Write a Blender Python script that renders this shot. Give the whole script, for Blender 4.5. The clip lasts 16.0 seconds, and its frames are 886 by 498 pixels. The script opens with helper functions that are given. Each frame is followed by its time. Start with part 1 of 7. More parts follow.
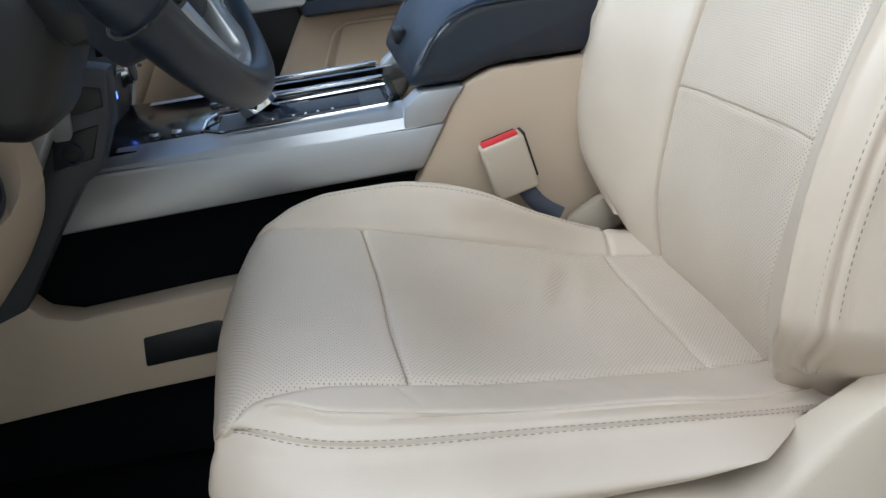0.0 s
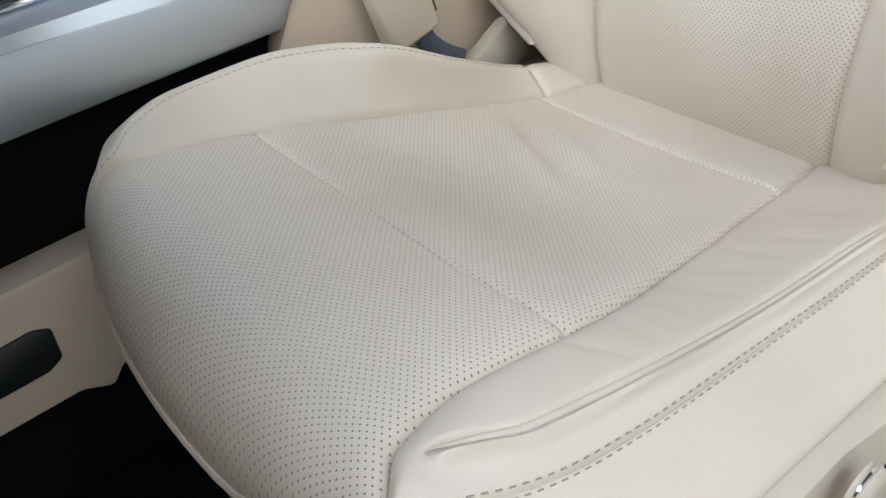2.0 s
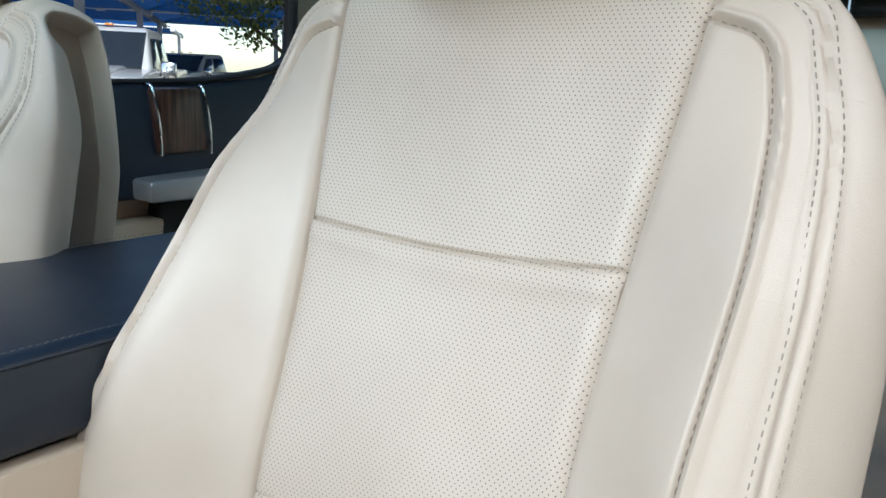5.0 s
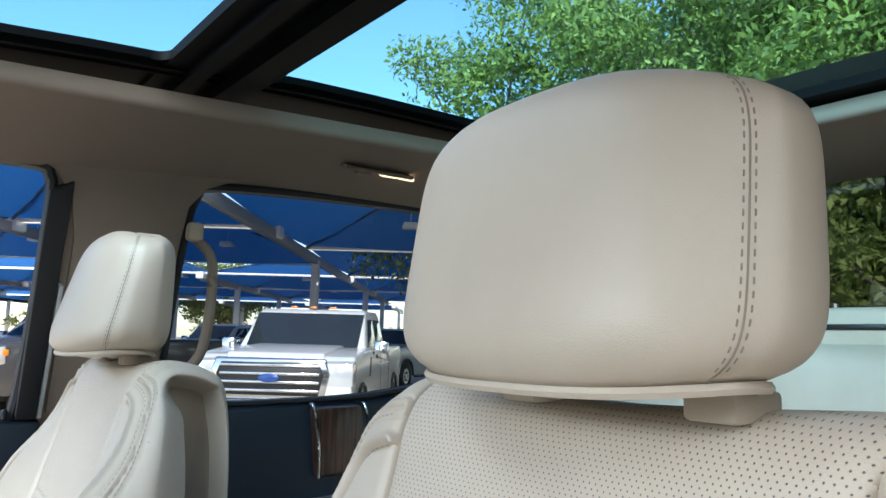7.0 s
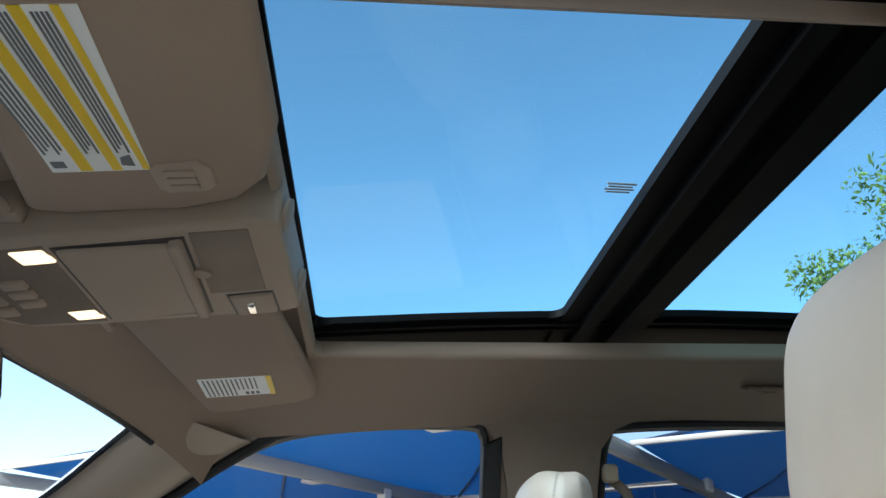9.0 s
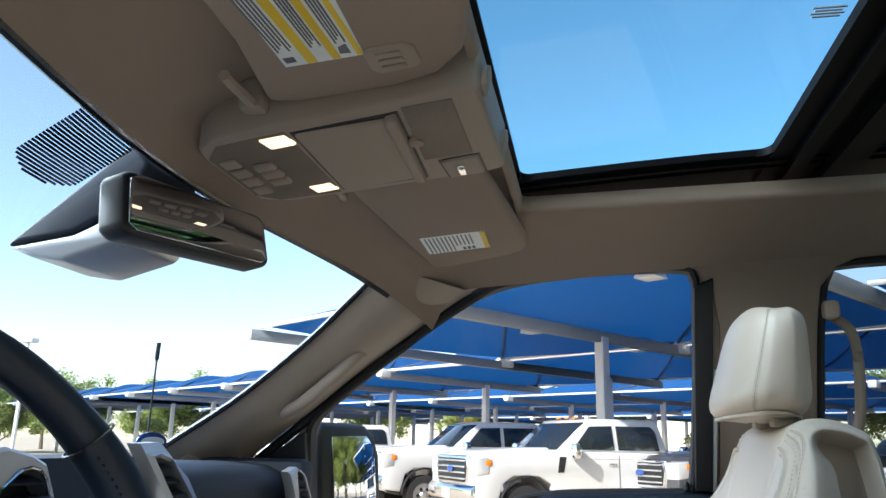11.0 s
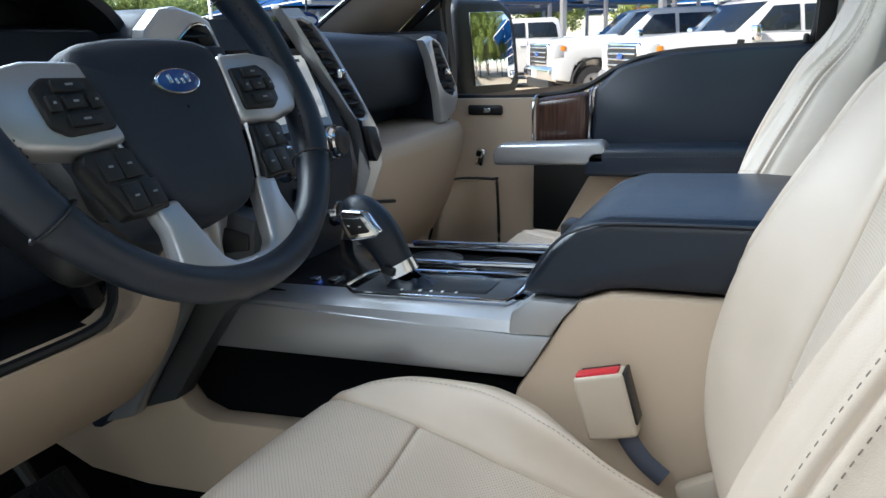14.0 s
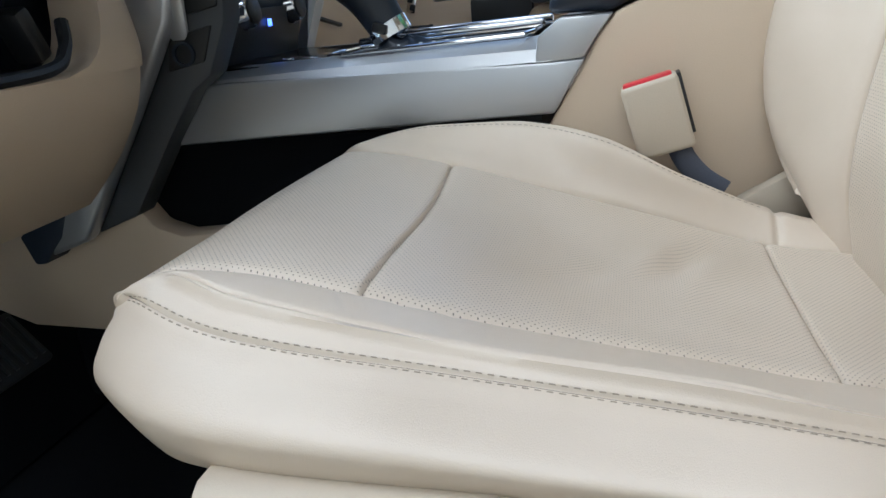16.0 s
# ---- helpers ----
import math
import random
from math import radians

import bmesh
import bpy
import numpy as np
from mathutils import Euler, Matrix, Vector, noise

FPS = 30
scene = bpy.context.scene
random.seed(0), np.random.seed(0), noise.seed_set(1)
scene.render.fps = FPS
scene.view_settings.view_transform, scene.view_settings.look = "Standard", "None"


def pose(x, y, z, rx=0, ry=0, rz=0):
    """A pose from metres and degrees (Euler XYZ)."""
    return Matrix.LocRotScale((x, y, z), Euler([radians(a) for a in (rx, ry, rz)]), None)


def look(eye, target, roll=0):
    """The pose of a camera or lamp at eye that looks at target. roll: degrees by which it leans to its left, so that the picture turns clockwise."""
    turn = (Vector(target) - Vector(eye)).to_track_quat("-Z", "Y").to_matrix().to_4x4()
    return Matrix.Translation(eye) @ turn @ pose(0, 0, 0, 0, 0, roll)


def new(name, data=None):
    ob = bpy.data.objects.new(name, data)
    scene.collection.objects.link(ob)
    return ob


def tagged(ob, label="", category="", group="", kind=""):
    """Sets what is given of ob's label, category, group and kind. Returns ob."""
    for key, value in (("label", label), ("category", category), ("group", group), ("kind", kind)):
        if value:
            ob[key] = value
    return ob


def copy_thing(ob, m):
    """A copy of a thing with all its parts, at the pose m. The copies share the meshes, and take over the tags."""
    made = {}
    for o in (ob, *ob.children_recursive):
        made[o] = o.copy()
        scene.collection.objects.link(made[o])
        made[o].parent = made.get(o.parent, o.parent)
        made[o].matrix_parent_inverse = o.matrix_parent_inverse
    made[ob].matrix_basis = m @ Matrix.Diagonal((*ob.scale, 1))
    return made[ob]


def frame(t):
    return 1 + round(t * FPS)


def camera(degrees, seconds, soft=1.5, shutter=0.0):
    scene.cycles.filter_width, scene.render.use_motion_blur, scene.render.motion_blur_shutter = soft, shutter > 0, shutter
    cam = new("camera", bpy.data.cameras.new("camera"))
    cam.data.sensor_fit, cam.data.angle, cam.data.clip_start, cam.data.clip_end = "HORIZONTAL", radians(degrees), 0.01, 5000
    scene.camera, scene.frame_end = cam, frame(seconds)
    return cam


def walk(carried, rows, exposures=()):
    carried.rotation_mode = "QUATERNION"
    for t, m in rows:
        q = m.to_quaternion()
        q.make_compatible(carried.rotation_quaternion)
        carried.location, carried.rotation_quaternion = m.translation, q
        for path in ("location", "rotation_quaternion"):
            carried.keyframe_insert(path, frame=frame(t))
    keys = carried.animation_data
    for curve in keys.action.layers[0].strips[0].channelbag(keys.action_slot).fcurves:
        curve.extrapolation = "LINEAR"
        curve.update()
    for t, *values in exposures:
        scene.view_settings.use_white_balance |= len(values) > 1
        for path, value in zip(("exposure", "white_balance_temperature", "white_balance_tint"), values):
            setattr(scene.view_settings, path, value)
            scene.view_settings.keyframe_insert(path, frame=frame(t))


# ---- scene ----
EXPOSURES = [(0.0, 1.52), (0.5, 1.62), (1.0, 1.66), (2.0, 1.78), (3.5, 1.32), (4.2, 1.38), (6.3, 1.72), (7.0, 1.68), (8.0, 1.5), (8.7, 1.52), (11.0, 1.48), (12.5, 1.15), (13.0, 1.25), (14.0, 1.58), (15.0, 1.74), (16.0, 1.66)]
# ---- camera ----
cam = camera(60.0, 16.0)
PATH = [
    (0, (-0.312, -1.048, 1.355), (-0.084, 0.748, 0.506), -5.6),
    (0.5, (-0.424, -0.909, 1.331), (0.172, 0.74, 0.369), -6.2),
    (1, (-0.466, -0.821, 1.303), (0.319, 0.665, 0.219), -6.5),
    (1.5, (-0.478, -0.776, 1.286), (0.366, 0.609, 0.116), -7.5),
    (2, (-0.483, -0.751, 1.276), (0.418, 0.572, 0.076), -7.0),
    (2.5, (-0.455, -0.735, 1.272), (0.55, 0.548, 0.113), -5.7),
    (3, (-0.391, -0.724, 1.297), (0.75, 0.526, 0.232), -4.5),
    (3.5, (-0.313, -0.719, 1.344), (0.973, 0.518, 0.442), -3.6),
    (4, (-0.307, -0.704, 1.386), (1.18, 0.43, 0.678), -1.2),
    (4.2, (-0.3, -0.706, 1.396), (1.212, 0.437, 0.758), -0.2),
    (6.3, (-0.175, -0.684, 1.533), (1.277, 0.69, 1.487), 4.0),
    (6.5, (-0.152, -0.681, 1.543), (1.234, 0.76, 1.576), 3.6),
    (7, (-0.112, -0.675, 1.547), (1.054, 0.932, 1.79), 1.6),
    (7.5, (-0.103, -0.686, 1.541), (0.796, 1.034, 2.022), 0.1),
    (8, (-0.116, -0.721, 1.523), (0.5, 1.054, 2.206), -0.8),
    (8.5, (-0.114, -0.742, 1.514), (0.242, 1.051, 2.325), -0.4),
    (8.7, (-0.118, -0.749, 1.506), (0.152, 1.04, 2.359), -0.2),
    (10.8, (-0.121, -0.806, 1.477), (-0.425, 1.079, 2.071), 1.9),
    (11, (-0.113, -0.814, 1.474), (-0.478, 1.089, 1.969), 1.3),
    (11.5, (-0.071, -0.83, 1.474), (-0.594, 1.087, 1.7), 0.2),
    (12, (-0.032, -0.844, 1.487), (-0.681, 1.047, 1.451), -0.2),
    (12.5, (-0.007, -0.871, 1.499), (-0.728, 0.982, 1.285), 0.2),
    (13, (0.011, -0.892, 1.486), (-0.754, 0.924, 1.147), 0.0),
    (13.5, (0.033, -0.911, 1.46), (-0.747, 0.877, 1.02), -0.7),
    (14, (0.025, -0.927, 1.417), (-0.742, 0.845, 0.894), -1.5),
    (14.5, (-0.007, -0.942, 1.372), (-0.722, 0.827, 0.775), -2.1),
    (15, (-0.039, -0.945, 1.322), (-0.686, 0.832, 0.671), -3.4),
    (15.5, (-0.086, -0.953, 1.264), (-0.65, 0.844, 0.589), -4.0),
    (16, (-0.133, -0.942, 1.181), (-0.619, 0.884, 0.526), -4.7),
]
walk(cam, [(t, look(eye, target, roll)) for t, eye, target, roll in PATH], EXPOSURES)

# ---- light ----
SUN_TO = Vector((-0.50, -0.66, 0.56)).normalized()
world = bpy.data.worlds.new("sky")
scene.world = world
world.use_nodes = True
_nt = world.node_tree
_bg = _nt.nodes["Background"]
_sky = _nt.nodes.new("ShaderNodeTexSky")
_sky.sky_type = 'NISHITA'
_sky.sun_disc = False
_sky.sun_elevation = math.asin(SUN_TO.z)
_sky.sun_rotation = math.atan2(SUN_TO.x, SUN_TO.y)
_sky.altitude = 200.0
_sky.air_density = 1.0
_sky.dust_density = 0.7
_sky.ozone_density = 0.8
_nt.links.new(_sky.outputs[0], _bg.inputs[0])
_bg.inputs[1].default_value = 0.135

sun = new("sun", bpy.data.lights.new("sun", 'SUN'))
sun.data.energy = 3.6
sun.data.angle = radians(0.55)
sun.data.color = (1.0, 0.95, 0.87)
sun.matrix_world = look(SUN_TO * 30, (0, 0, 0))


def area_lamp(name, where, target, w, h, watts, color=(1, 1, 1)):
    la = bpy.data.lights.new(name, 'AREA')
    la.shape, la.size, la.size_y, la.energy, la.color = 'RECTANGLE', w, h, watts, color
    ob = new(name, la)
    ob.matrix_world = look(where, target)
    return ob


# added area lamp, boosts the daylight through the open driver's doorway
area_lamp("doorway_fill", (-0.85, -1.75, 3.1), (0.0, -0.35, 1.1), 2.8, 1.5, 19.0, (0.86, 0.94, 1.0))
# added lamp over the bonnet, out of view, strengthens the sky's light through the windscreen
area_lamp("windscreen_fill", (-2.5, 0.0, 3.05), (-0.3, 0.0, 1.3), 2.0, 2.4, 105.0, (0.82, 0.93, 1.0))

# ---- materials ----


def nodes_of(name):
    m = bpy.data.materials.new(name)
    m.use_nodes = True
    return m, m.node_tree, m.node_tree.nodes["Principled BSDF"]


def mathn(nt, op, a, b=None, c=None):
    n = nt.nodes.new("ShaderNodeMath")
    n.operation = op
    for i, v in enumerate((a, b, c)):
        if v is None:
            continue
        if isinstance(v, (int, float)):
            n.inputs[i].default_value = v
        else:
            nt.links.new(v, n.inputs[i])
    return n.outputs[0]


def mat(name, base, rough=0.5, metal=0.0, var=0.12, grain=400.0, bump=0.0, stain=4.0, coat=0.0, spec=0.5, tint=None):
    """A plain surface with slow stains and fine grain. var: how far the colour wanders; bump: relief of the grain."""
    m, nt, p = nodes_of(name)
    co = nt.nodes.new("ShaderNodeTexCoord").outputs["Object"]
    big = nt.nodes.new("ShaderNodeTexNoise")
    big.inputs["Scale"].default_value = stain
    big.inputs["Detail"].default_value = 3
    fine = nt.nodes.new("ShaderNodeTexNoise")
    fine.inputs["Scale"].default_value = grain
    fine.inputs["Detail"].default_value = 2
    for n in (big, fine):
        nt.links.new(co, n.inputs["Vector"])
    mix = mathn(nt, 'ADD', mathn(nt, 'MULTIPLY', big.outputs["Fac"], 0.65), mathn(nt, 'MULTIPLY', fine.outputs["Fac"], 0.35))
    ramp = nt.nodes.new("ShaderNodeValToRGB")
    t = tint or base
    ramp.color_ramp.elements[0].position, ramp.color_ramp.elements[1].position = 0.25, 0.75
    ramp.color_ramp.elements[0].color = (*[c * (1 - var) for c in t], 1)
    ramp.color_ramp.elements[1].color = (*[min(1, c * (1 + var)) for c in base], 1)
    nt.links.new(mix, ramp.inputs[0])
    nt.links.new(ramp.outputs[0], p.inputs["Base Color"])
    p.inputs["Metallic"].default_value = metal
    p.inputs["Specular IOR Level"].default_value = spec
    rr = mathn(nt, 'ADD', mathn(nt, 'MULTIPLY', mix, 0.16), rough - 0.08)
    nt.links.new(rr, p.inputs["Roughness"])
    p.inputs["Coat Weight"].default_value = coat
    if bump:
        b = nt.nodes.new("ShaderNodeBump")
        b.inputs["Strength"].default_value = bump
        b.inputs["Distance"].default_value = 0.0006
        nt.links.new(fine.outputs["Fac"], b.inputs["Height"])
        nt.links.new(b.outputs[0], p.inputs["Normal"])
    return m


def leather(name, base, perf=None, rough=0.37):
    """Grained leather; perf names the two axes of a staggered grid of pinholes."""
    m, nt, p = nodes_of(name)
    co = nt.nodes.new("ShaderNodeTexCoord").outputs["Object"]
    vor = nt.nodes.new("ShaderNodeTexVoronoi")
    vor.inputs["Scale"].default_value = 620
    vor.feature = 'DISTANCE_TO_EDGE'
    big = nt.nodes.new("ShaderNodeTexNoise")
    big.inputs["Scale"].default_value = 7
    big.inputs["Detail"].default_value = 4
    crease = nt.nodes.new("ShaderNodeTexNoise")
    crease.inputs["Scale"].default_value = 60
    crease.inputs["Detail"].default_value = 5
    for n in (vor, big, crease):
        nt.links.new(co, n.inputs["Vector"])
    ramp = nt.nodes.new("ShaderNodeValToRGB")
    ramp.color_ramp.elements[0].position, ramp.color_ramp.elements[1].position = 0.3, 0.72
    ramp.color_ramp.elements[0].color = (base[0] * 0.86, base[1] * 0.84, base[2] * 0.81, 1)
    ramp.color_ramp.elements[1].color = (*base, 1)
    nt.links.new(big.outputs["Fac"], ramp.inputs[0])
    col = ramp.outputs[0]
    fold = nt.nodes.new("ShaderNodeTexNoise")
    fold.inputs["Scale"].default_value = 26
    fold.inputs["Detail"].default_value = 3
    fold.inputs["Distortion"].default_value = 0.8
    nt.links.new(co, fold.inputs["Vector"])
    line = mathn(nt, 'MINIMUM', mathn(nt, 'ABSOLUTE', mathn(nt, 'SUBTRACT', fold.outputs["Fac"], 0.5)), 0.05)
    height = mathn(nt, 'ADD', mathn(nt, 'MULTIPLY', mathn(nt, 'MINIMUM', vor.outputs["Distance"], 0.12), 2.0),
                   mathn(nt, 'ADD', mathn(nt, 'MULTIPLY', crease.outputs["Fac"], 1.3), mathn(nt, 'MULTIPLY', line, 3.0)))
    if perf:
        sep = nt.nodes.new("ShaderNodeSeparateXYZ")
        nt.links.new(co, sep.inputs[0])
        a, b = sep.outputs[perf[0]], sep.outputs[perf[1]]
        pa, pb = 0.0025, 0.0039
        ra = mathn(nt, 'DIVIDE', a, pa)
        row = mathn(nt, 'FLOOR', ra)
        odd = mathn(nt, 'MULTIPLY', mathn(nt, 'MODULO', row, 2.0), 0.5)
        fb = mathn(nt, 'FRACT', mathn(nt, 'ADD', mathn(nt, 'DIVIDE', b, pb), odd))
        fa = mathn(nt, 'FRACT', ra)
        da = mathn(nt, 'MULTIPLY', mathn(nt, 'SUBTRACT', fa, 0.5), pa)
        db = mathn(nt, 'MULTIPLY', mathn(nt, 'SUBTRACT', fb, 0.5), pb)
        d2 = mathn(nt, 'SQRT', mathn(nt, 'ADD', mathn(nt, 'MULTIPLY', da, da), mathn(nt, 'MULTIPLY', db, db)))
        hole = nt.nodes.new("ShaderNodeMapRange")
        hole.inputs["From Min"].default_value = 0.00057
        hole.inputs["From Max"].default_value = 0.00031
        nt.links.new(d2, hole.inputs["Value"])
        mixc = nt.nodes.new("ShaderNodeMix")
        mixc.data_type = 'RGBA'
        nt.links.new(hole.outputs[0], mixc.inputs["Factor"])
        nt.links.new(col, mixc.inputs["A"])
        mixc.inputs["B"].default_value = (0.14, 0.12, 0.10, 1)
        col = mixc.outputs["Result"]
        height = mathn(nt, 'SUBTRACT', height, mathn(nt, 'MULTIPLY', hole.outputs[0], 2.0))
    nt.links.new(col, p.inputs["Base Color"])
    rr = mathn(nt, 'ADD', mathn(nt, 'MULTIPLY', big.outputs["Fac"], 0.2), rough - 0.1)
    nt.links.new(rr, p.inputs["Roughness"])
    p.inputs["Specular IOR Level"].default_value = 0.52
    b = nt.nodes.new("ShaderNodeBump")
    b.inputs["Strength"].default_value = 0.45
    b.inputs["Distance"].default_value = 0.0005
    nt.links.new(height, b.inputs["Height"])
    nt.links.new(b.outputs[0], p.inputs["Normal"])
    return m


CREAM = (0.622, 0.530, 0.439)
M_LEATHER = leather("cream_leather", CREAM)
PCREAM = (0.632, 0.542, 0.452)
M_PERF_XY = leather("perforated_leather_seat", PCREAM, ("Y", "X"))
M_PERF_YZ = leather("perforated_leather_back", PCREAM, ("Z", "Y"))
M_STITCH_D = mat("tan_thread", (0.31, 0.26, 0.21), 0.8, var=0.1)
M_BEIGE = mat("beige_plastic", (0.56, 0.445, 0.335), 0.55, var=0.05, grain=900, bump=0.35)
M_BEIGE_L = mat("pale_beige_plastic", (0.535, 0.458, 0.366), 0.5, var=0.05, grain=900, bump=0.3)
M_LINER = mat("headliner_cloth", (0.308, 0.238, 0.192), 0.9, var=0.07, grain=700, bump=0.6, spec=0.2)
M_TAUPE = mat("taupe_plastic", (0.325, 0.262, 0.215), 0.6, var=0.05, grain=900, bump=0.3, spec=0.3)
M_DARK = mat("dark_soft_plastic", (0.012, 0.020, 0.036), 0.58, var=0.2, grain=800, bump=0.5, spec=0.4)
M_DLEATHER = leather("navy_black_leather", (0.011, 0.019, 0.035), None, 0.36)
M_BLACK = mat("black_plastic", (0.008, 0.009, 0.011), 0.45, var=0.2, grain=700, bump=0.3)
M_GLOSS = mat("gloss_black", (0.008, 0.009, 0.011), 0.14, var=0.2, stain=6, spec=0.6)
M_RUBBER = mat("rubber", (0.018, 0.018, 0.020), 0.7, var=0.25, grain=500, bump=0.3)
M_CARPET = mat("black_carpet", (0.0045, 0.005, 0.0065), 0.95, var=0.5, grain=1200, bump=1.0, spec=0.1)
M_SILVER = mat("satin_silver_paint", (0.50, 0.52, 0.55), 0.36, metal=0.72, var=0.05, grain=1500, bump=0.05)
M_CHROME = mat("chrome", (0.82, 0.83, 0.85), 0.12, metal=1.0, var=0.03)
M_RED = mat("red_plastic", (0.62, 0.02, 0.035), 0.35, var=0.08)
M_BELT = mat("grey_webbing", (0.07, 0.08, 0.11), 0.8, var=0.25, grain=900, bump=0.8)
M_WHITE = mat("white_paint", (0.62, 0.63, 0.63), 0.3, var=0.03, coat=0.6)
M_MARK = mat("dim_switch_print", (0.22, 0.24, 0.26), 0.6, var=0.1)
M_PILLAR = mat("taupe_grained_plastic", (0.40, 0.335, 0.275), 0.55, var=0.05, grain=900, bump=0.35, spec=0.35)
M_MESH = mat("speaker_cloth", (0.20, 0.163, 0.135), 0.8, var=0.6, grain=900, bump=1.0, spec=0.2)
M_CHARCOAL = mat("charcoal_plastic", (0.045, 0.050, 0.058), 0.5, var=0.12, grain=900, bump=0.3)
M_THREAD = mat("grey_thread", (0.075, 0.08, 0.09), 0.8, var=0.1)
M_WLINE = mat("white_lettering", (0.75, 0.78, 0.8), 0.5, var=0.03)


def wood_mat():
    m, nt, p = nodes_of("dark_walnut")
    co = nt.nodes.new("ShaderNodeTexCoord").outputs["Object"]
    mp = nt.nodes.new("ShaderNodeMapping")
    mp.inputs["Scale"].default_value = (60, 20, 3)
    nt.links.new(co, mp.inputs[0])
    n = nt.nodes.new("ShaderNodeTexNoise")
    n.inputs["Scale"].default_value = 3
    n.inputs["Detail"].default_value = 6
    nt.links.new(mp.outputs[0], n.inputs["Vector"])
    r = nt.nodes.new("ShaderNodeValToRGB")
    r.color_ramp.elements[0].position, r.color_ramp.elements[1].position = 0.35, 0.7
    r.color_ramp.elements[0].color = (0.018, 0.008, 0.006, 1)
    r.color_ramp.elements[1].color = (0.11, 0.05, 0.033, 1)
    nt.links.new(n.outputs["Fac"], r.inputs[0])
    nt.links.new(r.outputs[0], p.inputs["Base Color"])
    p.inputs["Roughness"].default_value = 0.28
    p.inputs["Coat Weight"].default_value = 0.5
    return m


M_WOOD = wood_mat()


def glass_mat(name, tint=(1, 1, 1), clear=0.93, shine=0.35):
    """Thin pane: nearly clear, with a faint mirror on it."""
    m = bpy.data.materials.new(name)
    m.use_nodes = True
    nt = m.node_tree
    nt.nodes.remove(nt.nodes["Principled BSDF"])
    out = nt.nodes["Material Output"]
    tr = nt.nodes.new("ShaderNodeBsdfTransparent")
    tr.inputs[0].default_value = (*[c * clear for c in tint], 1)
    gl = nt.nodes.new("ShaderNodeBsdfGlossy")
    gl.inputs["Roughness"].default_value = 0.02
    lw = nt.nodes.new("ShaderNodeLayerWeight")
    lw.inputs["Blend"].default_value = 0.25
    mx = nt.nodes.new("ShaderNodeMixShader")
    nt.links.new(mathn(nt, 'ADD', mathn(nt, 'MULTIPLY', mathn(nt, 'POWER', lw.outputs["Facing"], 3.0), shine), 0.02), mx.inputs[0])
    nt.links.new(tr.outputs[0], mx.inputs[1])
    nt.links.new(gl.outputs[0], mx.inputs[2])
    nt.links.new(mx.outputs[0], out.inputs[0])
    return m


M_GLASS = glass_mat("clear_glass")
M_WSGLASS = glass_mat("windscreen_glass", (0.88, 0.95, 1.0), 0.91)
M_PRIVACY = glass_mat("privacy_glass", (0.85, 0.92, 1.0), 0.16)
M_REARGLASS = glass_mat("smoked_glass", (0.84, 0.92, 1.0), 0.45)
M_ROOFGLASS = glass_mat("roof_glass", (0.68, 0.93, 0.98), 0.86, 0.06)


def glow(name, color, strength):
    m, nt, p = nodes_of(name)
    p.inputs["Base Color"].default_value = (0.8, 0.8, 0.8, 1)
    p.inputs["Emission Color"].default_value = (*color, 1)
    p.inputs["Emission Strength"].default_value = strength
    return m


M_LAMP = glow("lit_lens", (1.0, 0.74, 0.45), 0.6)
M_SCREEN = glow("lit_screen", (0.62, 0.72, 0.80), 0.06)
M_SCREEN2 = glow("lit_screen_tile", (0.90, 0.93, 0.95), 0.11)
M_LED = glow("blue_led", (0.05, 0.15, 1.0), 1.5)


def mirror_mat():
    m, nt, p = nodes_of("mirror_glass")
    p.inputs["Base Color"].default_value = (0.75, 0.77, 0.8, 1)
    p.inputs["Metallic"].default_value = 1.0
    p.inputs["Roughness"].default_value = 0.02
    return m


M_MIRROR = mirror_mat()

# ---- builders ----


def thing(name, label="", category="", group="", kind="", at=(0, 0, 0)):
    e = new(name)
    e.empty_display_size = 0.05
    e.location = at
    return tagged(e, label, category, group, kind)


def link_mesh(name, me, material, parent=None, label=""):
    ob = new(name, me)
    if material:
        me.materials.append(material)
    if parent:
        ob.parent = parent
        ob.matrix_parent_inverse = Matrix.Translation(-parent_loc(parent))
    if label:
        ob["label"] = label
    return ob


def parent_loc(p):
    v = Vector(p.location)
    return v if not p.parent else v + parent_loc(p.parent) - parent_loc(p.parent)


def smooth(me, angle=None):
    for p in me.polygons:
        p.use_smooth = True
    if angle is not None:
        me.set_sharp_from_angle(angle=radians(angle))


def part(name, geo, material, parent=None, label="", sharp=35):
    """Links a bmesh or (verts, faces) as one mesh under a thing or part."""
    me = bpy.data.meshes.new(name)
    if isinstance(geo, bmesh.types.BMesh):
        geo.to_mesh(me)
        geo.free()
    else:
        me.from_pydata([tuple(v) for v in geo[0]], [], geo[1])
    smooth(me, sharp)
    return link_mesh(name, me, material, parent, label)


def solid(name, geo, material, label, category="", group="", kind="", sharp=35):
    return tagged(part(name, geo, material, None, "", sharp), label, category, group, kind)


def rbox(c, s, bevel=0.004, rot=None, seg=2):
    """A box of size s about c with rounded edges; rot: a matrix about its centre."""
    bm = bmesh.new()
    bmesh.ops.create_cube(bm, size=1.0, matrix=Matrix.Diagonal((*s, 1)))
    if bevel:
        bmesh.ops.bevel(bm, geom=bm.edges[:], offset=min(bevel, min(s) * 0.49), segments=seg, profile=0.5, affect='EDGES')
    m = Matrix.Translation(c) @ (rot.to_4x4() if rot else Matrix())
    bmesh.ops.transform(bm, matrix=m, verts=bm.verts)
    return bm


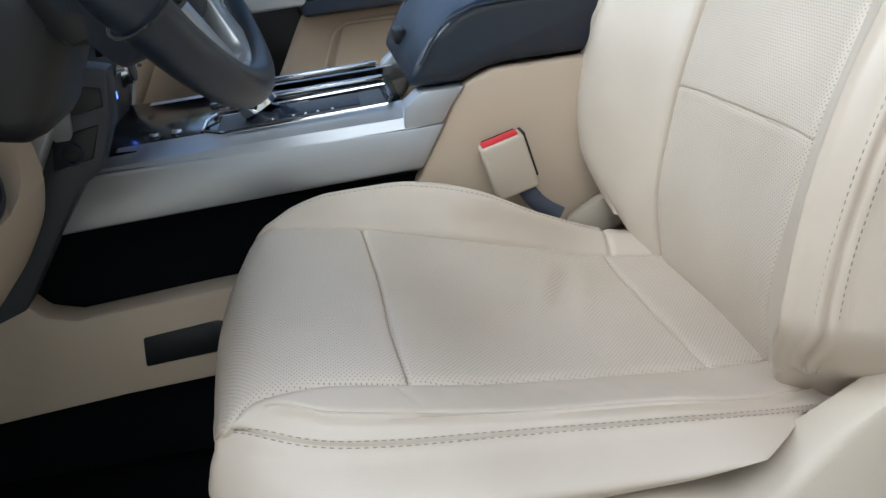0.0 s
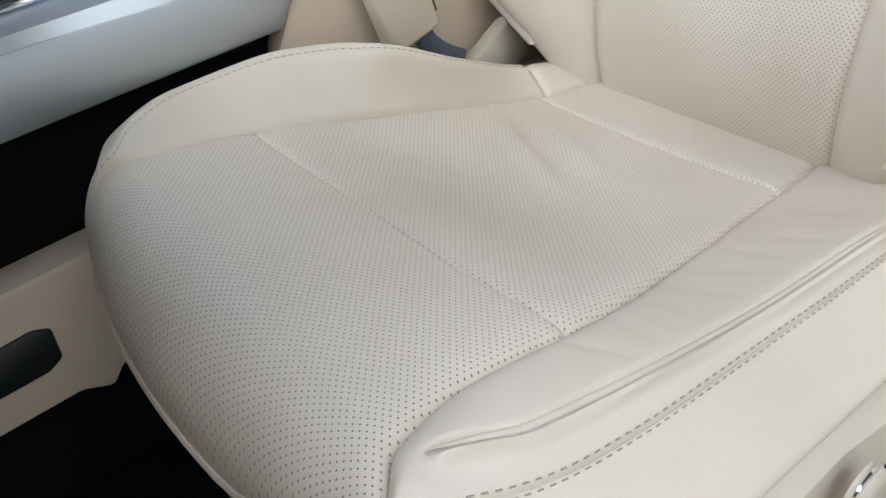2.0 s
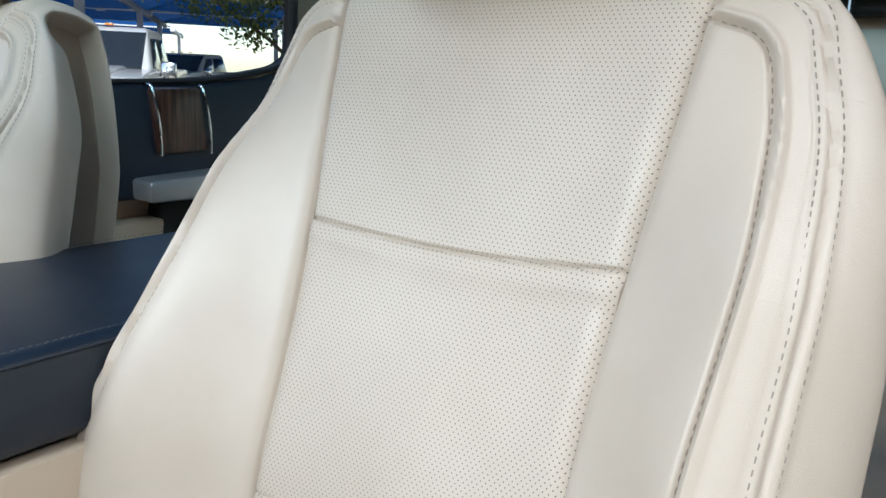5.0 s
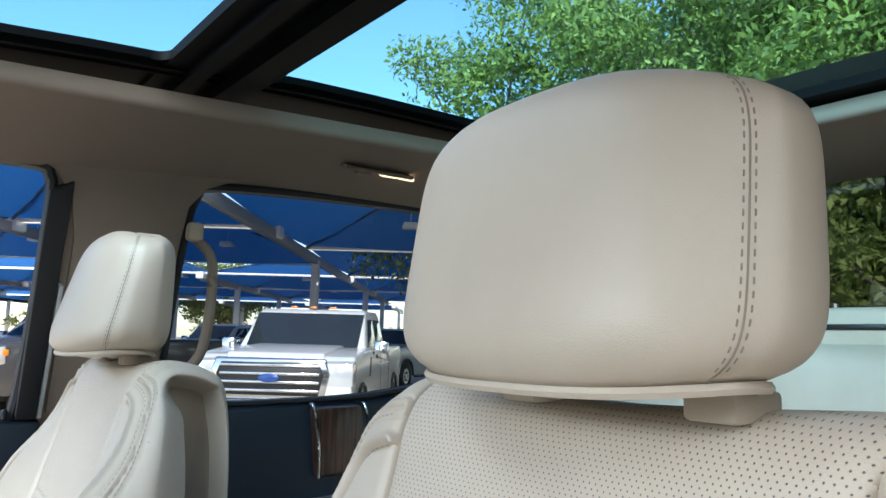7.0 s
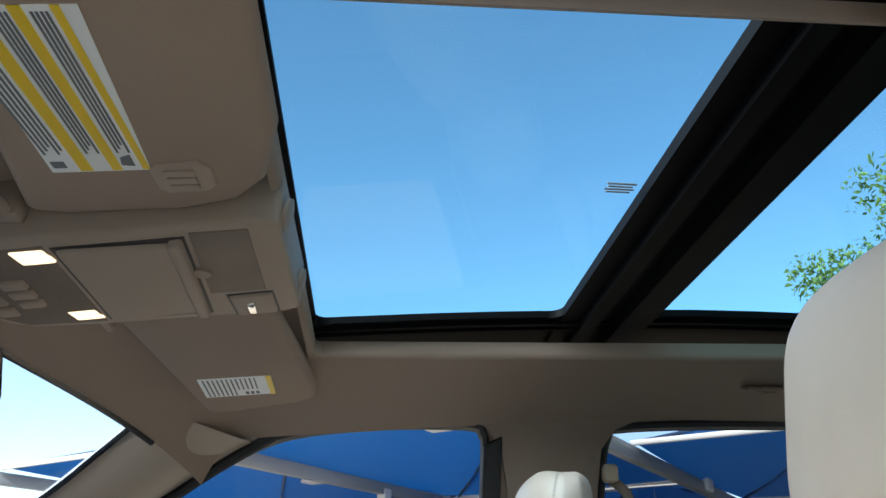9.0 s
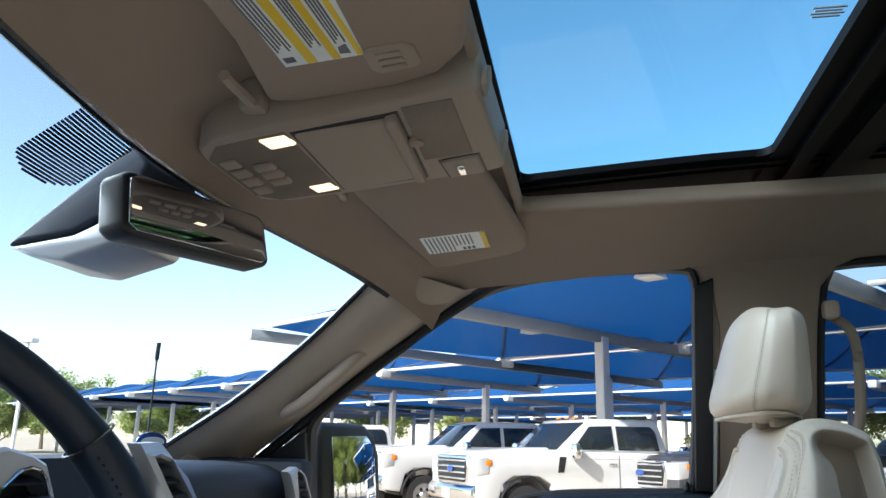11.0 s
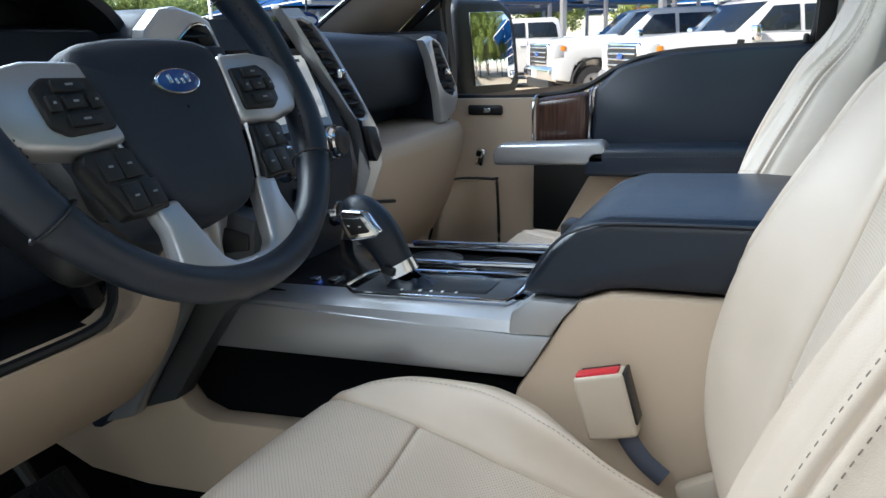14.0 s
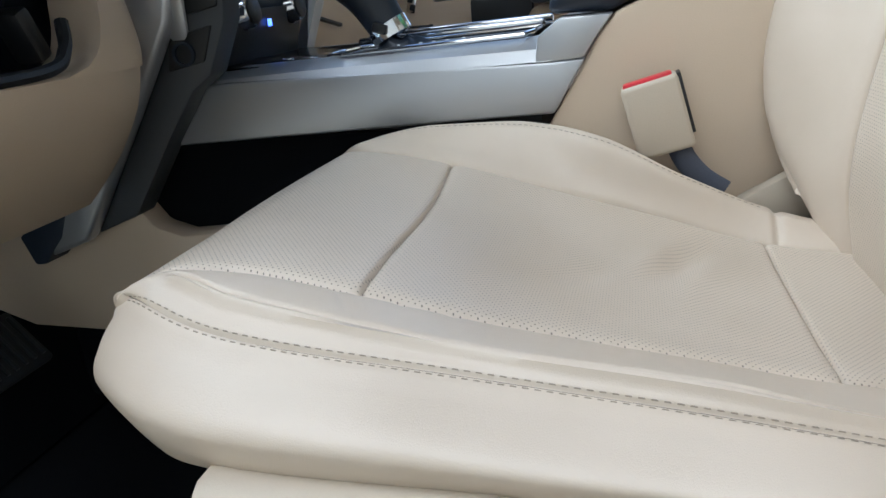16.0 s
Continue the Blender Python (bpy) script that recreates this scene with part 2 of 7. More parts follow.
def prism(outline, axis, lo, hi, bevel=0.004, seg=2):
    """Extrudes a closed outline along an axis. Outline pairs: axis x: (y, z); y: (x, z); z: (x, y)."""
    bm = bmesh.new()

    def at(p, h):
        return {"x": (h, p[0], p[1]), "y": (p[0], h, p[1]), "z": (p[0], p[1], h)}[axis]
    a = [bm.verts.new(at(p, lo)) for p in outline]
    b = [bm.verts.new(at(p, hi)) for p in outline]
    n = len(a)
    bm.faces.new(a), bm.faces.new(b[::-1])
    for i in range(n):
        bm.faces.new((a[i], b[i], b[(i + 1) % n], a[(i + 1) % n]))
    bmesh.ops.recalc_face_normals(bm, faces=bm.faces[:])
    if bevel:
        es = [e for e in bm.edges if len(e.link_faces) == 2 and e.calc_face_angle(0) > radians(25)]
        bmesh.ops.bevel(bm, geom=es, offset=bevel, segments=seg, profile=0.5, affect='EDGES', clamp_overlap=True)
    return bm


def mapped(bm, fn):
    for v in bm.verts:
        v.co = fn(v.co)
    return bm


def turned(bm, m):
    bmesh.ops.transform(bm, matrix=m, verts=bm.verts)
    return bm


def merged(*bms):
    """Joins bmeshes into the first."""
    out = bms[0]
    for b in bms[1:]:
        me = bpy.data.meshes.new("tmp")
        b.to_mesh(me)
        b.free()
        out.from_mesh(me)
        bpy.data.meshes.remove(me)
    return out


def crv(pts, n):
    """n + 1 points on a Catmull-Rom curve through pts, evenly by parameter."""
    p = np.array(pts, float)
    p = np.vstack([2 * p[0] - p[1], p, 2 * p[-1] - p[-2]])
    k = len(pts) - 1
    out = []
    for i in range(n + 1):
        s = min(i / n * k, k - 1e-9)
        j = int(s)
        t = s - j
        a, b, c, d = p[j:j + 4]
        out.append(0.5 * (2 * b + (c - a) * t + (2 * a - 5 * b + 4 * c - d) * t * t + (3 * b - a - 3 * c + d) * t ** 3))
    return np.array(out)


def tube(path, r, closed=False, sides=10, flat=1.0, up=(0, 0, 1)):
    """A swept round or flattened bar along a path; r may be a list."""
    P = np.array(path, float)
    n = len(P)
    rs = np.full(n, r) if np.isscalar(r) else np.array(r)
    T = np.roll(P, -1, 0) - np.roll(P, 1, 0)
    if not closed:
        T[0], T[-1] = P[1] - P[0], P[-1] - P[-2]
    T /= np.linalg.norm(T, axis=1)[:, None] + 1e-12
    verts, faces = [], []
    u = np.array(up, float)
    for i in range(n):
        side = np.cross(T[i], u)
        if np.linalg.norm(side) < 1e-4:
            side = np.cross(T[i], (1, 0, 0))
        side /= np.linalg.norm(side)
        w = np.cross(side, T[i])
        for k in range(sides):
            a = 2 * math.pi * k / sides
            verts.append(P[i] + rs[i] * (math.cos(a) * side + math.sin(a) * flat * w))
    for i in range(n if closed else n - 1):
        j = (i + 1) % n
        for k in range(sides):
            l = (k + 1) % sides
            faces.append((i * sides + k, i * sides + l, j * sides + l, j * sides + k))
    if not closed:
        faces.append(tuple(range(sides))[::-1])
        faces.append(tuple(range((n - 1) * sides, n * sides)))
    return verts, faces


def lathe(profile, origin, axis, n=32):
    """Turns (radius, height) pairs about an axis through origin."""
    q = Vector((0, 0, 1)).rotation_difference(Vector(axis)).to_matrix()
    verts, faces = [], []
    for r, h in profile:
        for k in range(n):
            a = 2 * math.pi * k / n
            verts.append(Vector(origin) + q @ Vector((r * math.cos(a), r * math.sin(a), h)))
    m = len(profile)
    for i in range(m - 1):
        for k in range(n):
            l = (k + 1) % n
            faces.append((i * n + k, i * n + l, (i + 1) * n + l, (i + 1) * n + k))
    faces.append(tuple(range(n))[::-1])
    faces.append(tuple(range((m - 1) * n, m * n)))
    return verts, faces


def dashes(P, N, length=0.0042, gap=0.0022, width=0.0006, lift=0.0002):
    """Thread stitches along a line P with normals N."""
    P, N = np.array(P), np.array(N)
    seg = np.linalg.norm(np.diff(P, axis=0), axis=1)
    s = np.concatenate([[0], np.cumsum(seg)])
    verts, faces = [], []
    t = 0.001
    while t + length < s[-1]:
        a = np.array([np.interp(t, s, P[:, k]) for k in range(3)])
        b = np.array([np.interp(t + length, s, P[:, k]) for k in range(3)])
        nn = np.array([np.interp(t, s, N[:, k]) for k in range(3)])
        nn /= np.linalg.norm(nn) + 1e-9
        d = (b - a) / (np.linalg.norm(b - a) + 1e-9)
        w = np.cross(d, nn) * width
        i = len(verts)
        a2, b2 = a * 0.8 + b * 0.2 + nn * lift, b * 0.8 + a * 0.2 + nn * lift
        e = nn * width * 0.9
        verts += [a - e, a2 + w, a2 - w, b2 + w, b2 - w, b - e, a2 + e, b2 + e]
        faces += [(i, i + 1, i + 6), (i, i + 6, i + 2), (i + 1, i + 3, i + 7, i + 6), (i + 2, i + 6, i + 7, i + 4), (i + 5, i + 7, i + 3), (i + 5, i + 4, i + 7)]
        t += length + gap
    return verts, faces

# ---- cab shell ----


def door_y(z):
    """Inner face of the door and its frame at a height."""
    return 0.86 - max(0.0, z - 1.36) * 0.36


def liner_z(x, y):
    z = ip(x, (-0.592, -0.50, -0.36, -0.22, 0.1, 0.5, 1.0, 1.42), (1.784, 1.832, 1.865, 1.878, 1.902, 1.918, 1.915, 1.89))
    return z - 0.075 * (abs(y) / 0.69) ** 4 - 0.012 * (abs(y) / 0.69) ** 2


def ip(x, xs, ys):
    """Smooth interpolation through (xs, ys)."""
    xs, ys = np.array(xs, float), np.array(ys, float)
    x = min(max(x, xs[0]), xs[-1])
    i = min(int(np.searchsorted(xs, x, 'right')) - 1, len(xs) - 2)
    h = np.diff(xs)
    s = np.diff(ys) / h
    m = np.empty(len(xs))
    m[0], m[-1] = s[0], s[-1]
    for k in range(1, len(xs) - 1):
        m[k] = 0 if s[k - 1] * s[k] <= 0 else 2 * s[k - 1] * s[k] / (s[k - 1] + s[k])
    t = (x - xs[i]) / h[i]
    return ((2 * t ** 3 - 3 * t ** 2 + 1) * ys[i] + (t ** 3 - 2 * t ** 2 + t) * h[i] * m[i]
            + (-2 * t ** 3 + 3 * t ** 2) * ys[i + 1] + (t ** 3 - t ** 2) * h[i] * m[i + 1])


def loft(lines, closed=False):
    """A skin over lines of equal length."""
    L = [np.array(l, float) for l in lines]
    m = len(L[0])
    f = []
    n = len(L)
    for i in range(n if closed else n - 1):
        j = (i + 1) % n
        for k in range(m - 1):
            f.append((i * m + k, i * m + k + 1, j * m + k + 1, j * m + k))
    return np.vstack(L), f


solid("floor", rbox((0.15, 0, 0.60), (2.6, 1.62, 0.05), 0.01), M_CARPET, "black loop carpet on the cab floor", "floor", kind="structure")
solid("floor_bulkhead", prism([(-1.02, 0.62), (-0.90, 0.63), (-1.10, 1.0), (-1.22, 1.4), (-1.3, 1.4), (-1.2, 0.6)], "y", -0.80, 0.80, 0), M_CARPET, "black carpet on the toe board", "floor", kind="structure")

# headliner with the roof opening
OX0, OX1, OY, OYN = -0.226, 1.02, 0.434, 0.370
xs = sorted(set(list(np.linspace(-0.592, OX0, 18)) + list(np.linspace(OX0, OX1, 40)) + list(np.linspace(OX1, 1.42, 12))))
ys = sorted(set(list(np.linspace(-0.69, -OYN, 12)) + list(np.linspace(-OYN, OY, 24)) + list(np.linspace(OY, 0.69, 12))))


def front_edge(x, y):
    """Draws the front rim back towards the sides, as the windscreen header curves."""
    k = max(0.0, (-0.36 - x) / 0.232)
    return x + k * 0.118 * (abs(y) / 0.565) ** 1.9


hv = [(front_edge(x, y), y, liner_z(x, y)) for x in xs for y in ys]
hf = []
ny = len(ys)
for i in range(len(xs) - 1):
    for j in range(ny - 1):
        cx, cyy = (xs[i] + xs[i + 1]) / 2, (ys[j] + ys[j + 1]) / 2
        if OX0 < cx < OX1 and -OYN < cyy < OY:
            continue
        hf.append((i * ny + j, i * ny + j + 1, (i + 1) * ny + j + 1, (i + 1) * ny + j))
head = solid("ceiling", (hv, hf), M_LINER, "taupe woven headliner round the roof opening", "headliner", kind="structure", sharp=60)


def ring_path(x0, x1, hy, r, n=8):
    P = []
    for cx, cyy, a0 in ((x1 - r, hy - r, 0), (x0 + r, hy - r, 90), (x0 + r, -hy + r, 180), (x1 - r, -hy + r, 270)):
        for k in range(n + 1):
            a = radians(a0 + 90 * k / n)
            P.append((cx + r * math.cos(a), cyy + r * math.sin(a)))
    return P


lip = ring_path(OX0, OX1, OY, 0.004)
rolls = []
for inset, up in ((-0.006, -0.002), (0.0, -0.005), (0.006, -0.003), (0.009, 0.003), (0.010, 0.010), (0.010, 0.022)):
    rolls.append([(x - math.copysign(inset, x - 0.4) if abs(abs(y) - OY) > 1e-3 else x, y - math.copysign(inset, y) if abs(abs(y) - OY) < 0.02 else y, liner_z(x, y) + up) for x, y in lip + lip[:1]])
rolls = [[(x, y if y > 0 else y * OYN / OY, z) for x, y, z in r] for r in rolls]
solid("ceiling_lip", loft(rolls), M_LINER, "rolled cloth edge of the roof opening", "headliner", kind="structure", sharp=80)

M_ROOFRAIL = mat("black_roof_rail", (0.0022, 0.0022, 0.0028), 0.6, var=0.2, spec=0.08)
roofw = thing("panoramic_roof", "twin-panel glass roof in a black frame, open blinds", "sunroof", kind="structure", at=(0.4, 0, 1.95))


def roof_z(x):
    return liner_z(x, 0.3) + 0.018


def roof_strip(nm, x0, x1, y0, y1, dz0, dz1, material, lab=""):
    L = []
    for k in range(13):
        x = x0 + (x1 - x0) * k / 12
        b, t = roof_z(x) + dz0, roof_z(x) + dz1
        L.append([(x, y0, b), (x, y1, b), (x, y1, t), (x, y0, t), (x, y0, b)])
    g = loft(L)
    n = len(L)
    g[1].append((0, 1, 2, 3))
    g[1].append(((n - 1) * 5, (n - 1) * 5 + 1, (n - 1) * 5 + 2, (n - 1) * 5 + 3))
    return part(nm, g, material, roofw, lab)


for sy in (-1, 1):
    for k, (a, b, d0) in enumerate(((0.378, 0.390, 0.004), (0.392, 0.402, -0.003), (0.404, 0.414, 0.002), (0.416, 0.426, -0.004), (0.428, 0.60, 0.006))):
        roof_strip("side_rail", OX0 - 0.02, OX1 + 0.02, sy * a, sy * b, d0, 0.015, M_ROOFRAIL)
for x0, x1, d in ((OX0 - 0.03, -0.214, 0.010), (0.174, 0.205, 0.0), (0.207, 0.232, -0.012), (0.234, 0.262, 0.002), (0.264, 0.30, -0.018), (0.302, 0.326, -0.004), (0.98, 1.07, 0.0)):
    roof_strip("cross_rail", x0, x1, -0.56, 0.56, d, 0.015, M_ROOFRAIL)
for x0, x1 in ((-0.225, 0.20), (0.322, 1.02)):
    p = roof_strip("roof_pane", x0, x1, -0.43, 0.43, 0.016, 0.021, M_ROOFGLASS, "tinted roof glass")
    p.visible_shadow = x0 > 0


def fillet(cx, cy, dx, dy, r):
    """Outline that rounds an inner corner at (cx, cy) opening towards (dx, dy)."""
    ox, oy = cx + dx * r, cy + dy * r
    return [(cx - dx * 0.004, cy - dy * 0.004), (ox, cy - dy * 0.004)] + [(ox - dx * r * math.sin(a), oy - dy * r * math.cos(a)) for a in np.linspace(0, math.pi / 2, 9)] + [(cx - dx * 0.004, oy)]


for sy in (-1, 1):
    for cx, dx in ((-0.214, 1), (0.174, -1), (0.326, 1), (0.98, -1)):
        bm = prism(fillet(cx, sy * 0.378, dx, -sy, 0.022), "z", 0.002, 0.0145, 0)
        for v in bm.verts:
            v.co.z += roof_z(v.co.x)
        part("frame_corner", bm, M_ROOFRAIL, roofw)
    bm = prism(fillet(OX0, OY if sy > 0 else -OYN, 1, -sy, 0.05), "z", -0.0045, 0.020, 0.003)
    for v in bm.verts:
        v.co.z += liner_z(v.co.x, v.co.y)
    solid("ceiling_corner", bm, M_LINER, "rounded cloth corner of the roof opening", "headliner", kind="structure", sharp=60)
# maker's etching on the front roof pane
for k in range(4):
    part("etched_mark", rbox((0.148, -0.030 + 0.006 * k, roof_z(0.14) + 0.0145), (0.034 - 0.006 * (k % 2), 0.0028, 0.001), 0), M_MARK, roofw)
skin = []
for x in np.linspace(-0.66, 1.5, 24):
    skin.append([(x + 0.14 * (abs(y) / 0.72) ** 2.2 * (x < -0.3), y, liner_z(x, y) + 0.075) for y in list(np.linspace(-0.76, -0.56, 8))])
solid("roof_skin", loft(skin), M_WHITE, "white painted roof side", "roof", kind="structure")
skin2 = [[(x, -y, z) for x, y, z in r] for r in skin]
solid("roof_skin", loft(skin2), M_WHITE, "white painted roof side", "roof", kind="structure")
solid("roof_front_skin", loft([[(x + 0.12 * (abs(y) / 0.60) ** 1.8, y, liner_z(x, y) + 0.040) for y in np.linspace(-0.6, 0.6, 15)] for x in np.linspace(-0.60, -0.30, 8)]), M_WHITE, "white painted roof front", "roof", kind="structure")
solid("roof_rear_skin", loft([[(x, y, liner_z(x, y) + 0.08) for y in np.linspace(-0.6, 0.6, 15)] for x in np.linspace(1.04, 1.5, 8)]), M_WHITE, "white painted roof rear", "roof", kind="structure")


def pillar_a(m):
    """Front pillar trim between windscreen and door; m is 1 on the passenger's side."""
    inner = crv([(-1.06, 0.70, 1.392), (-0.995, 0.68, 1.433), (-0.944, 0.655, 1.462), (-0.785, 0.622, 1.553), (-0.640, 0.595, 1.659), (-0.560, 0.58, 1.730), (-0.500, 0.565, 1.783), (-0.482, 0.56, 1.80)], 36)
    outer = crv([(-0.90, 0.845, 1.36), (-0.86, 0.832, 1.425), (-0.765, 0.812, 1.497), (-0.710, 0.795, 1.532), (-0.603, 0.763, 1.608), (-0.488, 0.735, 1.685), (-0.385, 0.712, 1.752), (-0.340, 0.705, 1.776)], 36)
    lines = []
    for t in np.linspace(0, 1, 11):
        mid = inner * (1 - t) + outer * t
        b = math.sin(math.pi * t)
        lines.append(mid + np.array([0.020, -0.022, -0.010]) * b)
    back = [outer + np.array([0.0, 0.05, 0.02]), inner + np.array([0.02, 0.05, -0.005])]
    g = loft([lines[0]] + lines[1:] + back, True)
    v = np.array(g[0])
    v[:, 1] *= m
    return (v, g[1])


for m in (-1, 1):
    pl = solid("pillar_trim", pillar_a(m), M_PILLAR, "pale beige plastic front pillar trim with a grab handle", "pillar trim", kind="structure", sharp=60)
    if m == 1:
        G0, G1 = np.array((-0.715, 0.690, 1.535)), np.array((-0.575, 0.668, 1.645))
        P = crv([G0 + (-0.012, 0.045, -0.004), G0 + (-0.004, 0.006, -0.002), G0 * 0.75 + G1 * 0.25 + (0.008, -0.014, -0.010), G0 * 0.25 + G1 * 0.75 + (0.008, -0.014, -0.010), G1 + (0.006, 0.004, 0.0), G1 + (0.012, 0.045, 0.012)], 30)
        part("grab_handle", tube(P, 0.0135, sides=12), M_PILLAR, pl, "moulded grab handle")
        edge = crv([(-0.86, 0.845, 1.415), (-0.71, 0.804, 1.523), (-0.603, 0.773, 1.598), (-0.488, 0.745, 1.675), (-0.385, 0.722, 1.742), (-0.30, 0.702, 1.790)], 30)
        part("pillar_seal", tube(edge, 0.011, sides=8), M_RUBBER, pl, "black rubber seal")
        S = np.array(pillar_a(1)[0]).reshape(-1, 37, 3)
        p, tu, tv = Vector(S[3, 6]), Vector(S[3, 8] - S[3, 4]).normalized(), Vector(S[5, 6] - S[1, 6])
        nn = tu.cross(tv).normalized()
        if nn.y > 0:
            nn = -nn
        tv = nn.cross(tu)
        seat_m = Matrix(((tu.x, tv.x, nn.x, p.x), (tu.y, tv.y, nn.y, p.y), (tu.z, tv.z, nn.z, p.z), (0, 0, 0, 1)))
        part("tweeter_cover", turned(rbox((0, 0, 0), (0.040, 0.034, 0.005), 0.002), seat_m), M_PILLAR, pl)
    S = np.array(pillar_a(m)[0]).reshape(-1, 37, 3)
    part("glass_edge", tube(S[0] + (-0.004, -0.006 * m, 0.002), 0.0065, sides=8), M_GLOSS, pl, "black windscreen edge")

# windscreen
ws = []
for k in range(9):
    t = k / 8
    row = []
    for y in np.linspace(-1, 1, 17):
        hw = 0.74 * (1 - t) + 0.565 * t
        xb = -1.17 + 0.17 * abs(y) ** 2
        xt = -0.580 + 0.118 * abs(y) ** 1.9
        row.append((xb * (1 - t) + xt * t, hw * y, 1.40 * (1 - t) + (1.806 - 0.02 * y * y) * t + 0.02 * math.sin(math.pi * t)))
    ws.append(row)
wsg = solid("window_1", loft(ws), M_WSGLASS, "clear curved windscreen", "windscreen", kind="structure")
wsg.visible_shadow = False
rim_path = [(front_edge(-0.592, y) - 0.005, y, liner_z(-0.592, y) + 0.001) for y in np.linspace(-0.56, 0.56, 41)]
solid("windscreen_band", tube(rim_path, 0.006, sides=8), M_GLOSS, "black ceramic band along the windscreen header", "windscreen band", kind="structure")
# dotted sun band patches beside the mirror
for y0, y1 in ((-0.222, -0.098), (0.035, 0.13)):
    bm = None
    for k in range(25 if y0 < 0 else 12):
        t = 0.965 - 0.0062 * k
        if y0 < 0 and k > 20:
            sh = 0.004 * (k - 20) ** 1.5
        else:
            sh = 0.0
        a, b = [], []
        for y in np.linspace(y0 + 0.015 + sh, y1 - sh, 6):
            u = abs(y / 0.58)
            xb, xt = -1.17 + 0.17 * u ** 2, -0.580 + 0.118 * u ** 1.9
            p = (xb * (1 - t) + xt * t + 0.006, y, 1.40 * (1 - t) + 1.806 * t + 0.02 * math.sin(math.pi * t) - 0.006)
            a.append(p), b.append((p[0] - 0.0022, p[1], p[2] - 0.0020))
        g = loft([a, b])
        if bm is None:
            bm = [list(map(tuple, g[0])), list(g[1])]
        else:
            o = len(bm[0])
            bm[0] += list(map(tuple, g[0]))
            bm[1] += [tuple(i + o for i in q) for q in g[1]]
    solid("sun_band", (bm[0], bm[1]), M_GLOSS, "fine black lines printed on the windscreen", "windscreen band", kind="structure")


# doors on the passenger's side
def on_door(x, z, inset=0.0):
    return (x, door_y(z) - inset, z)


def frame_band(outline, widths, y_in=0.0, thick=0.03):
    """A band round an opening on the door's face; widths: rings of (outset, inset from the face)."""
    P = crv(outline + outline[:1], 96)[:-1]
    c = P.mean(0)
    rings = []
    T = np.roll(P, -1, 0) - np.roll(P, 1, 0)
    nrm = np.column_stack([T[:, 1], -T[:, 0]])
    nrm /= np.linalg.norm(nrm, axis=1)[:, None]
    if ((P + nrm * 0.01 - c) ** 2).sum() < ((P - c) ** 2).sum():
        nrm = -nrm
    for o, i in widths:
        Q = P + nrm * o
        rings.append([on_door(x, z, i) for x, z in np.vstack([Q, Q[:1]])])
    return loft(rings)


FWIN = [(-0.712, 1.289), (-0.55, 1.289), (-0.40, 1.306), (-0.30, 1.36), (-0.205, 1.386), (-0.06, 1.396), (0.06, 1.401), (0.080, 1.415), (0.089, 1.60), (0.090, 1.765), (0.086, 1.798), (0.058, 1.812),
        (-0.119, 1.807), (-0.289, 1.783), (-0.412, 1.721), (-0.52, 1.648), (-0.614, 1.582), (-0.690, 1.520), (-0.708, 1.46)]
RWIN = [(0.505, 1.418), (0.76, 1.428), (0.93, 1.452), (1.000, 1.475), (1.015, 1.52), (0.965, 1.70), (0.938, 1.80), (0.905, 1.826), (0.62, 1.826), (0.375, 1.815), (0.340, 1.797), (0.329, 1.73), (0.328, 1.57), (0.335, 1.44), (0.37, 1.42)]


for nm, out, lab in (("front_door_frame", FWIN, "taupe cloth and black rubber frame of the passenger door window"), ("rear_door_frame", RWIN, "black rubber frame of the rear door window")):
    fr = thing(nm, lab, "door frame", kind="structure", at=(out[0][0], 0.86, 1.3))
    part("rubber_seal", frame_band(out, ((0.0, -0.03), (0.0, 0.004), (0.006, 0.010), (0.012, 0.006), (0.013, -0.02))), M_RUBBER, fr)
    pane = part("pane", ([on_door(x, z, -0.016) for x, z in crv(out + out[:1], 60)[:-1]], [tuple(range(60))]), M_REARGLASS if nm.startswith("rear") else M_GLASS, fr, "window glass")
    pane.visible_shadow = nm.startswith("rear")

# cloth and plastic between the two windows and the roof


def door_wall():
    """The trim face round both window openings as a grid with holes."""
    F, R = [crv(o + o[:1], 96)[:-1] for o in (FWIN, RWIN)]

    def grow(P, d):
        c = P.mean(0)
        T = np.roll(P, -1, 0) - np.roll(P, 1, 0)
        n = np.column_stack([T[:, 1], -T[:, 0]])
        n /= np.linalg.norm(n, axis=1)[:, None]
        if ((P + n * 0.01 - c) ** 2).sum() < ((P - c) ** 2).sum():
            n = -n
        return P + n * d

    bmf = bmesh.new()
    outer = [(-0.80, 1.43), (-0.62, 1.60), (-0.42, 1.745), (-0.30, 1.80), (-0.20, 1.83), (0.5, 1.85), (1.42, 1.85), (1.42, 1.38), (0.25, 1.38), (-0.8, 1.27)]
    loops = []
    for L in (outer, [tuple(p) for p in grow(F, 0.011)], [tuple(p) for p in grow(R, 0.011)]):
        vs = [bmf.verts.new((x, 0, z)) for x, z in L]
        loops += [bmf.edges.new((vs[i], vs[(i + 1) % len(vs)])) for i in range(len(vs))]
    bmesh.ops.triangle_fill(bmf, use_beauty=True, use_dissolve=False, edges=loops)
    for v in bmf.verts:
        v.co = Vector(on_door(v.co.x, v.co.z, 0.0))
    return bmf


wr = solid("wall_right", door_wall(), M_LINER, "taupe cloth trim round the passenger side windows", "side trim", kind="structure")
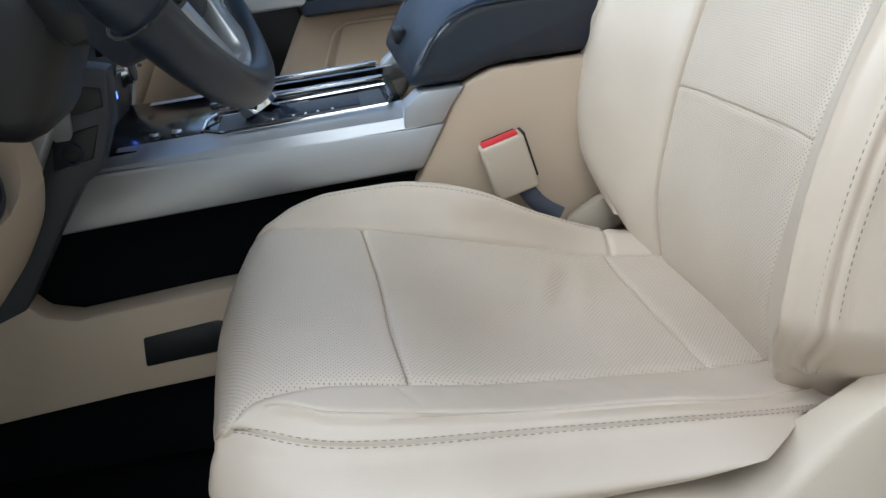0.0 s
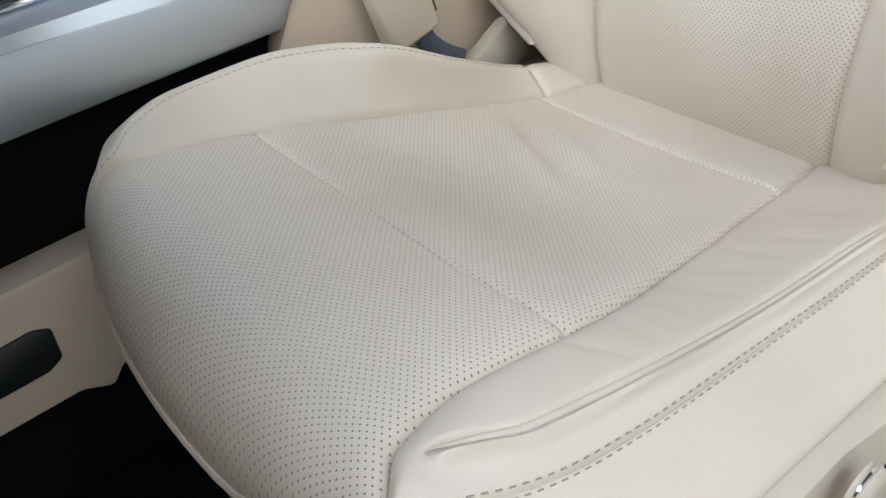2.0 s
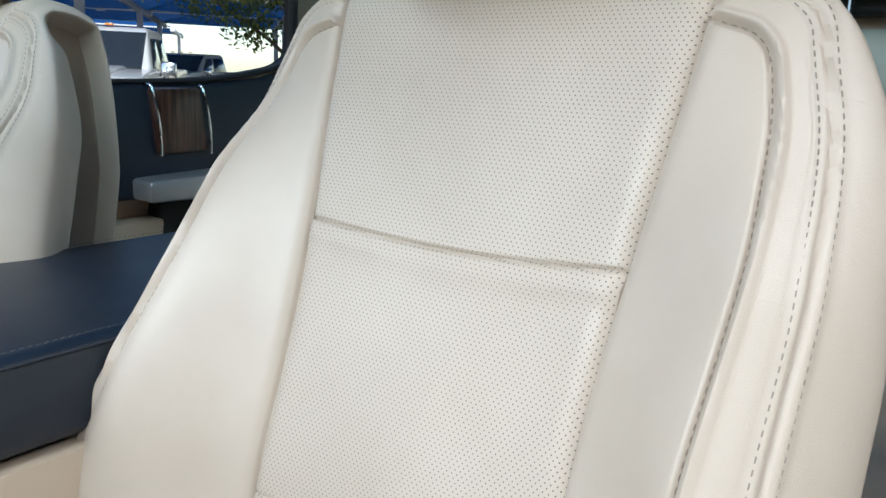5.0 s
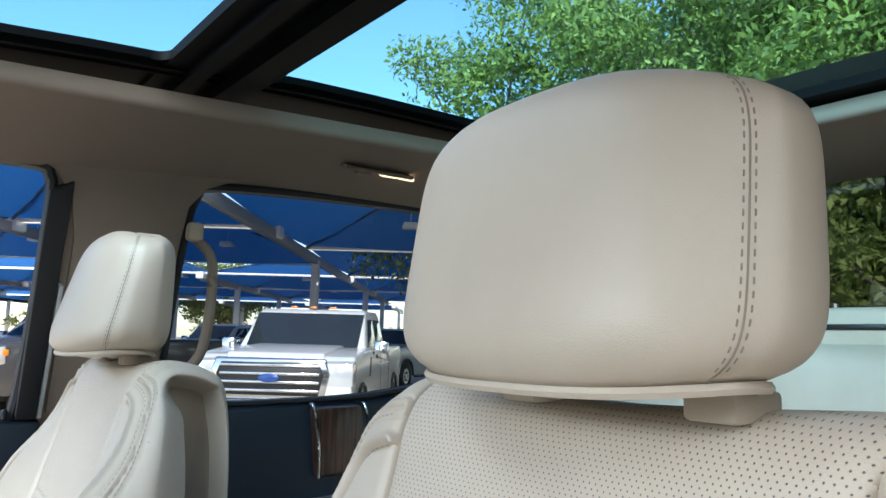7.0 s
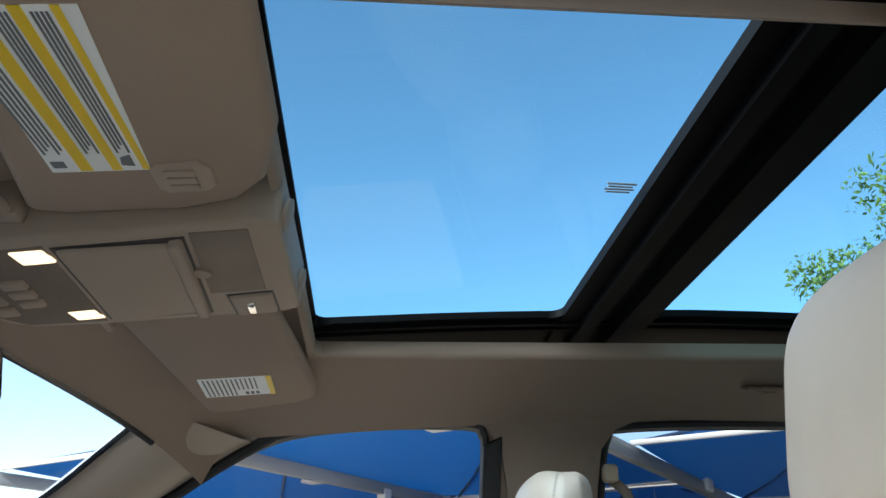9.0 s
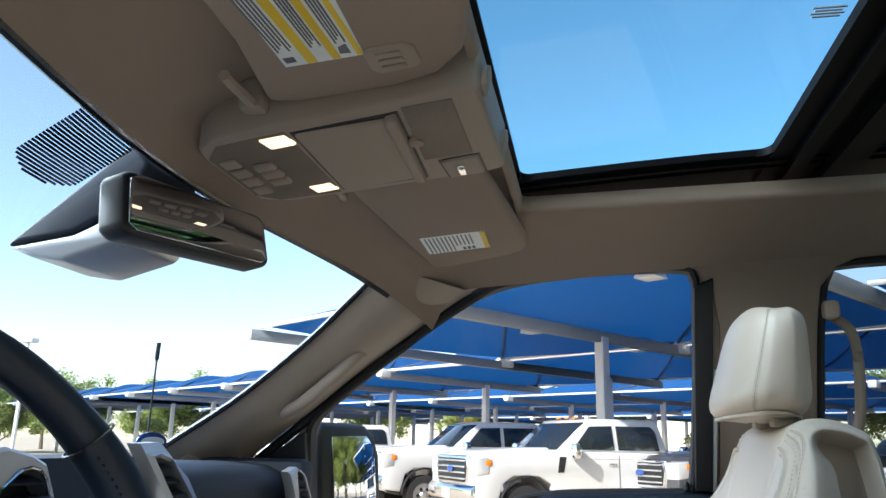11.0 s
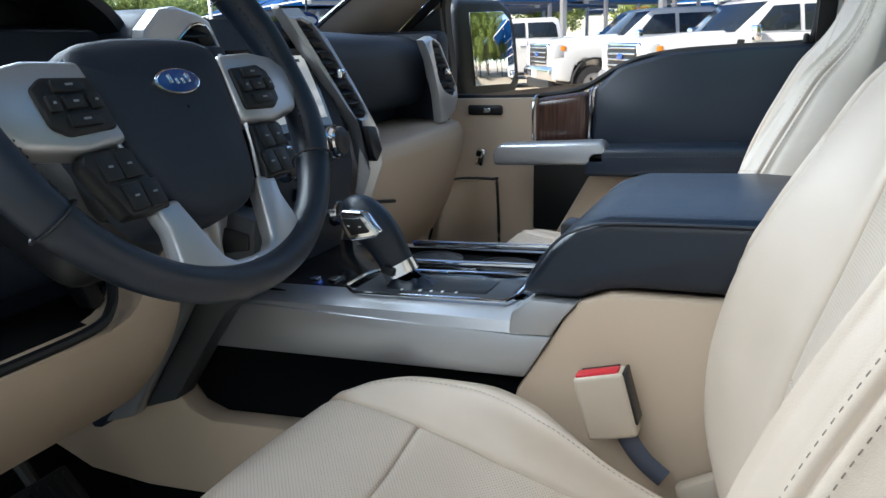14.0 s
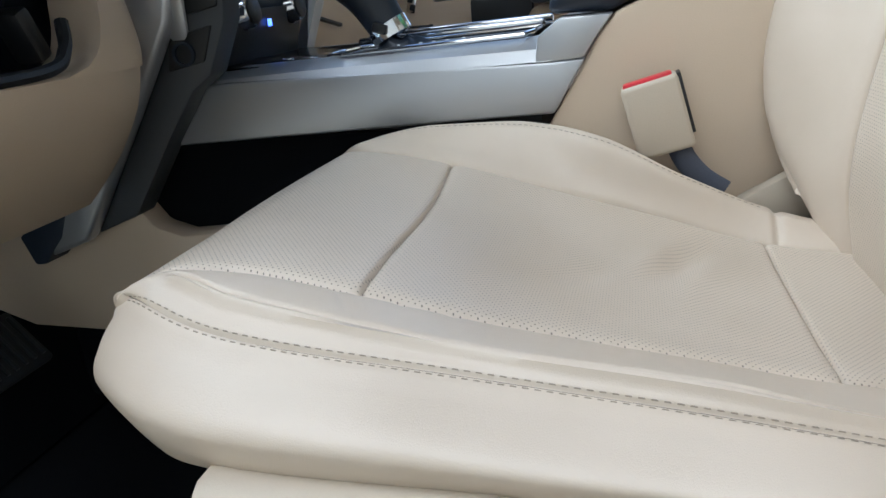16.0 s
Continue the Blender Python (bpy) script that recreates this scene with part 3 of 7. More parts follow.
# B pillar trim, white body edge seen past the seal
solid("pillar_trim", turned(prism([(0.135, 1.405), (0.138, 1.72), (0.126, 1.79), (0.098, 1.834), (0.04, 1.862), (0.40, 1.862), (0.345, 1.838), (0.318, 1.80), (0.312, 1.72), (0.312, 1.405)], "y", -0.002, 0.02, 0.001), Matrix.Translation((0, 0.835, 0)) @ Matrix.Translation((0, 0, 1.4)) @ Matrix.Rotation(radians(19.5), 4, 'X') @ Matrix.Translation((0, 0, -1.4))), M_LINER, "taupe cloth centre pillar trim", "pillar trim", kind="structure")
solid("door_edge", turned(prism([(0.121, 1.40), (0.125, 1.64), (0.132, 1.64), (0.128, 1.40)], "y", -0.006, 0.02, 0.001), Matrix.Translation((0, 0.832, 0)) @ Matrix.Translation((0, 0, 1.4)) @ Matrix.Rotation(radians(19.5), 4, 'X') @ Matrix.Translation((0, 0, -1.4))), M_WHITE, "white painted door edge", "door edge", kind="structure")
solid("wall_right_lower", rbox((0.2, 0.885, 0.91), (2.6, 0.03, 0.68), 0), M_BEIGE, "beige lower side trim", "side trim", kind="structure")

# rear wall with the sliding window
solid("wall_rear", merged(rbox((1.47, 0, 1.10), (0.06, 1.66, 1.04), 0.01), rbox((1.47, 0, 1.945), (0.06, 1.5, 0.05), 0.01), rbox((1.47, 0.70, 1.76), (0.06, 0.20, 0.36), 0.02), rbox((1.47, -0.70, 1.76), (0.06, 0.20, 0.36), 0.02)), M_BEIGE, "taupe rear cab wall", "wall", kind="structure")
rw = thing("window_3", "sliding rear window in a black frame", "rear window", kind="structure", at=(1.46, 0, 1.62))
for y, w in ((-0.61, 0.05), (-0.018, 0.062), (0.20, 0.05), (0.61, 0.05)):
    part("frame_post", rbox((1.465, y, 1.775), (0.035, w, 0.33), 0.006), M_GLOSS, rw)
for z, h in ((1.625, 0.035), (1.945, 0.06)):
    part("frame_rail", rbox((1.465, 0, z), (0.035, 1.24, h), 0.006), M_GLOSS, rw)
for y, w in ((-0.315, 0.54), (0.094, 0.17), (0.405, 0.37)):
    part("pane", rbox((1.475, y, 1.77), (0.004, w, 0.28), 0), M_REARGLASS, rw)

# driver's side behind the open doorway
solid("wall_left", merged(rbox((0.23, -0.83, 1.0), (0.16, 0.10, 0.80), 0.02), turned(rbox((0, 0, 0.2), (0.15, 0.07, 0.46), 0.02), Matrix.Translation((0.23, -0.80, 1.38)) @ Matrix.Rotation(radians(-19), 4, 'X'))), M_BEIGE, "beige centre pillar behind the driver's doorway", "pillar trim", kind="structure")
solid("wall_left_rear", rbox((0.90, -0.88, 1.0), (1.2, 0.05, 0.8), 0.01), M_BEIGE, "beige rear door trim", "side trim", kind="structure")
solid("sill_left", rbox((-0.25, -0.84, 0.60), (1.1, 0.12, 0.06), 0.01), M_BLACK, "black scuff plate on the door sill", "door sill", kind="structure")

LT = Matrix.Translation((0, -0.84, 1.4)) @ Matrix.Rotation(radians(-19.5), 4, 'X') @ Matrix.Translation((0, 0, -1.4))
solid("wall_left_upper", merged(turned(rbox((0.36, 0, 1.63), (0.12, 0.04, 0.48), 0.01), LT), turned(rbox((1.30, 0, 1.63), (0.36, 0.04, 0.48), 0.01), LT), turned(rbox((0.85, 0, 1.85), (1.1, 0.04, 0.08), 0.01), LT)), M_LINER, "taupe trim round the rear driver's side window", "side trim", kind="structure")
part("pane", turned(rbox((0.78, 0, 1.61), (0.74, 0.004, 0.44), 0), LT), M_PRIVACY, thing("window_4", "tinted rear window on the driver's side", "side window", kind="structure", at=(0.8, -0.8, 1.4)), "tinted glass")
solid("door_frame_edge", turned(prism([(0.088, 1.40), (0.090, 1.80), (0.125, 1.82), (0.120, 1.40)], "y", -0.009, 0.02, 0.003), Matrix.Translation((0, 0.832, 0)) @ Matrix.Translation((0, 0, 1.4)) @ Matrix.Rotation(radians(19.5), 4, 'X') @ Matrix.Translation((0, 0, -1.4))), M_RUBBER, "black rubber upright of the passenger door frame", "door frame", kind="structure")

# ---- front seats ----


def cos_steps(n):
    return [0.5 - 0.5 * math.cos(math.pi * i / n) for i in range(n)]


def across(ctrl, counts):
    """Points on a smooth line through the controls, crowded near each control."""
    c = np.array(ctrl)
    c2 = np.vstack([2 * c[0] - c[1], c, 2 * c[-1] - c[-2]])
    out = []
    for k, n in enumerate(counts):
        a, b, d, e = c2[k:k + 4]
        m0, m1 = (d - a) * 0.5, (e - b) * 0.5
        lim = np.linalg.norm(d - b)
        for m in (m0, m1):
            q = np.linalg.norm(m)
            if q > lim:
                m *= lim / q
        for t in cos_steps(n):
            out.append((2 * t ** 3 - 3 * t ** 2 + 1) * b + (t ** 3 - 2 * t ** 2 + t) * m0
                       + (-2 * t ** 3 + 3 * t ** 2) * d + (t ** 3 - t ** 2) * m1)
    out.append(c[-1])
    return np.array(out)


def grid_normals(G):
    du = np.gradient(G, axis=1)
    dv = np.gradient(G, axis=0)
    n = np.cross(du, dv)
    return n / (np.linalg.norm(n, axis=2)[:, :, None] + 1e-12)


def sub_grid(G, r0, r1, c0, c1, flip):
    """The patch of rows r0..r1 and columns c0..c1 as verts and faces."""
    H = G[r0:r1 + 1, c0:c1 + 1]
    n, m = H.shape[:2]
    f = []
    for i in range(n - 1):
        for j in range(m - 1):
            q = (i * m + j, i * m + j + 1, (i + 1) * m + j + 1, (i + 1) * m + j)
            f.append(q[::-1] if flip else q)
    return H.reshape(-1, 3), f


def bell(d, w):
    return np.exp(-(d / w) ** 2)


def cushion_grid():
    """Top of the cushion as a grid from the bight to the front edge, near seam to far edge."""
    top = sorted(set([round(v, 5) for v in np.linspace(0.065, -0.388, 108)] + [c + k * 0.0011 for c in (-0.019, -0.292) for k in range(-9, 10)]
                     + [round(v, 5) for v in np.linspace(-0.390, -0.458, 34)]), reverse=True)
    rows = []
    for x in top:
        yn = ip(x, (-0.458, -0.44, -0.425, -0.41, -0.39, -0.367, -0.33, -0.28, -0.17, -0.08, -0.03, 0.07), (-0.176, -0.186, -0.191, -0.197, -0.206, -0.214, -0.220, -0.222, -0.222, -0.220, -0.215, -0.185))
        yp = ip(x, (-0.458, -0.44, -0.425, -0.412, -0.40, -0.388, -0.37, -0.347, -0.27, -0.144, -0.08, -0.03, 0.07), (-0.178, -0.190, -0.195, -0.192, -0.187, -0.184, -0.190, -0.198, -0.204, -0.208, -0.208, -0.202, -0.16))
        an = ip(x, (-0.458, -0.44, -0.425, -0.412, -0.398, -0.345, -0.29, -0.15, -0.018, 0.07), (-0.176, -0.188, -0.192, -0.183, -0.172, -0.161, -0.160, -0.138, -0.112, -0.105))
        af = ip(x, (-0.458, -0.43, -0.395, -0.345, -0.29, -0.15, -0.026, 0.07), (0.150, 0.150, 0.148, 0.147, 0.146, 0.142, 0.132, 0.122))
        ym = ip(x, (-0.458, -0.43, -0.398, -0.375, -0.326, -0.273, -0.214, -0.17, -0.08, -0.02, 0.07), (0.156, 0.155, 0.154, 0.178, 0.195, 0.197, 0.184, 0.168, 0.156, 0.158, 0.165))
        yf = ip(x, (-0.458, -0.43, -0.412, -0.384, -0.327, -0.26, -0.189, -0.16, -0.08, -0.013, 0.07), (0.160, 0.163, 0.170, 0.202, 0.228, 0.232, 0.214, 0.196, 0.174, 0.178, 0.185))
        zd = ip(x, (-0.43, -0.40, -0.36, -0.29, -0.2, -0.12, -0.03, 0.07), (1.036, 1.035, 1.030, 1.013, 0.984, 0.961, 0.945, 0.936))
        ze = ip(x, (-0.43, -0.40, -0.36, -0.29, -0.2, -0.1, -0.026, 0.07), (1.036, 1.036, 1.033, 1.020, 0.995, 0.969, 0.950, 0.940))
        zp = ip(x, (-0.43, -0.385, -0.347, -0.22, -0.09, -0.04, 0.07), (1.036, 1.037, 1.031, 1.010, 0.995, 0.982, 0.945))
        zs = ip(x, (-0.43, -0.41, -0.35, -0.2, -0.09, -0.03, 0.07), (1.031, 1.030, 1.018, 1.001, 0.986, 0.975, 0.94))
        zc = ip(x, (-0.43, -0.40, -0.33, -0.25, -0.214, -0.17, -0.09, -0.02, 0.07), (1.037, 1.040, 1.047, 1.047, 1.044, 1.036, 1.000, 0.970, 0.945))
        c = [(yn, zs), (yp, zp), (an, ze), (0.0, zd), (af, ze), (ym, zc), (yf, zc - 0.011)]
        pts = across(c, CUSH_N)
        u = min(1.0, max(0.0, (-0.392 - x) / 0.066))
        fwd, drop = math.sin(u * math.pi / 2), 0.066 * (1 - math.cos(u * math.pi / 2))

        def bow(y):
            return max(0.66, 1 - 0.30 * (abs(y) / 0.16) ** 2)

        def keep(y):
            return 1 - 0.55 * min(1.0, max(0.0, (-y - 0.09) / 0.09))
        rows.append([(max(x, -0.392) - 0.060 * fwd * bow(y), y, z - drop * keep(y)) for y, z in pts])
    G = np.array(rows)
    N = grid_normals(G)
    if N[40, G.shape[1] // 2, 2] < 0:
        N = -N
    cols = np.cumsum([0] + CUSH_N)
    X, Yl = G[:, :, 0], G[:, :, 1]
    D = np.zeros(X.shape)
    arc = np.concatenate([np.zeros((len(G), 1)), np.cumsum(np.linalg.norm(np.diff(G, axis=1), axis=2), axis=1)], axis=1)
    ends = np.clip((np.array(top) + 0.392) / 0.012, 0, 1)[:, None]
    for k, depth, w in ((2, 0.0030, 0.006), (4, 0.0030, 0.006), (2, 0.0042, 0.0013), (4, 0.0042, 0.0013), (0, 0.0026, 0.0014)):
        D -= depth * bell(arc - arc[:, cols[k]:cols[k] + 1], w)
    D -= 0.0046 * bell(arc - arc[:, cols[1]:cols[1] + 1], 0.0020) * ends
    D += 0.0042 * bell(arc - arc[:, cols[1]:cols[1] + 1] + 0.0052, 0.0026) * ends
    D -= 0.0013 * bell(arc - arc[:, cols[5]:cols[5] + 1], 0.003)
    inner = (np.arange(G.shape[1]) >= cols[2]) & (np.arange(G.shape[1]) <= cols[4])
    wig = 0.006 * np.sin(Yl * 26 + 0.6)
    for x0, depth in ((-0.292, 0.0042), (-0.019, 0.0045)):
        q = X - x0 - wig * (x0 < -0.2) * 0.25 + 0.04 * Yl
        D -= (depth * 0.35 * bell(q, 0.005) + depth * 0.9 * bell(q, 0.0013)) * inner[None, :]
    D -= 0.003 * bell(X + 0.012, 0.004) * (np.arange(G.shape[1]) > cols[4])[None, :]
    fade = ((X > -0.29) & (X < 0.0))
    for cx, cy, a, l, w, h in ((-0.125, 0.035, 0.5, 0.050, 0.011, 0.0060), (-0.095, 0.06, 0.45, 0.045, 0.013, -0.0060), (-0.150, 0.0, 0.7, 0.06, 0.014, -0.0036),
                               (-0.085, 0.02, 0.35, 0.05, 0.012, 0.0036)):
        ux, uy = math.cos(a), -math.sin(a)
        p, q = (X - cx) * ux + (Yl - cy) * uy, -(X - cx) * uy + (Yl - cy) * ux
        D += h * bell(p, w) * bell(q, l) * fade
    for i in range(9):
        cx, cy = -0.05 - 0.030 * i, -0.165 - 0.006 * (i % 3)
        D -= 0.0011 * bell((X - cx) + (Yl - cy) * (0.6 - 0.2 * (i % 4)), 0.0035) * bell(Yl - cy, 0.02)
    G = G + N * D[:, :, None]
    return G, N, cols, np.array(top)


def cushion_facing(G):
    """The facing that hangs from the rim: near side, round the front, far side."""
    rim = np.vstack([G[:, 0], G[-1, 1:], G[-2::-1, -1]])
    L = np.concatenate([[0], np.cumsum(np.linalg.norm(np.diff(rim, axis=0), axis=1))])
    u = np.linspace(0, L[-1], 480)
    rim = np.column_stack([np.interp(u, L, rim[:, k]) for k in range(3)])
    for k in range(10):
        rim[1:-1] = (rim[:-2] + rim[1:-1] * 2 + rim[2:]) / 4
    d = np.gradient(rim[:, :2], axis=0)
    for k in range(40):
        d[1:-1] = (d[:-2] + d[1:-1] * 2 + d[2:]) / 4
    n = np.column_stack([-d[:, 1], d[:, 0]])
    n /= np.linalg.norm(n, axis=1)[:, None]
    if n[20, 1] > 0:
        n = -n
    near = np.clip(-n[:, 1], 0, 1) ** 1.3 * np.clip((0.02 - rim[:, 0]) / 0.07, 0, 1)
    front = np.clip(-n[:, 0], 0, 1)
    lift = np.clip((rim[:, 0] + 0.105) / 0.10, 0, 1) ** 1.6 * np.clip(-n[:, 1], 0, 1)
    low = 0.951 - 0.030 * front
    low = low + (rim[:, 2] - 0.004 - low) * lift
    rows = [np.column_stack([rim[:, :2] - n * 0.010, rim[:, 2] - 0.007]), np.column_stack([rim[:, :2] - n * 0.003, rim[:, 2] - 0.002])]
    for t in [0, 0.012, 0.026] + list(np.linspace(0.05, 1, 20)):
        out = near * (0.042 * math.sin(min(1.0, t / 0.50) * math.pi / 2) ** 1.35 - 0.017 * max(0.0, (t - 0.50) / 0.50) ** 1.5) + front * (0.003 * math.sin(min(1.0, t / 0.3) * math.pi) - 0.026 * t)
        seam = 0.0022 * math.exp(-((t - 0.04) / 0.03) ** 2)
        rows.append(np.column_stack([rim[:, :2] + n * (out + seam)[:, None], rim[:, 2] + (low - rim[:, 2]) * t ** 1.05]))
    return np.array(rows)


CUSH_N = [14, 18, 18, 18, 14, 10]
BACK_N = [6, 22, 24, 44, 18, 18, 44, 24, 22, 6]
SPINE = [(0.056, 0.905), (0.040, 0.950), (0.034, 1.03), (0.056, 1.147), (0.088, 1.25), (0.117, 1.342), (0.140, 1.42), (0.154, 1.465), (0.165, 1.497), (0.181, 1.516),
         (0.206, 1.523), (0.243, 1.514), (0.266, 1.49), (0.274, 1.40), (0.256, 1.24), (0.205, 1.02), (0.17, 0.93)]


def outer_seam(s):
    return ip(s, (0.91, 1.0, 1.05, 1.12, 1.34, 1.42, 1.460, 1.483, 1.496, 1.502, 1.506), (-0.150, -0.200, -0.228, -0.226, -0.226, -0.216, -0.205, -0.198, -0.185, -0.170, -0.150))


def piping_line(s):
    return ip(s, (0.91, 1.0, 1.05, 1.13, 1.25, 1.36, 1.42, 1.45, 1.465, 1.475, 1.482), (-0.140, -0.176, -0.199, -0.195, -0.193, -0.197, -0.190, -0.183, -0.178, -0.169, -0.148))


def far_bulge(s):
    k = min(1.0, max(0.0, (s - 0.94) / 0.16))
    return 0.060 * math.exp(-((s - 1.12) / 0.17) ** 2) * k * k * (3 - 2 * k)


def back_lines():
    """The outer seam and the piping of both bolsters, as (y, z) lines."""
    out = []
    for fn, lo, hi in ((outer_seam, 0.99, 1.506), (piping_line, 0.985, 1.4818)):
        zs = np.concatenate([np.linspace(lo, hi - 0.03, 150), np.linspace(hi - 0.0295, hi, 90)])
        near = np.array([(fn(z), z) for z in zs])
        out += [near, np.array([(-y + far_bulge(z), z) for y, z in near])]
    return out


def side_of(P, L):
    """Distance from the points P to the line L, positive outboard of it."""
    best = np.full(len(P), 1e9)
    out = np.zeros(len(P))
    for a, b in zip(L[:-1], L[1:]):
        d = b - a
        t = np.clip(((P - a) @ d) / (d @ d), 0, 1)
        q = P - a - t[:, None] * d
        r = np.hypot(q[:, 0], q[:, 1])
        m = r < best
        best[m] = r[m]
        out[m] = np.where(d[0] * q[m, 1] - d[1] * q[m, 0] > 0, r[m], -r[m])
    return out


def shifted(L, w):
    d = np.gradient(L, axis=0)
    d /= np.linalg.norm(d, axis=1)[:, None] + 1e-12
    return L + np.column_stack([-d[:, 1], d[:, 0]]) * w


def drape(L, A, V, N):
    """Lays a flat line L on the surface points V (flat places A) and gives points and normals."""
    P, Q = [], []
    for p in L:
        r = np.hypot(A[:, 0] - p[0], A[:, 1] - p[1])
        k = np.argpartition(r, 6)[:6]
        w = 1 / (r[k] + 2e-4) ** 2
        w /= w.sum()
        P.append(w @ V[k])
        Q.append(w @ N[k])
    P = np.array(P)
    for k in range(3):
        P[1:-1] = (P[:-2] + P[1:-1] * 2 + P[2:]) / 4
    return P, np.array(Q)


def back_grid():
    line = crv(SPINE, 600)
    run = np.concatenate([[0], np.cumsum(np.linalg.norm(np.diff(line, axis=0), axis=1))])
    up = int(np.argmax(line[:, 1]))
    marks = [np.interp(z, line[:up, 1], run[:up]) for z in (1.146, 1.338)]
    steps = sorted(set(np.round(np.concatenate([np.linspace(0, run[-1], 520)] + [m + np.arange(-16, 17) * 0.0009 for m in marks] + [np.arange(*np.interp((1.435, 1.514), line[:up, 1], run[:up]), 0.0010)]), 5)))
    line = np.column_stack([np.interp(steps, run, line[:, k]) for k in (0, 1)])
    T = np.gradient(line, axis=0)
    T /= np.linalg.norm(T, axis=1)[:, None]
    rows = []
    for (x, z), (tx, tz) in zip(line, T):
        front = tz > 0.25 and x < 0.2
        past = max(0.0, 1.523 - z) if (not front) else 0.0
        s = min(z, 1.545) if front else 1.523 + min(0.07, 0.35 * past)
        nx, nz = -tz, tx
        yn = ip(s, (0.91, 0.955, 1.0, 1.06, 1.3, 1.38, 1.45, 1.49, 1.51, 1.535, 1.60), (-0.165, -0.190, -0.225, -0.250, -0.252, -0.247, -0.228, -0.207, -0.192, -0.178, -0.205))
        an = ip(s, (0.91, 1.0, 1.147, 1.26, 1.34, 1.42, 1.48, 1.51, 1.535, 1.60), (-0.115, -0.116, -0.118, -0.120, -0.126, -0.135, -0.141, -0.145, -0.150, -0.150))
        db = ip(s, (0.91, 0.98, 1.05, 1.2, 1.33, 1.42, 1.48, 1.535), (0.004, 0.024, 0.044, 0.050, 0.036, 0.015, 0.004, 0.0)) if front else 0.0
        depth = ip(s, (0.91, 1.38, 1.47, 1.53, 1.60), (0.075, 0.075, 0.055, 0.026, 0.02))
        top = min(1.0, max(0.0, (s - 1.36) / 0.12))
        top = top * top * (3 - 2 * top)
        y2 = outer_seam(s) * (1 - top) + (yn + (an - yn) * 0.34) * top
        y3 = piping_line(s) * (1 - top) + (yn + (an - yn) * 0.62) * top
        y2 = max(min(y2, an - 0.02), yn + 0.006)
        y3 = min(max(y3, y2 + 0.008), an - 0.010)
        c = [(yn + 0.022, -depth), (yn - 0.004, -depth * 0.45), (y2, (db - 0.014) * (1 - top) - 0.004 * top), (y3, db * (1 - top) + 0.001 * top), (an, 0.003), (0, -0.004)]
        bulge = far_bulge(s) if front else 0.0
        c += [(-y + bulge * w, d + 0.25 * bulge * (w == 0.6)) for (y, d), w in zip(c[:5][::-1], (0.0, 0.6, 1.0, 1.0, 1.0))]
        rows.append([(x + nx * d, y, z + nz * d) for y, d in across(c, BACK_N)])
    G = np.array(rows)
    N = grid_normals(G)
    if N[60, G.shape[1] // 2, 0] > 0:
        N = -N
    cols = np.cumsum([0] + BACK_N)
    X, Yl, Z = G[:, :, 0], G[:, :, 1], G[:, :, 2]
    D = np.zeros(X.shape)
    arc = np.concatenate([np.zeros((len(G), 1)), np.cumsum(np.linalg.norm(np.diff(G, axis=1), axis=2), axis=1)], axis=1)
    for k, depth, w in ((4, 0.0035, 0.006), (6, 0.0035, 0.006), (4, 0.0035, 0.0016), (6, 0.0035, 0.0016)):
        D -= depth * bell(arc - arc[:, cols[k]:cols[k] + 1], w)
    lines = back_lines()
    fr = (X < 0.2) & (Z > 0.95) & (N[:, :, 0] < 0.5)
    for i, L in enumerate(lines):
        sel = fr & ((Yl < 0) == (i % 2 == 0)) & (abs(Yl) > 0.11)
        q = side_of(np.column_stack([Yl[sel], Z[sel]]), L) * (1 if i % 2 == 0 else -1)
        if i < 2:
            D[sel] += 0.0011 * bell(abs(q) - 0.0032, 0.0022) - 0.0026 * bell(q, 0.0012) - 0.0008 * bell(abs(q) - 0.0068, 0.0010)
        else:
            D[sel] += 0.0042 * bell(q - 0.0048, 0.0028) - 0.0034 * bell(q, 0.0014)
    inner = ((np.arange(G.shape[1]) >= cols[4]) & (np.arange(G.shape[1]) <= cols[6]))[None, :] & (X < 0.17)
    q = Z - 1.146 + 0.03 * Yl
    D += (0.0009 * bell(q + 0.006, 0.005) + 0.0005 * bell(q - 0.008, 0.006) - 0.0030 * bell(q, 0.0012)) * inner
    q = Z - 1.336 - 0.5 * Yl ** 2 + 0.02 * Yl
    D += (0.0022 * bell(q + 0.011, 0.008) - 0.0036 * bell(q, 0.0014) - 0.0006 * bell(q - 0.012, 0.012)) * inner
    return G + N * D[:, :, None], N, cols, line


_cush = cushion_grid()
_back = back_grid()


def super_head(n=40, m=56):
    """Headrest shell: rounded-box rings stacked from the underside to the crown."""
    rows = []
    for i in range(n + 1):
        t = i / n
        z = 1.523 + 0.153 * t
        e = 1 - abs(2 * t - 1) ** 6
        k = max(e, 0.0) ** 0.42
        w = (0.1215 - 0.006 * t ** 2) * (0.30 + 0.70 * k)
        dpt = (0.058 - 0.010 * t) * (0.18 + 0.82 * k)
        cx = 0.162 + 0.012 * t
        ring = []
        for j in range(m):
            a = 2 * math.pi * j / m
            ca, sa = math.cos(a), math.sin(a)
            ex = 0.58
            x = cx - dpt * math.copysign(abs(ca) ** ex, ca) + sa * sa * (0.003 + 0.013 * max(-1.0, min(1.0, ca * 2.5)))
            ring.append((x, w * math.copysign(abs(sa) ** 0.66, sa), z + 0.006 * (sa * sa) * (t - 0.5) * -2 - 0.003 * sa ** 4 * t * t))
        rows.append(ring)
    return np.array(rows)


_head = super_head()


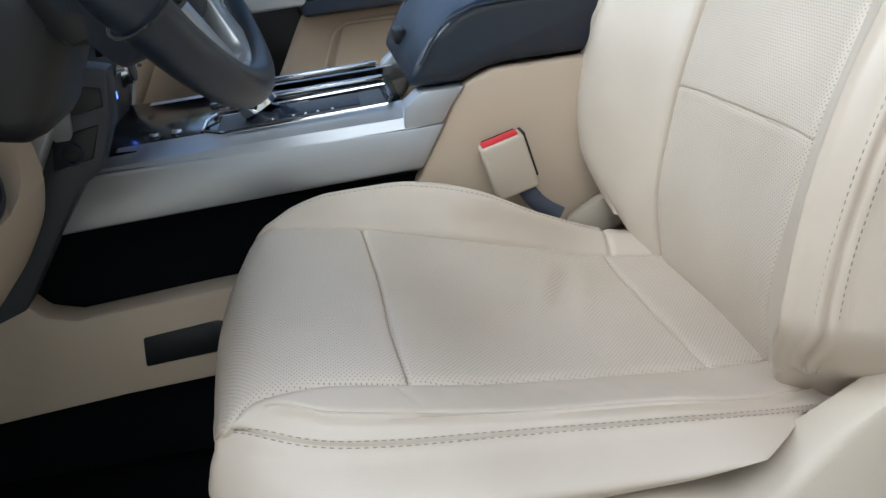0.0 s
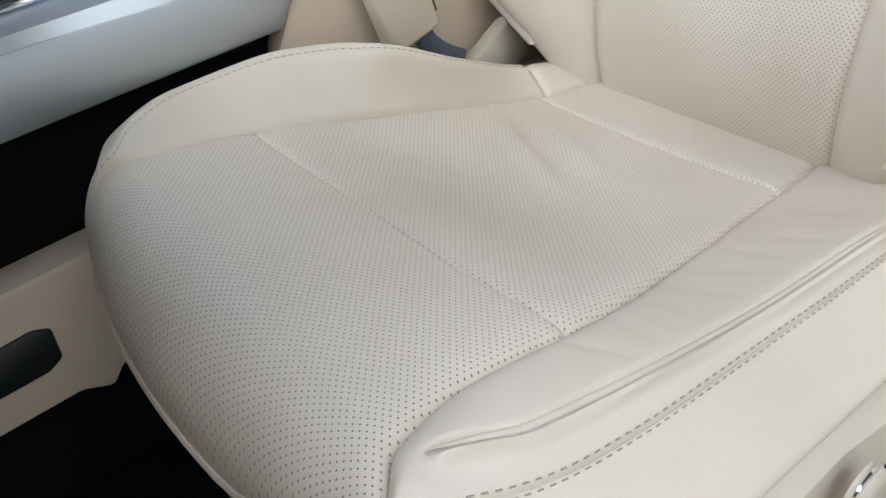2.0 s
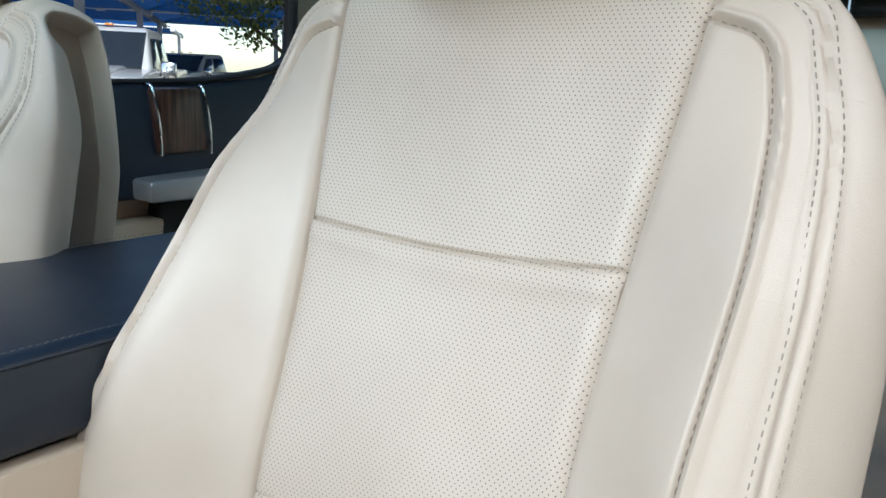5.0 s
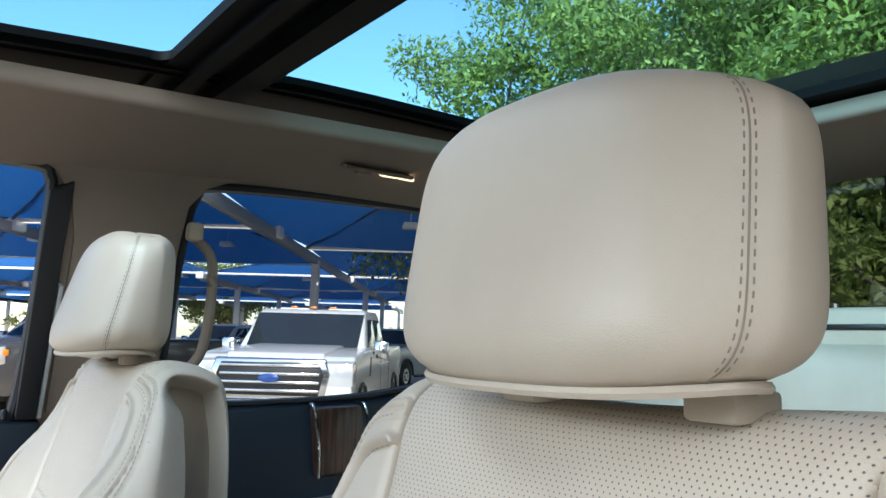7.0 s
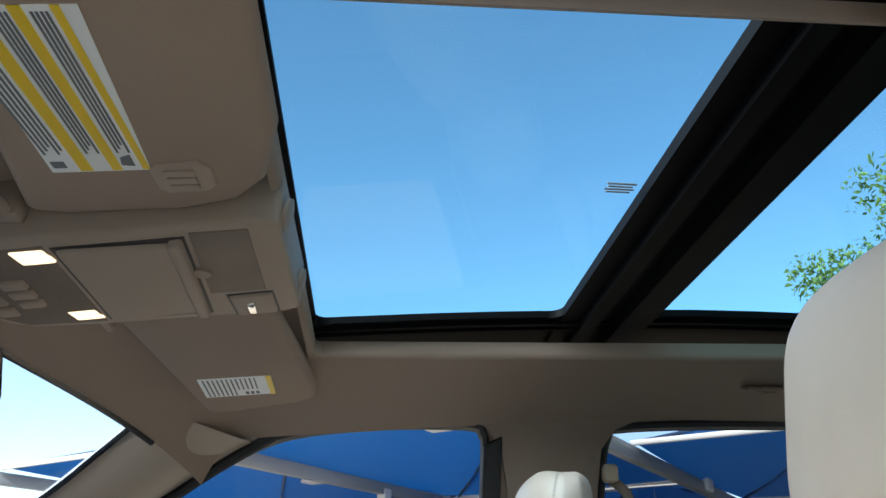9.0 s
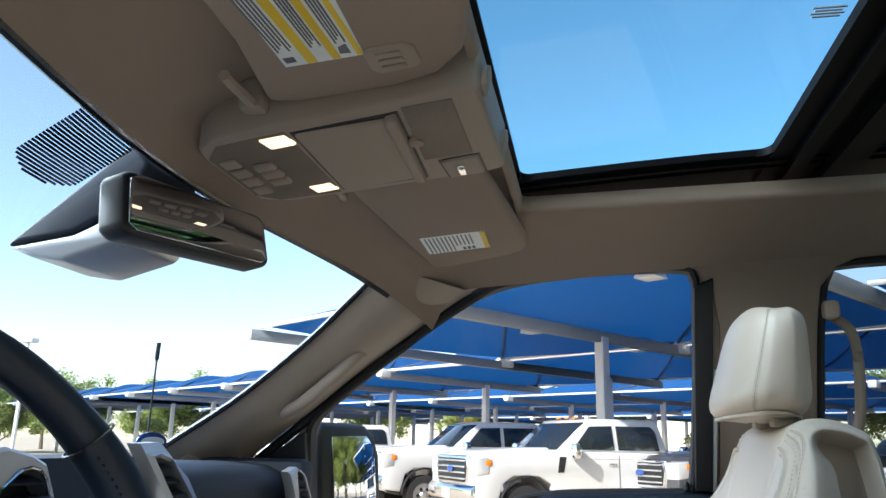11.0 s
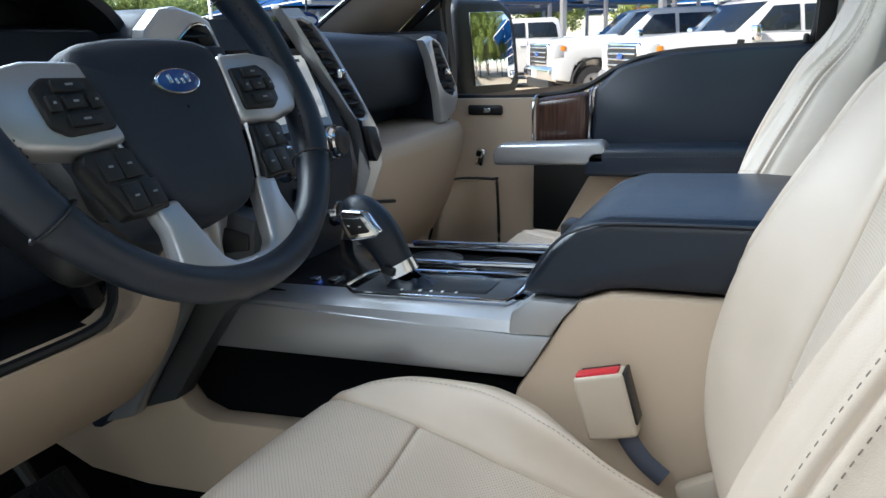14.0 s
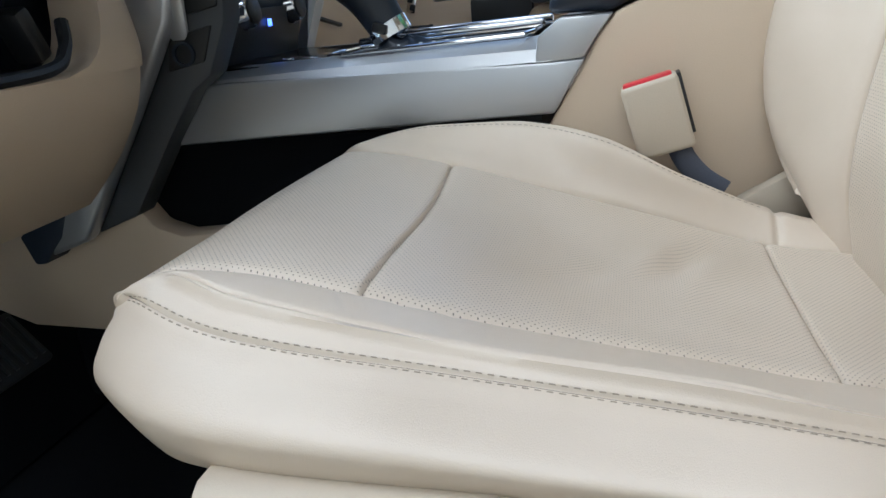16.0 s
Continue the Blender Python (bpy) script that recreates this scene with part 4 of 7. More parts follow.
def seat(name, cy, m, dx, dz, label):
    """A front bucket seat about y = cy; m is -1 for the mirrored passenger's one."""
    s = thing(name, label, "car seat", "front seats", at=(dx, cy, 0.62))
    flip = m > 0

    def put(P):
        P = np.array(P, float).reshape(-1, 3)
        return np.column_stack([P[:, 0] + dx, cy + m * P[:, 1], np.where(P[:, 2] > 0.78, P[:, 2] + dz, P[:, 2])])

    def turn(N):
        N = np.array(N).reshape(-1, 3)
        return np.column_stack([N[:, 0], m * N[:, 1], N[:, 2]])

    def add(nm, geo, material, parent=s, lab="", sharp=50):
        return part(nm, (put(geo[0]), geo[1]), material, parent, lab, sharp)
    G, N, c, xs = _cush
    r1 = int(np.argmin(abs(xs + 0.019)))
    r2 = int(np.argmin(abs(xs + 0.292)))
    e = len(G) - 1
    cushion = add("seat_cushion", sub_grid(G, r1, r2, c[2], c[4], flip), M_PERF_XY, s, "perforated cream leather seat panel, softly creased")
    add("front_panel", sub_grid(G, r2, e, c[2], c[4], flip), M_PERF_XY, cushion)
    add("rear_panel", sub_grid(G, 0, r1, c[2], c[4], flip), M_PERF_XY, cushion)
    add("side_bolster", sub_grid(G, 0, e, c[0], c[2], flip), M_LEATHER, cushion)
    add("side_bolster", sub_grid(G, 0, e, c[4], c[6], flip), M_LEATHER, cushion)
    F = cushion_facing(G)
    add("side_facing", sub_grid(F, 0, len(F) - 1, 0, F.shape[1] - 1, flip), M_LEATHER, cushion)
    add("front_welt", tube(G[e, c[2]:c[4] + 1] + [0, 0, -0.001], 0.0026, sides=6), M_LEATHER, cushion, "thin leather welt")
    lim = int(np.argmin(abs(xs + 0.392)))
    add("piping", tube(G[10:lim, c[1]] + N[10:lim, c[1]] * 0.0014, [0.0026 * min(1.0, (lim - 11 - i) / 8 + 0.05) for i in range(lim - 10)], sides=8), M_LEATHER, cushion, "raised leather piping")
    P, Q = G[8:e - 3, 3], N[8:e - 3, 3]
    add("stitching", dashes(P, Q, 0.0042, 0.0017, 0.00045), M_STITCH_D, cushion)
    FN = grid_normals(F)
    if FN[5, 60, 1] > 0:
        FN = -FN
    near = [i for i in range(14, F.shape[1] // 2) if F[4, i, 1] < -0.17]
    add("stitching", dashes(F[3, near], FN[3, near], 0.0042, 0.0017, 0.00045), M_STITCH_D, cushion)
    P, Q = G[34:e - 12, c[5]], N[34:e - 12, c[5]]
    add("stitching", dashes(P, Q, 0.0044, 0.0016, 0.0005), M_STITCH_D, cushion)
    # backrest
    G, N, c, line = _back
    top = int(np.argmax(line[:, 1]))
    a1 = int(np.argmin(abs(line[:top, 1] - 1.146)))
    a2 = int(np.argmin(abs(line[:top, 1] - 1.340)))
    e = len(G) - 1
    back = add("backrest", sub_grid(G, 0, a1, c[4], c[6], flip), M_PERF_YZ, s, "cream leather backrest, lower perforated panel")
    add("middle_panel", sub_grid(G, a1, a2, c[4], c[6], flip), M_PERF_YZ, back)
    add("upper_panel", sub_grid(G, a2, top + 12, c[4], c[6], flip), M_PERF_YZ, back)
    add("side_bolster", sub_grid(G, 0, top + 12, c[0], c[4], flip), M_LEATHER, back)
    add("side_bolster", sub_grid(G, 0, top + 12, c[6], c[10], flip), M_LEATHER, back)
    add("rear_shell", sub_grid(G, top + 12, e, c[0], c[10], flip), M_LEATHER, back)
    V, W = G[:top].reshape(-1, 3), N[:top].reshape(-1, 3)
    pick = (V[:, 0] < 0.2) & (abs(V[:, 1]) > 0.10) & (V[:, 2] > 0.96) & (W[:, 0] < 0.5)
    V, W = V[pick], W[pick]
    A = V[:, 1:]
    for i, L in enumerate(back_lines()):
        for w in ((-0.0048, 0.0048) if i < 2 else (0.0,)):
            P, Q = drape(shifted(L[::2], w), A, V, W)
            add("stitching", dashes(P, Q, 0.0042, 0.0017, 0.00046 if i < 2 else 0.0004), M_STITCH_D, back)
    # side walls behind the bolsters
    for col in (c[0], c[10]):
        edge = [tuple(p) for p in G[:, col]]
        add("side_wall", (edge, [tuple(range(len(edge)))]), M_LEATHER, back)
    # headrest
    H = _head + [0.0, -0.004, 0]
    if m < 0:
        H = (H - [0.165, 0, 1.527]) * [1.15, 1.12, 1.10] + [0.165, 0, 1.527]
        H[:, :, 0] += 0.15 * np.clip(H[:, :, 2] - 1.54, 0, 1) * np.clip((0.21 - H[:, :, 0]) / 0.09, 0, 1)
    n, w = H.shape[:2]
    f = [(i * w + j, i * w + (j + 1) % w, (i + 1) * w + (j + 1) % w, (i + 1) * w + j) for i in range(n - 1) for j in range(w)]
    f += [tuple(range(w))[::-1], tuple(range((n - 1) * w, n * w))]
    head = add("headrest", (H.reshape(-1, 3), f), M_LEATHER, s, "smooth cream leather headrest with a stitched side seam", 80)
    hn = grid_normals(H)
    for c0, c1 in ((w - 10, w - 9), (9, 10)):
        for u in (0.18, 0.82):
            nn = hn[3:n - 2, c0] * (1 - u) + hn[3:n - 2, c1] * u
            if nn[n // 2][0] > 0:
                nn = -nn
            add("stitching", dashes(H[3:n - 2, c0] * (1 - u) + H[3:n - 2, c1] * u, nn, 0.0036, 0.0016, 0.00042), M_STITCH_D, head)
    for col in ((w - 10, w - 9), (9, 10)):
        mid = (H[2:n - 2, col[0]] + H[2:n - 2, col[1]]) / 2
        add("head_seam", tube(mid, 0.0005, sides=6), M_STITCH_D, head)
    add("lower_piping", tube(np.vstack([H[2], H[2][:1]]) + [0, 0, -0.003], 0.0028, sides=6), M_LEATHER, head)
    for sy in (-0.076, 0.045):
        slv = part("headrest_sleeve", mapped(rbox((0.190, sy, 1.5235), (0.036, 0.027, 0.014), 0.003), lambda v: Vector(put(tuple(v))[0])), M_BEIGE_L, back)
        add("headrest_post", tube([(0.195, sy, 1.51), (0.190, sy, 1.57)], 0.006, sides=10), M_CHROME, head)
    # trim below
    shield = [(-0.350, 0.955), (-0.2, 0.956), (-0.12, 0.946), (-0.06, 0.932), (0.02, 0.976), (0.067, 1.004), (0.12, 1.02), (0.15, 1.0), (0.17, 0.94), (0.16, 0.80), (-0.30, 0.79), (-0.345, 0.86)]
    part("side_shield", mapped(prism(shield, "y", -0.278, -0.215, 0.008), lambda v: Vector(put((v.x, v.y + (0.026 * min(1.0, max(0.0, (v.z - 0.925) / 0.05)) if v.y < -0.25 else 0.0), v.z))[0])), M_BEIGE_L, s, "pale beige plastic side shield")
    part("shield_joint", mapped(rbox((-0.255, -0.2785, 0.87), (0.0022, 0.002, 0.14), 0), lambda v: Vector(put(tuple(v))[0])), M_BLACK, s)
    part("side_shield", mapped(prism([(-0.33, 0.93), (0.15, 0.93), (0.16, 0.80), (-0.30, 0.79)], "y", 0.21, 0.235, 0.008), lambda v: Vector(put(tuple(v))[0])), M_BEIGE_L, s)
    lever = part("seat_switch", mapped(rbox((-0.245, -0.287, 0.925), (0.060, 0.014, 0.018), 0.005, Matrix.Rotation(radians(-25), 3, 'Y')), lambda v: Vector(put(tuple(v))[0])), M_BEIGE_L, s)
    add("lumbar_switch", lathe([(0.016, 0), (0.016, 0.006), (0.012, 0.008)], (-0.205, -0.277, 0.935), (0, -1, 0), 24), M_BEIGE_L, s)
    add("switch_ring", tube([(-0.205 + 0.017 * math.cos(a), -0.281, 0.935 + 0.017 * math.sin(a)) for a in np.linspace(0, 2 * math.pi, 33)[:-1]], 0.0012, True, 6), M_CHROME, s)
    part("seat_frame", mapped(rbox((-0.13, 0, 0.825), (0.50, 0.40, 0.15), 0.02), lambda v: Vector(put(tuple(v))[0])), M_BLACK, s)
    for sy in (-1, 1):
        part("seat_rail", mapped(rbox((-0.12, sy * 0.19, 0.70), (0.58, 0.05, 0.17), 0.01), lambda v: Vector(put(tuple(v))[0])), M_BLACK, s)
    # buckle hinge cover by the backrest
    part("recliner_cover", mapped(rbox((0.0, 0.222, 0.955), (0.07, 0.022, 0.05), 0.008, Matrix.Rotation(radians(-30), 3, 'Y')), lambda v: Vector(put(tuple(v))[0])), M_BEIGE_L, s)
    return s


seat("driver_seat", -0.40, 1, 0.0, 0.0, "cream perforated leather driver's bucket seat with stitched bolsters")
seat("passenger_seat", 0.40, -1, -0.035, -0.008, "cream perforated leather passenger bucket seat beside the console")


def belt_buckle(y, m, dx):
    b = thing("seat_belt_buckle", "beige seat belt buckle with a red release button beside the seat", "seat belt buckle", "seat belt buckles", at=(dx - 0.08, y, 1.0))
    turn = Matrix.Rotation(radians(-15.5), 3, 'Y')

    def loc(p):
        v = turn @ Vector(p)
        return Vector((v.x - 0.1125 + dx, y + m * v.y, v.z + 1.045))
    part("housing", mapped(rbox((0, 0, 0), (0.054, 0.027, 0.072), 0.005, None, 3), loc), M_BEIGE_L, b)
    part("release_button", mapped(rbox((-0.001, -0.002, 0.0355), (0.046, 0.016, 0.006), 0.002), loc), M_RED, b, "red release button")
    part("tongue_slot", mapped(rbox((0.0, 0.010, 0.0355), (0.042, 0.004, 0.004), 0.001), loc), M_BLACK, b)
    part("rear_cover", mapped(rbox((0.0275, 0.002, 0.006), (0.004, 0.024, 0.058), 0.001), loc), M_BLACK, b, "black rear cover")
    P = crv([loc((0.010, 0, -0.030)), loc((0.014, 0.002, -0.050)), loc((0.024, 0.0, -0.070)), loc((0.040, -0.004, -0.088))], 14)
    part("stalk", tube(P, 0.011, sides=8, flat=0.35, up=(0, 1, 0)), M_BELT, b, "grey woven buckle stalk")
    return b


belt_buckle(-0.185, 1, 0.0)

# ---- passenger doors ----
d = thing("door_1", "passenger door with black upper, beige lower panel and silver pull", "car door", kind="structure", at=(-0.4, 0.86, 0.7))
Y0 = 0.872
part("front_panel", prism([(-0.86, 0.66), (-0.86, 1.25), (-0.80, 1.278), (-0.488, 1.284), (-0.488, 0.66)], "y", 0.838, Y0, 0.006), M_BEIGE, d, "beige front panel")
up = part("upper_panel", mapped(prism([(-0.352, 1.17), (-0.352, 1.305), (-0.30, 1.352), (-0.205, 1.380), (-0.05, 1.390), (0.13, 1.397), (0.13, 1.17)], "y", 0.795, Y0 - 0.006, 0.012, 3), lambda v: Vector((v.x, v.y + (0.035 * min(1, max(0, (v.z - 1.20) / 0.15)) if v.y < 0.84 else 0), v.z))), M_DLEATHER, d, "black padded upper panel")
part("armrest", prism([(-0.345, 1.125), (-0.345, 1.172), (-0.33, 1.186), (0.14, 1.205), (0.14, 1.14)], "y", 0.705, 0.85, 0.012, 3), M_DLEATHER, d, "black stitched armrest")
part("stitching", dashes([(x, 0.704, 1.168 + 0.04 * (x + 0.33)) for x in np.linspace(-0.32, 0.10, 40)], [(0, -1, 0)] * 40, 0.005, 0.003, 0.0008), M_THREAD, d)
part("wood_trim", prism([(-0.486, 1.165), (-0.486, 1.284), (-0.358, 1.300), (-0.356, 1.165)], "y", 0.800, Y0 - 0.004, 0.02, 4), M_WOOD, d, "dark walnut trim")
for x, z1 in ((-0.487, 1.287), (-0.355, 1.306)):
    P = crv([(x, 0.868, z1), (x, 0.835, z1 + 0.002), (x, 0.806, z1 - 0.008), (x, 0.797, z1 - 0.04), (x, 0.797, 1.19)], 20)
    part("chrome_strip", tube(P, 0.0032, sides=6), M_CHROME, d, "chrome strip")
part("pull_handle", prism([(-0.552, 1.142), (-0.556, 1.170), (-0.540, 1.190), (-0.312, 1.202), (-0.300, 1.190), (-0.298, 1.152)], "y", 0.705, 0.765, 0.008, 3), M_SILVER, d, "satin silver pull handle")
part("pull_pocket", rbox((-0.425, 0.842, 1.055), (0.14, 0.03, 0.17), 0.006), M_BLACK, d)
part("lower_panel", prism([(-0.352, 1.116), (0.14, 1.128), (0.14, 0.66), (-0.486, 0.66), (-0.486, 0.93), (-0.435, 0.965)], "y", 0.795, Y0 - 0.002, 0.014, 3), M_BEIGE, d, "beige lower panel with map pocket")
part("map_pocket", prism([(-0.262, 1.090), (0.11, 1.100), (0.11, 0.86), (-0.335, 0.86)], "y", 0.788, 0.80, 0.012, 3), M_BEIGE, d)
part("pocket_edge", tube(crv([(-0.34, 0.79, 0.90), (-0.30, 0.786, 1.03), (-0.265, 0.786, 1.088), (-0.2, 0.786, 1.096), (0.11, 0.788, 1.104)], 24), 0.005, sides=6), M_BEIGE_L, d)
sp = [(-0.778, 0.905), (-0.772, 0.93), (-0.745, 1.02), (-0.715, 1.078), (-0.60, 1.088), (-0.588, 1.075), (-0.584, 0.92), (-0.595, 0.905)]
part("speaker_grille", prism(sp, "y", 0.832, 0.85, 0.006), M_BEIGE, d, "beige speaker grille")
part("grille_edge", tube([(x, 0.832, z) for x, z in crv(sp + sp[:1], 60)[:-1]], 0.0035, True, 6), M_BLACK, d)
part("window_switch", rbox((-0.617, 0.835, 1.254), (0.088, 0.012, 0.024), 0.009, None, 3), M_BLACK, d, "black switch bezel")
part("switch_toggle", rbox((-0.610, 0.829, 1.254), (0.018, 0.008, 0.012), 0.002), M_CHROME, d)
part("lock_bezel", rbox((-0.632, 0.836, 1.140), (0.022, 0.008, 0.042), 0.006, Matrix.Rotation(radians(14), 3, 'Y')), M_CHROME, d)
for k in (-1, 1):
    part("lock_switch", rbox((-0.632 - 0.002 * k, 0.831, 1.140 + 0.009 * k), (0.013, 0.005, 0.014), 0.002, Matrix.Rotation(radians(14), 3, 'Y')), M_BLACK, d)
part("sill_seal", tube([(x, door_y(z) - 0.004, z - 0.006) for x, z in crv([(-0.70, 1.288), (-0.55, 1.289), (-0.40, 1.305), (-0.30, 1.358), (-0.205, 1.385), (0.08, 1.400)], 40)], 0.006, sides=6), M_RUBBER, d)
part("lock_pin", lathe([(0.006, 0), (0.006, 0.012), (0.004, 0.016)], (0.072, 0.835, 1.398), (0, 0, 1), 10), M_BLACK, d)
part("sail_panel", turned(prism([(-0.90, 1.30), (-0.715, 1.285), (-0.712, 1.50), (-0.735, 1.49), (-0.86, 1.405)], "y", -0.012, 0.012, 0.004), Matrix.Translation((0, 0.838, 0)) @ Matrix.Translation((0, 0, 1.36)) @ Matrix.Rotation(radians(14), 4, 'X') @ Matrix.Translation((0, 0, -1.36))), M_BLACK, d, "black mirror sail panel")

d2 = thing("door_2", "rear passenger door with black upper, walnut trim and silver pull", "car door", kind="structure", at=(0.7, 0.86, 0.7))
part("upper_panel", mapped(prism([(0.33, 1.17), (0.33, 1.405), (0.76, 1.414), (0.94, 1.435), (1.03, 1.47), (1.06, 1.40), (1.06, 1.17)], "y", 0.80, Y0, 0.012, 3), lambda v: Vector((v.x, v.y + (0.025 * min(1, max(0, (v.z - 1.25) / 0.15)) if v.y < 0.84 else 0), v.z))), M_DLEATHER, d2, "black padded upper panel")
part("wood_trim", prism([(0.648, 1.262), (0.640, 1.405), (0.752, 1.408), (0.772, 1.268)], "y", 0.795, 0.84, 0.008), M_WOOD, d2, "dark walnut trim")
for x in (0.642, 0.766):
    part("chrome_strip", tube(crv([(x - 0.006, 0.83, 1.41), (x - 0.004, 0.802, 1.405), (x + 0.006, 0.792, 1.33), (x + 0.008, 0.792, 1.262)], 14), 0.003, sides=6), M_CHROME, d2)
part("pull_handle", prism([(0.585, 1.172), (0.585, 1.218), (0.80, 1.230), (0.84, 1.20), (0.84, 1.172)], "y", 0.73, 0.81, 0.01), M_SILVER, d2, "satin silver pull handle")
part("lower_panel", prism([(0.34, 1.12), (0.66, 1.125), (0.60, 0.66), (0.34, 0.66)], "y", 0.80, Y0, 0.01), M_BEIGE, d2)
part("map_pocket", prism([(0.36, 1.06), (0.60, 1.07), (0.57, 0.80), (0.36, 0.80)], "y", 0.785, 0.81, 0.012), M_BEIGE, d2)
part("lower_dark_panel", prism([(0.66, 1.165), (1.06, 1.165), (1.06, 0.66), (0.60, 0.66)], "y", 0.82, Y0, 0.01), M_BLACK, d2)

# grab handle on the centre pillar
gh = thing("assist_handle", "taupe assist handle on the centre pillar", "grab handle", at=(0.35, 0.74, 1.6))
P = crv([(0.335, 0.77, 1.735), (0.345, 0.735, 1.725), (0.365, 0.70, 1.685), (0.368, 0.70, 1.60), (0.362, 0.715, 1.52), (0.345, 0.745, 1.485), (0.335, 0.79, 1.475)], 30)
part("grip", tube(P, 0.0095, sides=10), M_LINER, gh)
for z in (1.735, 1.475):
    part("end_cap", rbox((0.335, door_y(z) - 0.012, z), (0.03, 0.025, 0.035), 0.008), M_BEIGE, gh)

# door mirror
mr = thing("door_mirror", "black folding door mirror on the passenger door", "door mirror", at=(-0.76, 1.08, 1.30))
rotm = Matrix.Translation((-0.707, 1.110, 1.389)) @ Matrix.Rotation(radians(-20), 4, 'Z') @ Matrix.Rotation(radians(-6), 4, 'Y')
part("housing", turned(prism([(-0.135, -0.125), (-0.135, 0.11), (-0.11, 0.135), (0.06, 0.135), (0.105, 0.11), (0.122, 0.05), (0.12, -0.09), (0.09, -0.13)], "x", -0.10, 0.012, 0.018, 3), rotm), M_BLACK, mr)
part("mirror_glass", turned(prism([(-0.082, -0.092), (-0.082, 0.098), (0.058, 0.102), (0.086, 0.078), (0.092, 0.03), (0.090, -0.068), (0.068, -0.094)], "x", 0.010, 0.0155, 0.001), rotm), M_MIRROR, mr, "mirror glass")
part("arm", rbox((-0.80, 0.96, 1.335), (0.07, 0.20, 0.08), 0.02), M_BLACK, mr)

# interior light in the rear headliner
dl = thing("reading_lamp", "lit rear reading lamp in the headliner edge", "interior lamp", at=(0.64, 0.575, 1.86))
part("bezel", rbox((0.63, 0.570, 1.870), (0.15, 0.035, 0.008), 0.004, Matrix.Rotation(radians(18), 3, 'X')), M_LINER, dl)
for k in (0, 1):
    part("lens", rbox((0.655 + 0.04 * k, 0.570, 1.866), (0.034, 0.020, 0.008), 0.004, Matrix.Rotation(radians(18), 3, 'X')), M_LAMP, dl, "lit lens")
part("coat_hook", rbox((0.60, 0.570, 1.864), (0.03, 0.018, 0.012), 0.004), M_LINER, dl)

# ---- centre console ----
cc = thing("centre_console", "silver and beige centre console with shifter gate and cup holders", "console", at=(-0.3, 0, 0.65))
for m in (-1, 1):
    def sy(v, m=m):
        return Vector((v.x, v.y * -m if m == 1 else v.y, v.z))
    part("side_panel", mapped(prism([(-0.672, 1.024), (-0.612, 1.092), (-0.57, 1.094), (-0.215, 1.098), (-0.181, 1.100), (-0.213, 1.046)], "y", -0.158, -0.142, 0.004), sy), M_SILVER, cc, "satin silver side panel")
    # bevelled shoulder up to the gate
    A = crv([(-0.62, -0.157, 1.083), (-0.45, -0.157, 1.091), (-0.240, -0.157, 1.098), (-0.215, -0.157, 1.099)], 24)
    B = A + np.array([0.0, 0.006, 0.012])
    C = crv([(-0.62, -0.125, 1.105), (-0.45, -0.125, 1.112), (-0.26, -0.125, 1.119), (-0.235, -0.126, 1.1205), (-0.215, -0.127, 1.122)], 24)
    Dn = C + np.array([0.0, 0.02, 0.0])
    g = loft([A, B, C, Dn])
    v = np.array(g[0])
    v[:, 1] *= -m
    part("shoulder", (v, g[1]), M_SILVER, cc)
    part("rear_shoulder", mapped(prism([(-0.232, 1.096), (-0.183, 1.100), (-0.169, 1.122), (-0.154, 1.141), (-0.206, 1.140), (-0.228, 1.123)], "y", -0.1570, -0.118, 0.003), sy), M_SILVER, cc)
    part("rear_side", mapped(prism([(-0.180, 1.100), (-0.168, 1.122), (-0.152, 1.142), (-0.118, 1.155), (0.28, 1.165), (0.30, 0.68), (-0.30, 0.68), (-0.222, 1.030)], "y", -0.1565, -0.13, 0.006), sy), M_BEIGE, cc, "beige console side")
    part("lower_recess", mapped(rbox((-0.52, -0.125, 0.975), (0.62, 0.02, 0.11), 0), sy), M_CARPET, cc)
    low = [(-1.02, 0.84), (-1.02, 0.93), (-0.86, 0.925), (-0.775, 0.945), (-0.735, 0.970), (-0.712, 0.962), (-0.69, 0.932), (-0.655, 0.921), (-0.485, 0.934), (-0.20, 0.95), (-0.20, 0.84), (-0.44, 0.818), (-0.455, 0.800), (-0.48, 0.812), (-0.62, 0.805), (-0.785, 0.791), (-0.90, 0.795)]
    part("tunnel_cover", mapped(prism(low, "y", -0.175, -0.135, 0.006), sy), M_BEIGE, cc, "beige tunnel cover")
    part("vent_slot", mapped(prism([(-0.592, 0.842), (-0.586, 0.884), (-0.492, 0.893), (-0.478, 0.887), (-0.480, 0.856), (-0.494, 0.848)], "y", -0.178, -0.16, 0.004), sy), M_BLACK, cc, "black floor duct outlet")
part("carrier", rbox((-0.45, 0, 1.04), (0.44, 0.25, 0.10), 0.0), M_BLACK, cc)
part("tunnel", rbox((-0.35, 0, 0.80), (1.1, 0.24, 0.30), 0.02), M_CARPET, cc)
part("top_plate", rbox((-0.445, 0.0, 1.100), (0.45, 0.262, 0.014), 0.003), M_GLOSS, cc, "gloss black top plate")
part("bin_box", rbox((0.06, 0, 1.08), (0.44, 0.262, 0.12), 0.01), M_BEIGE, cc)
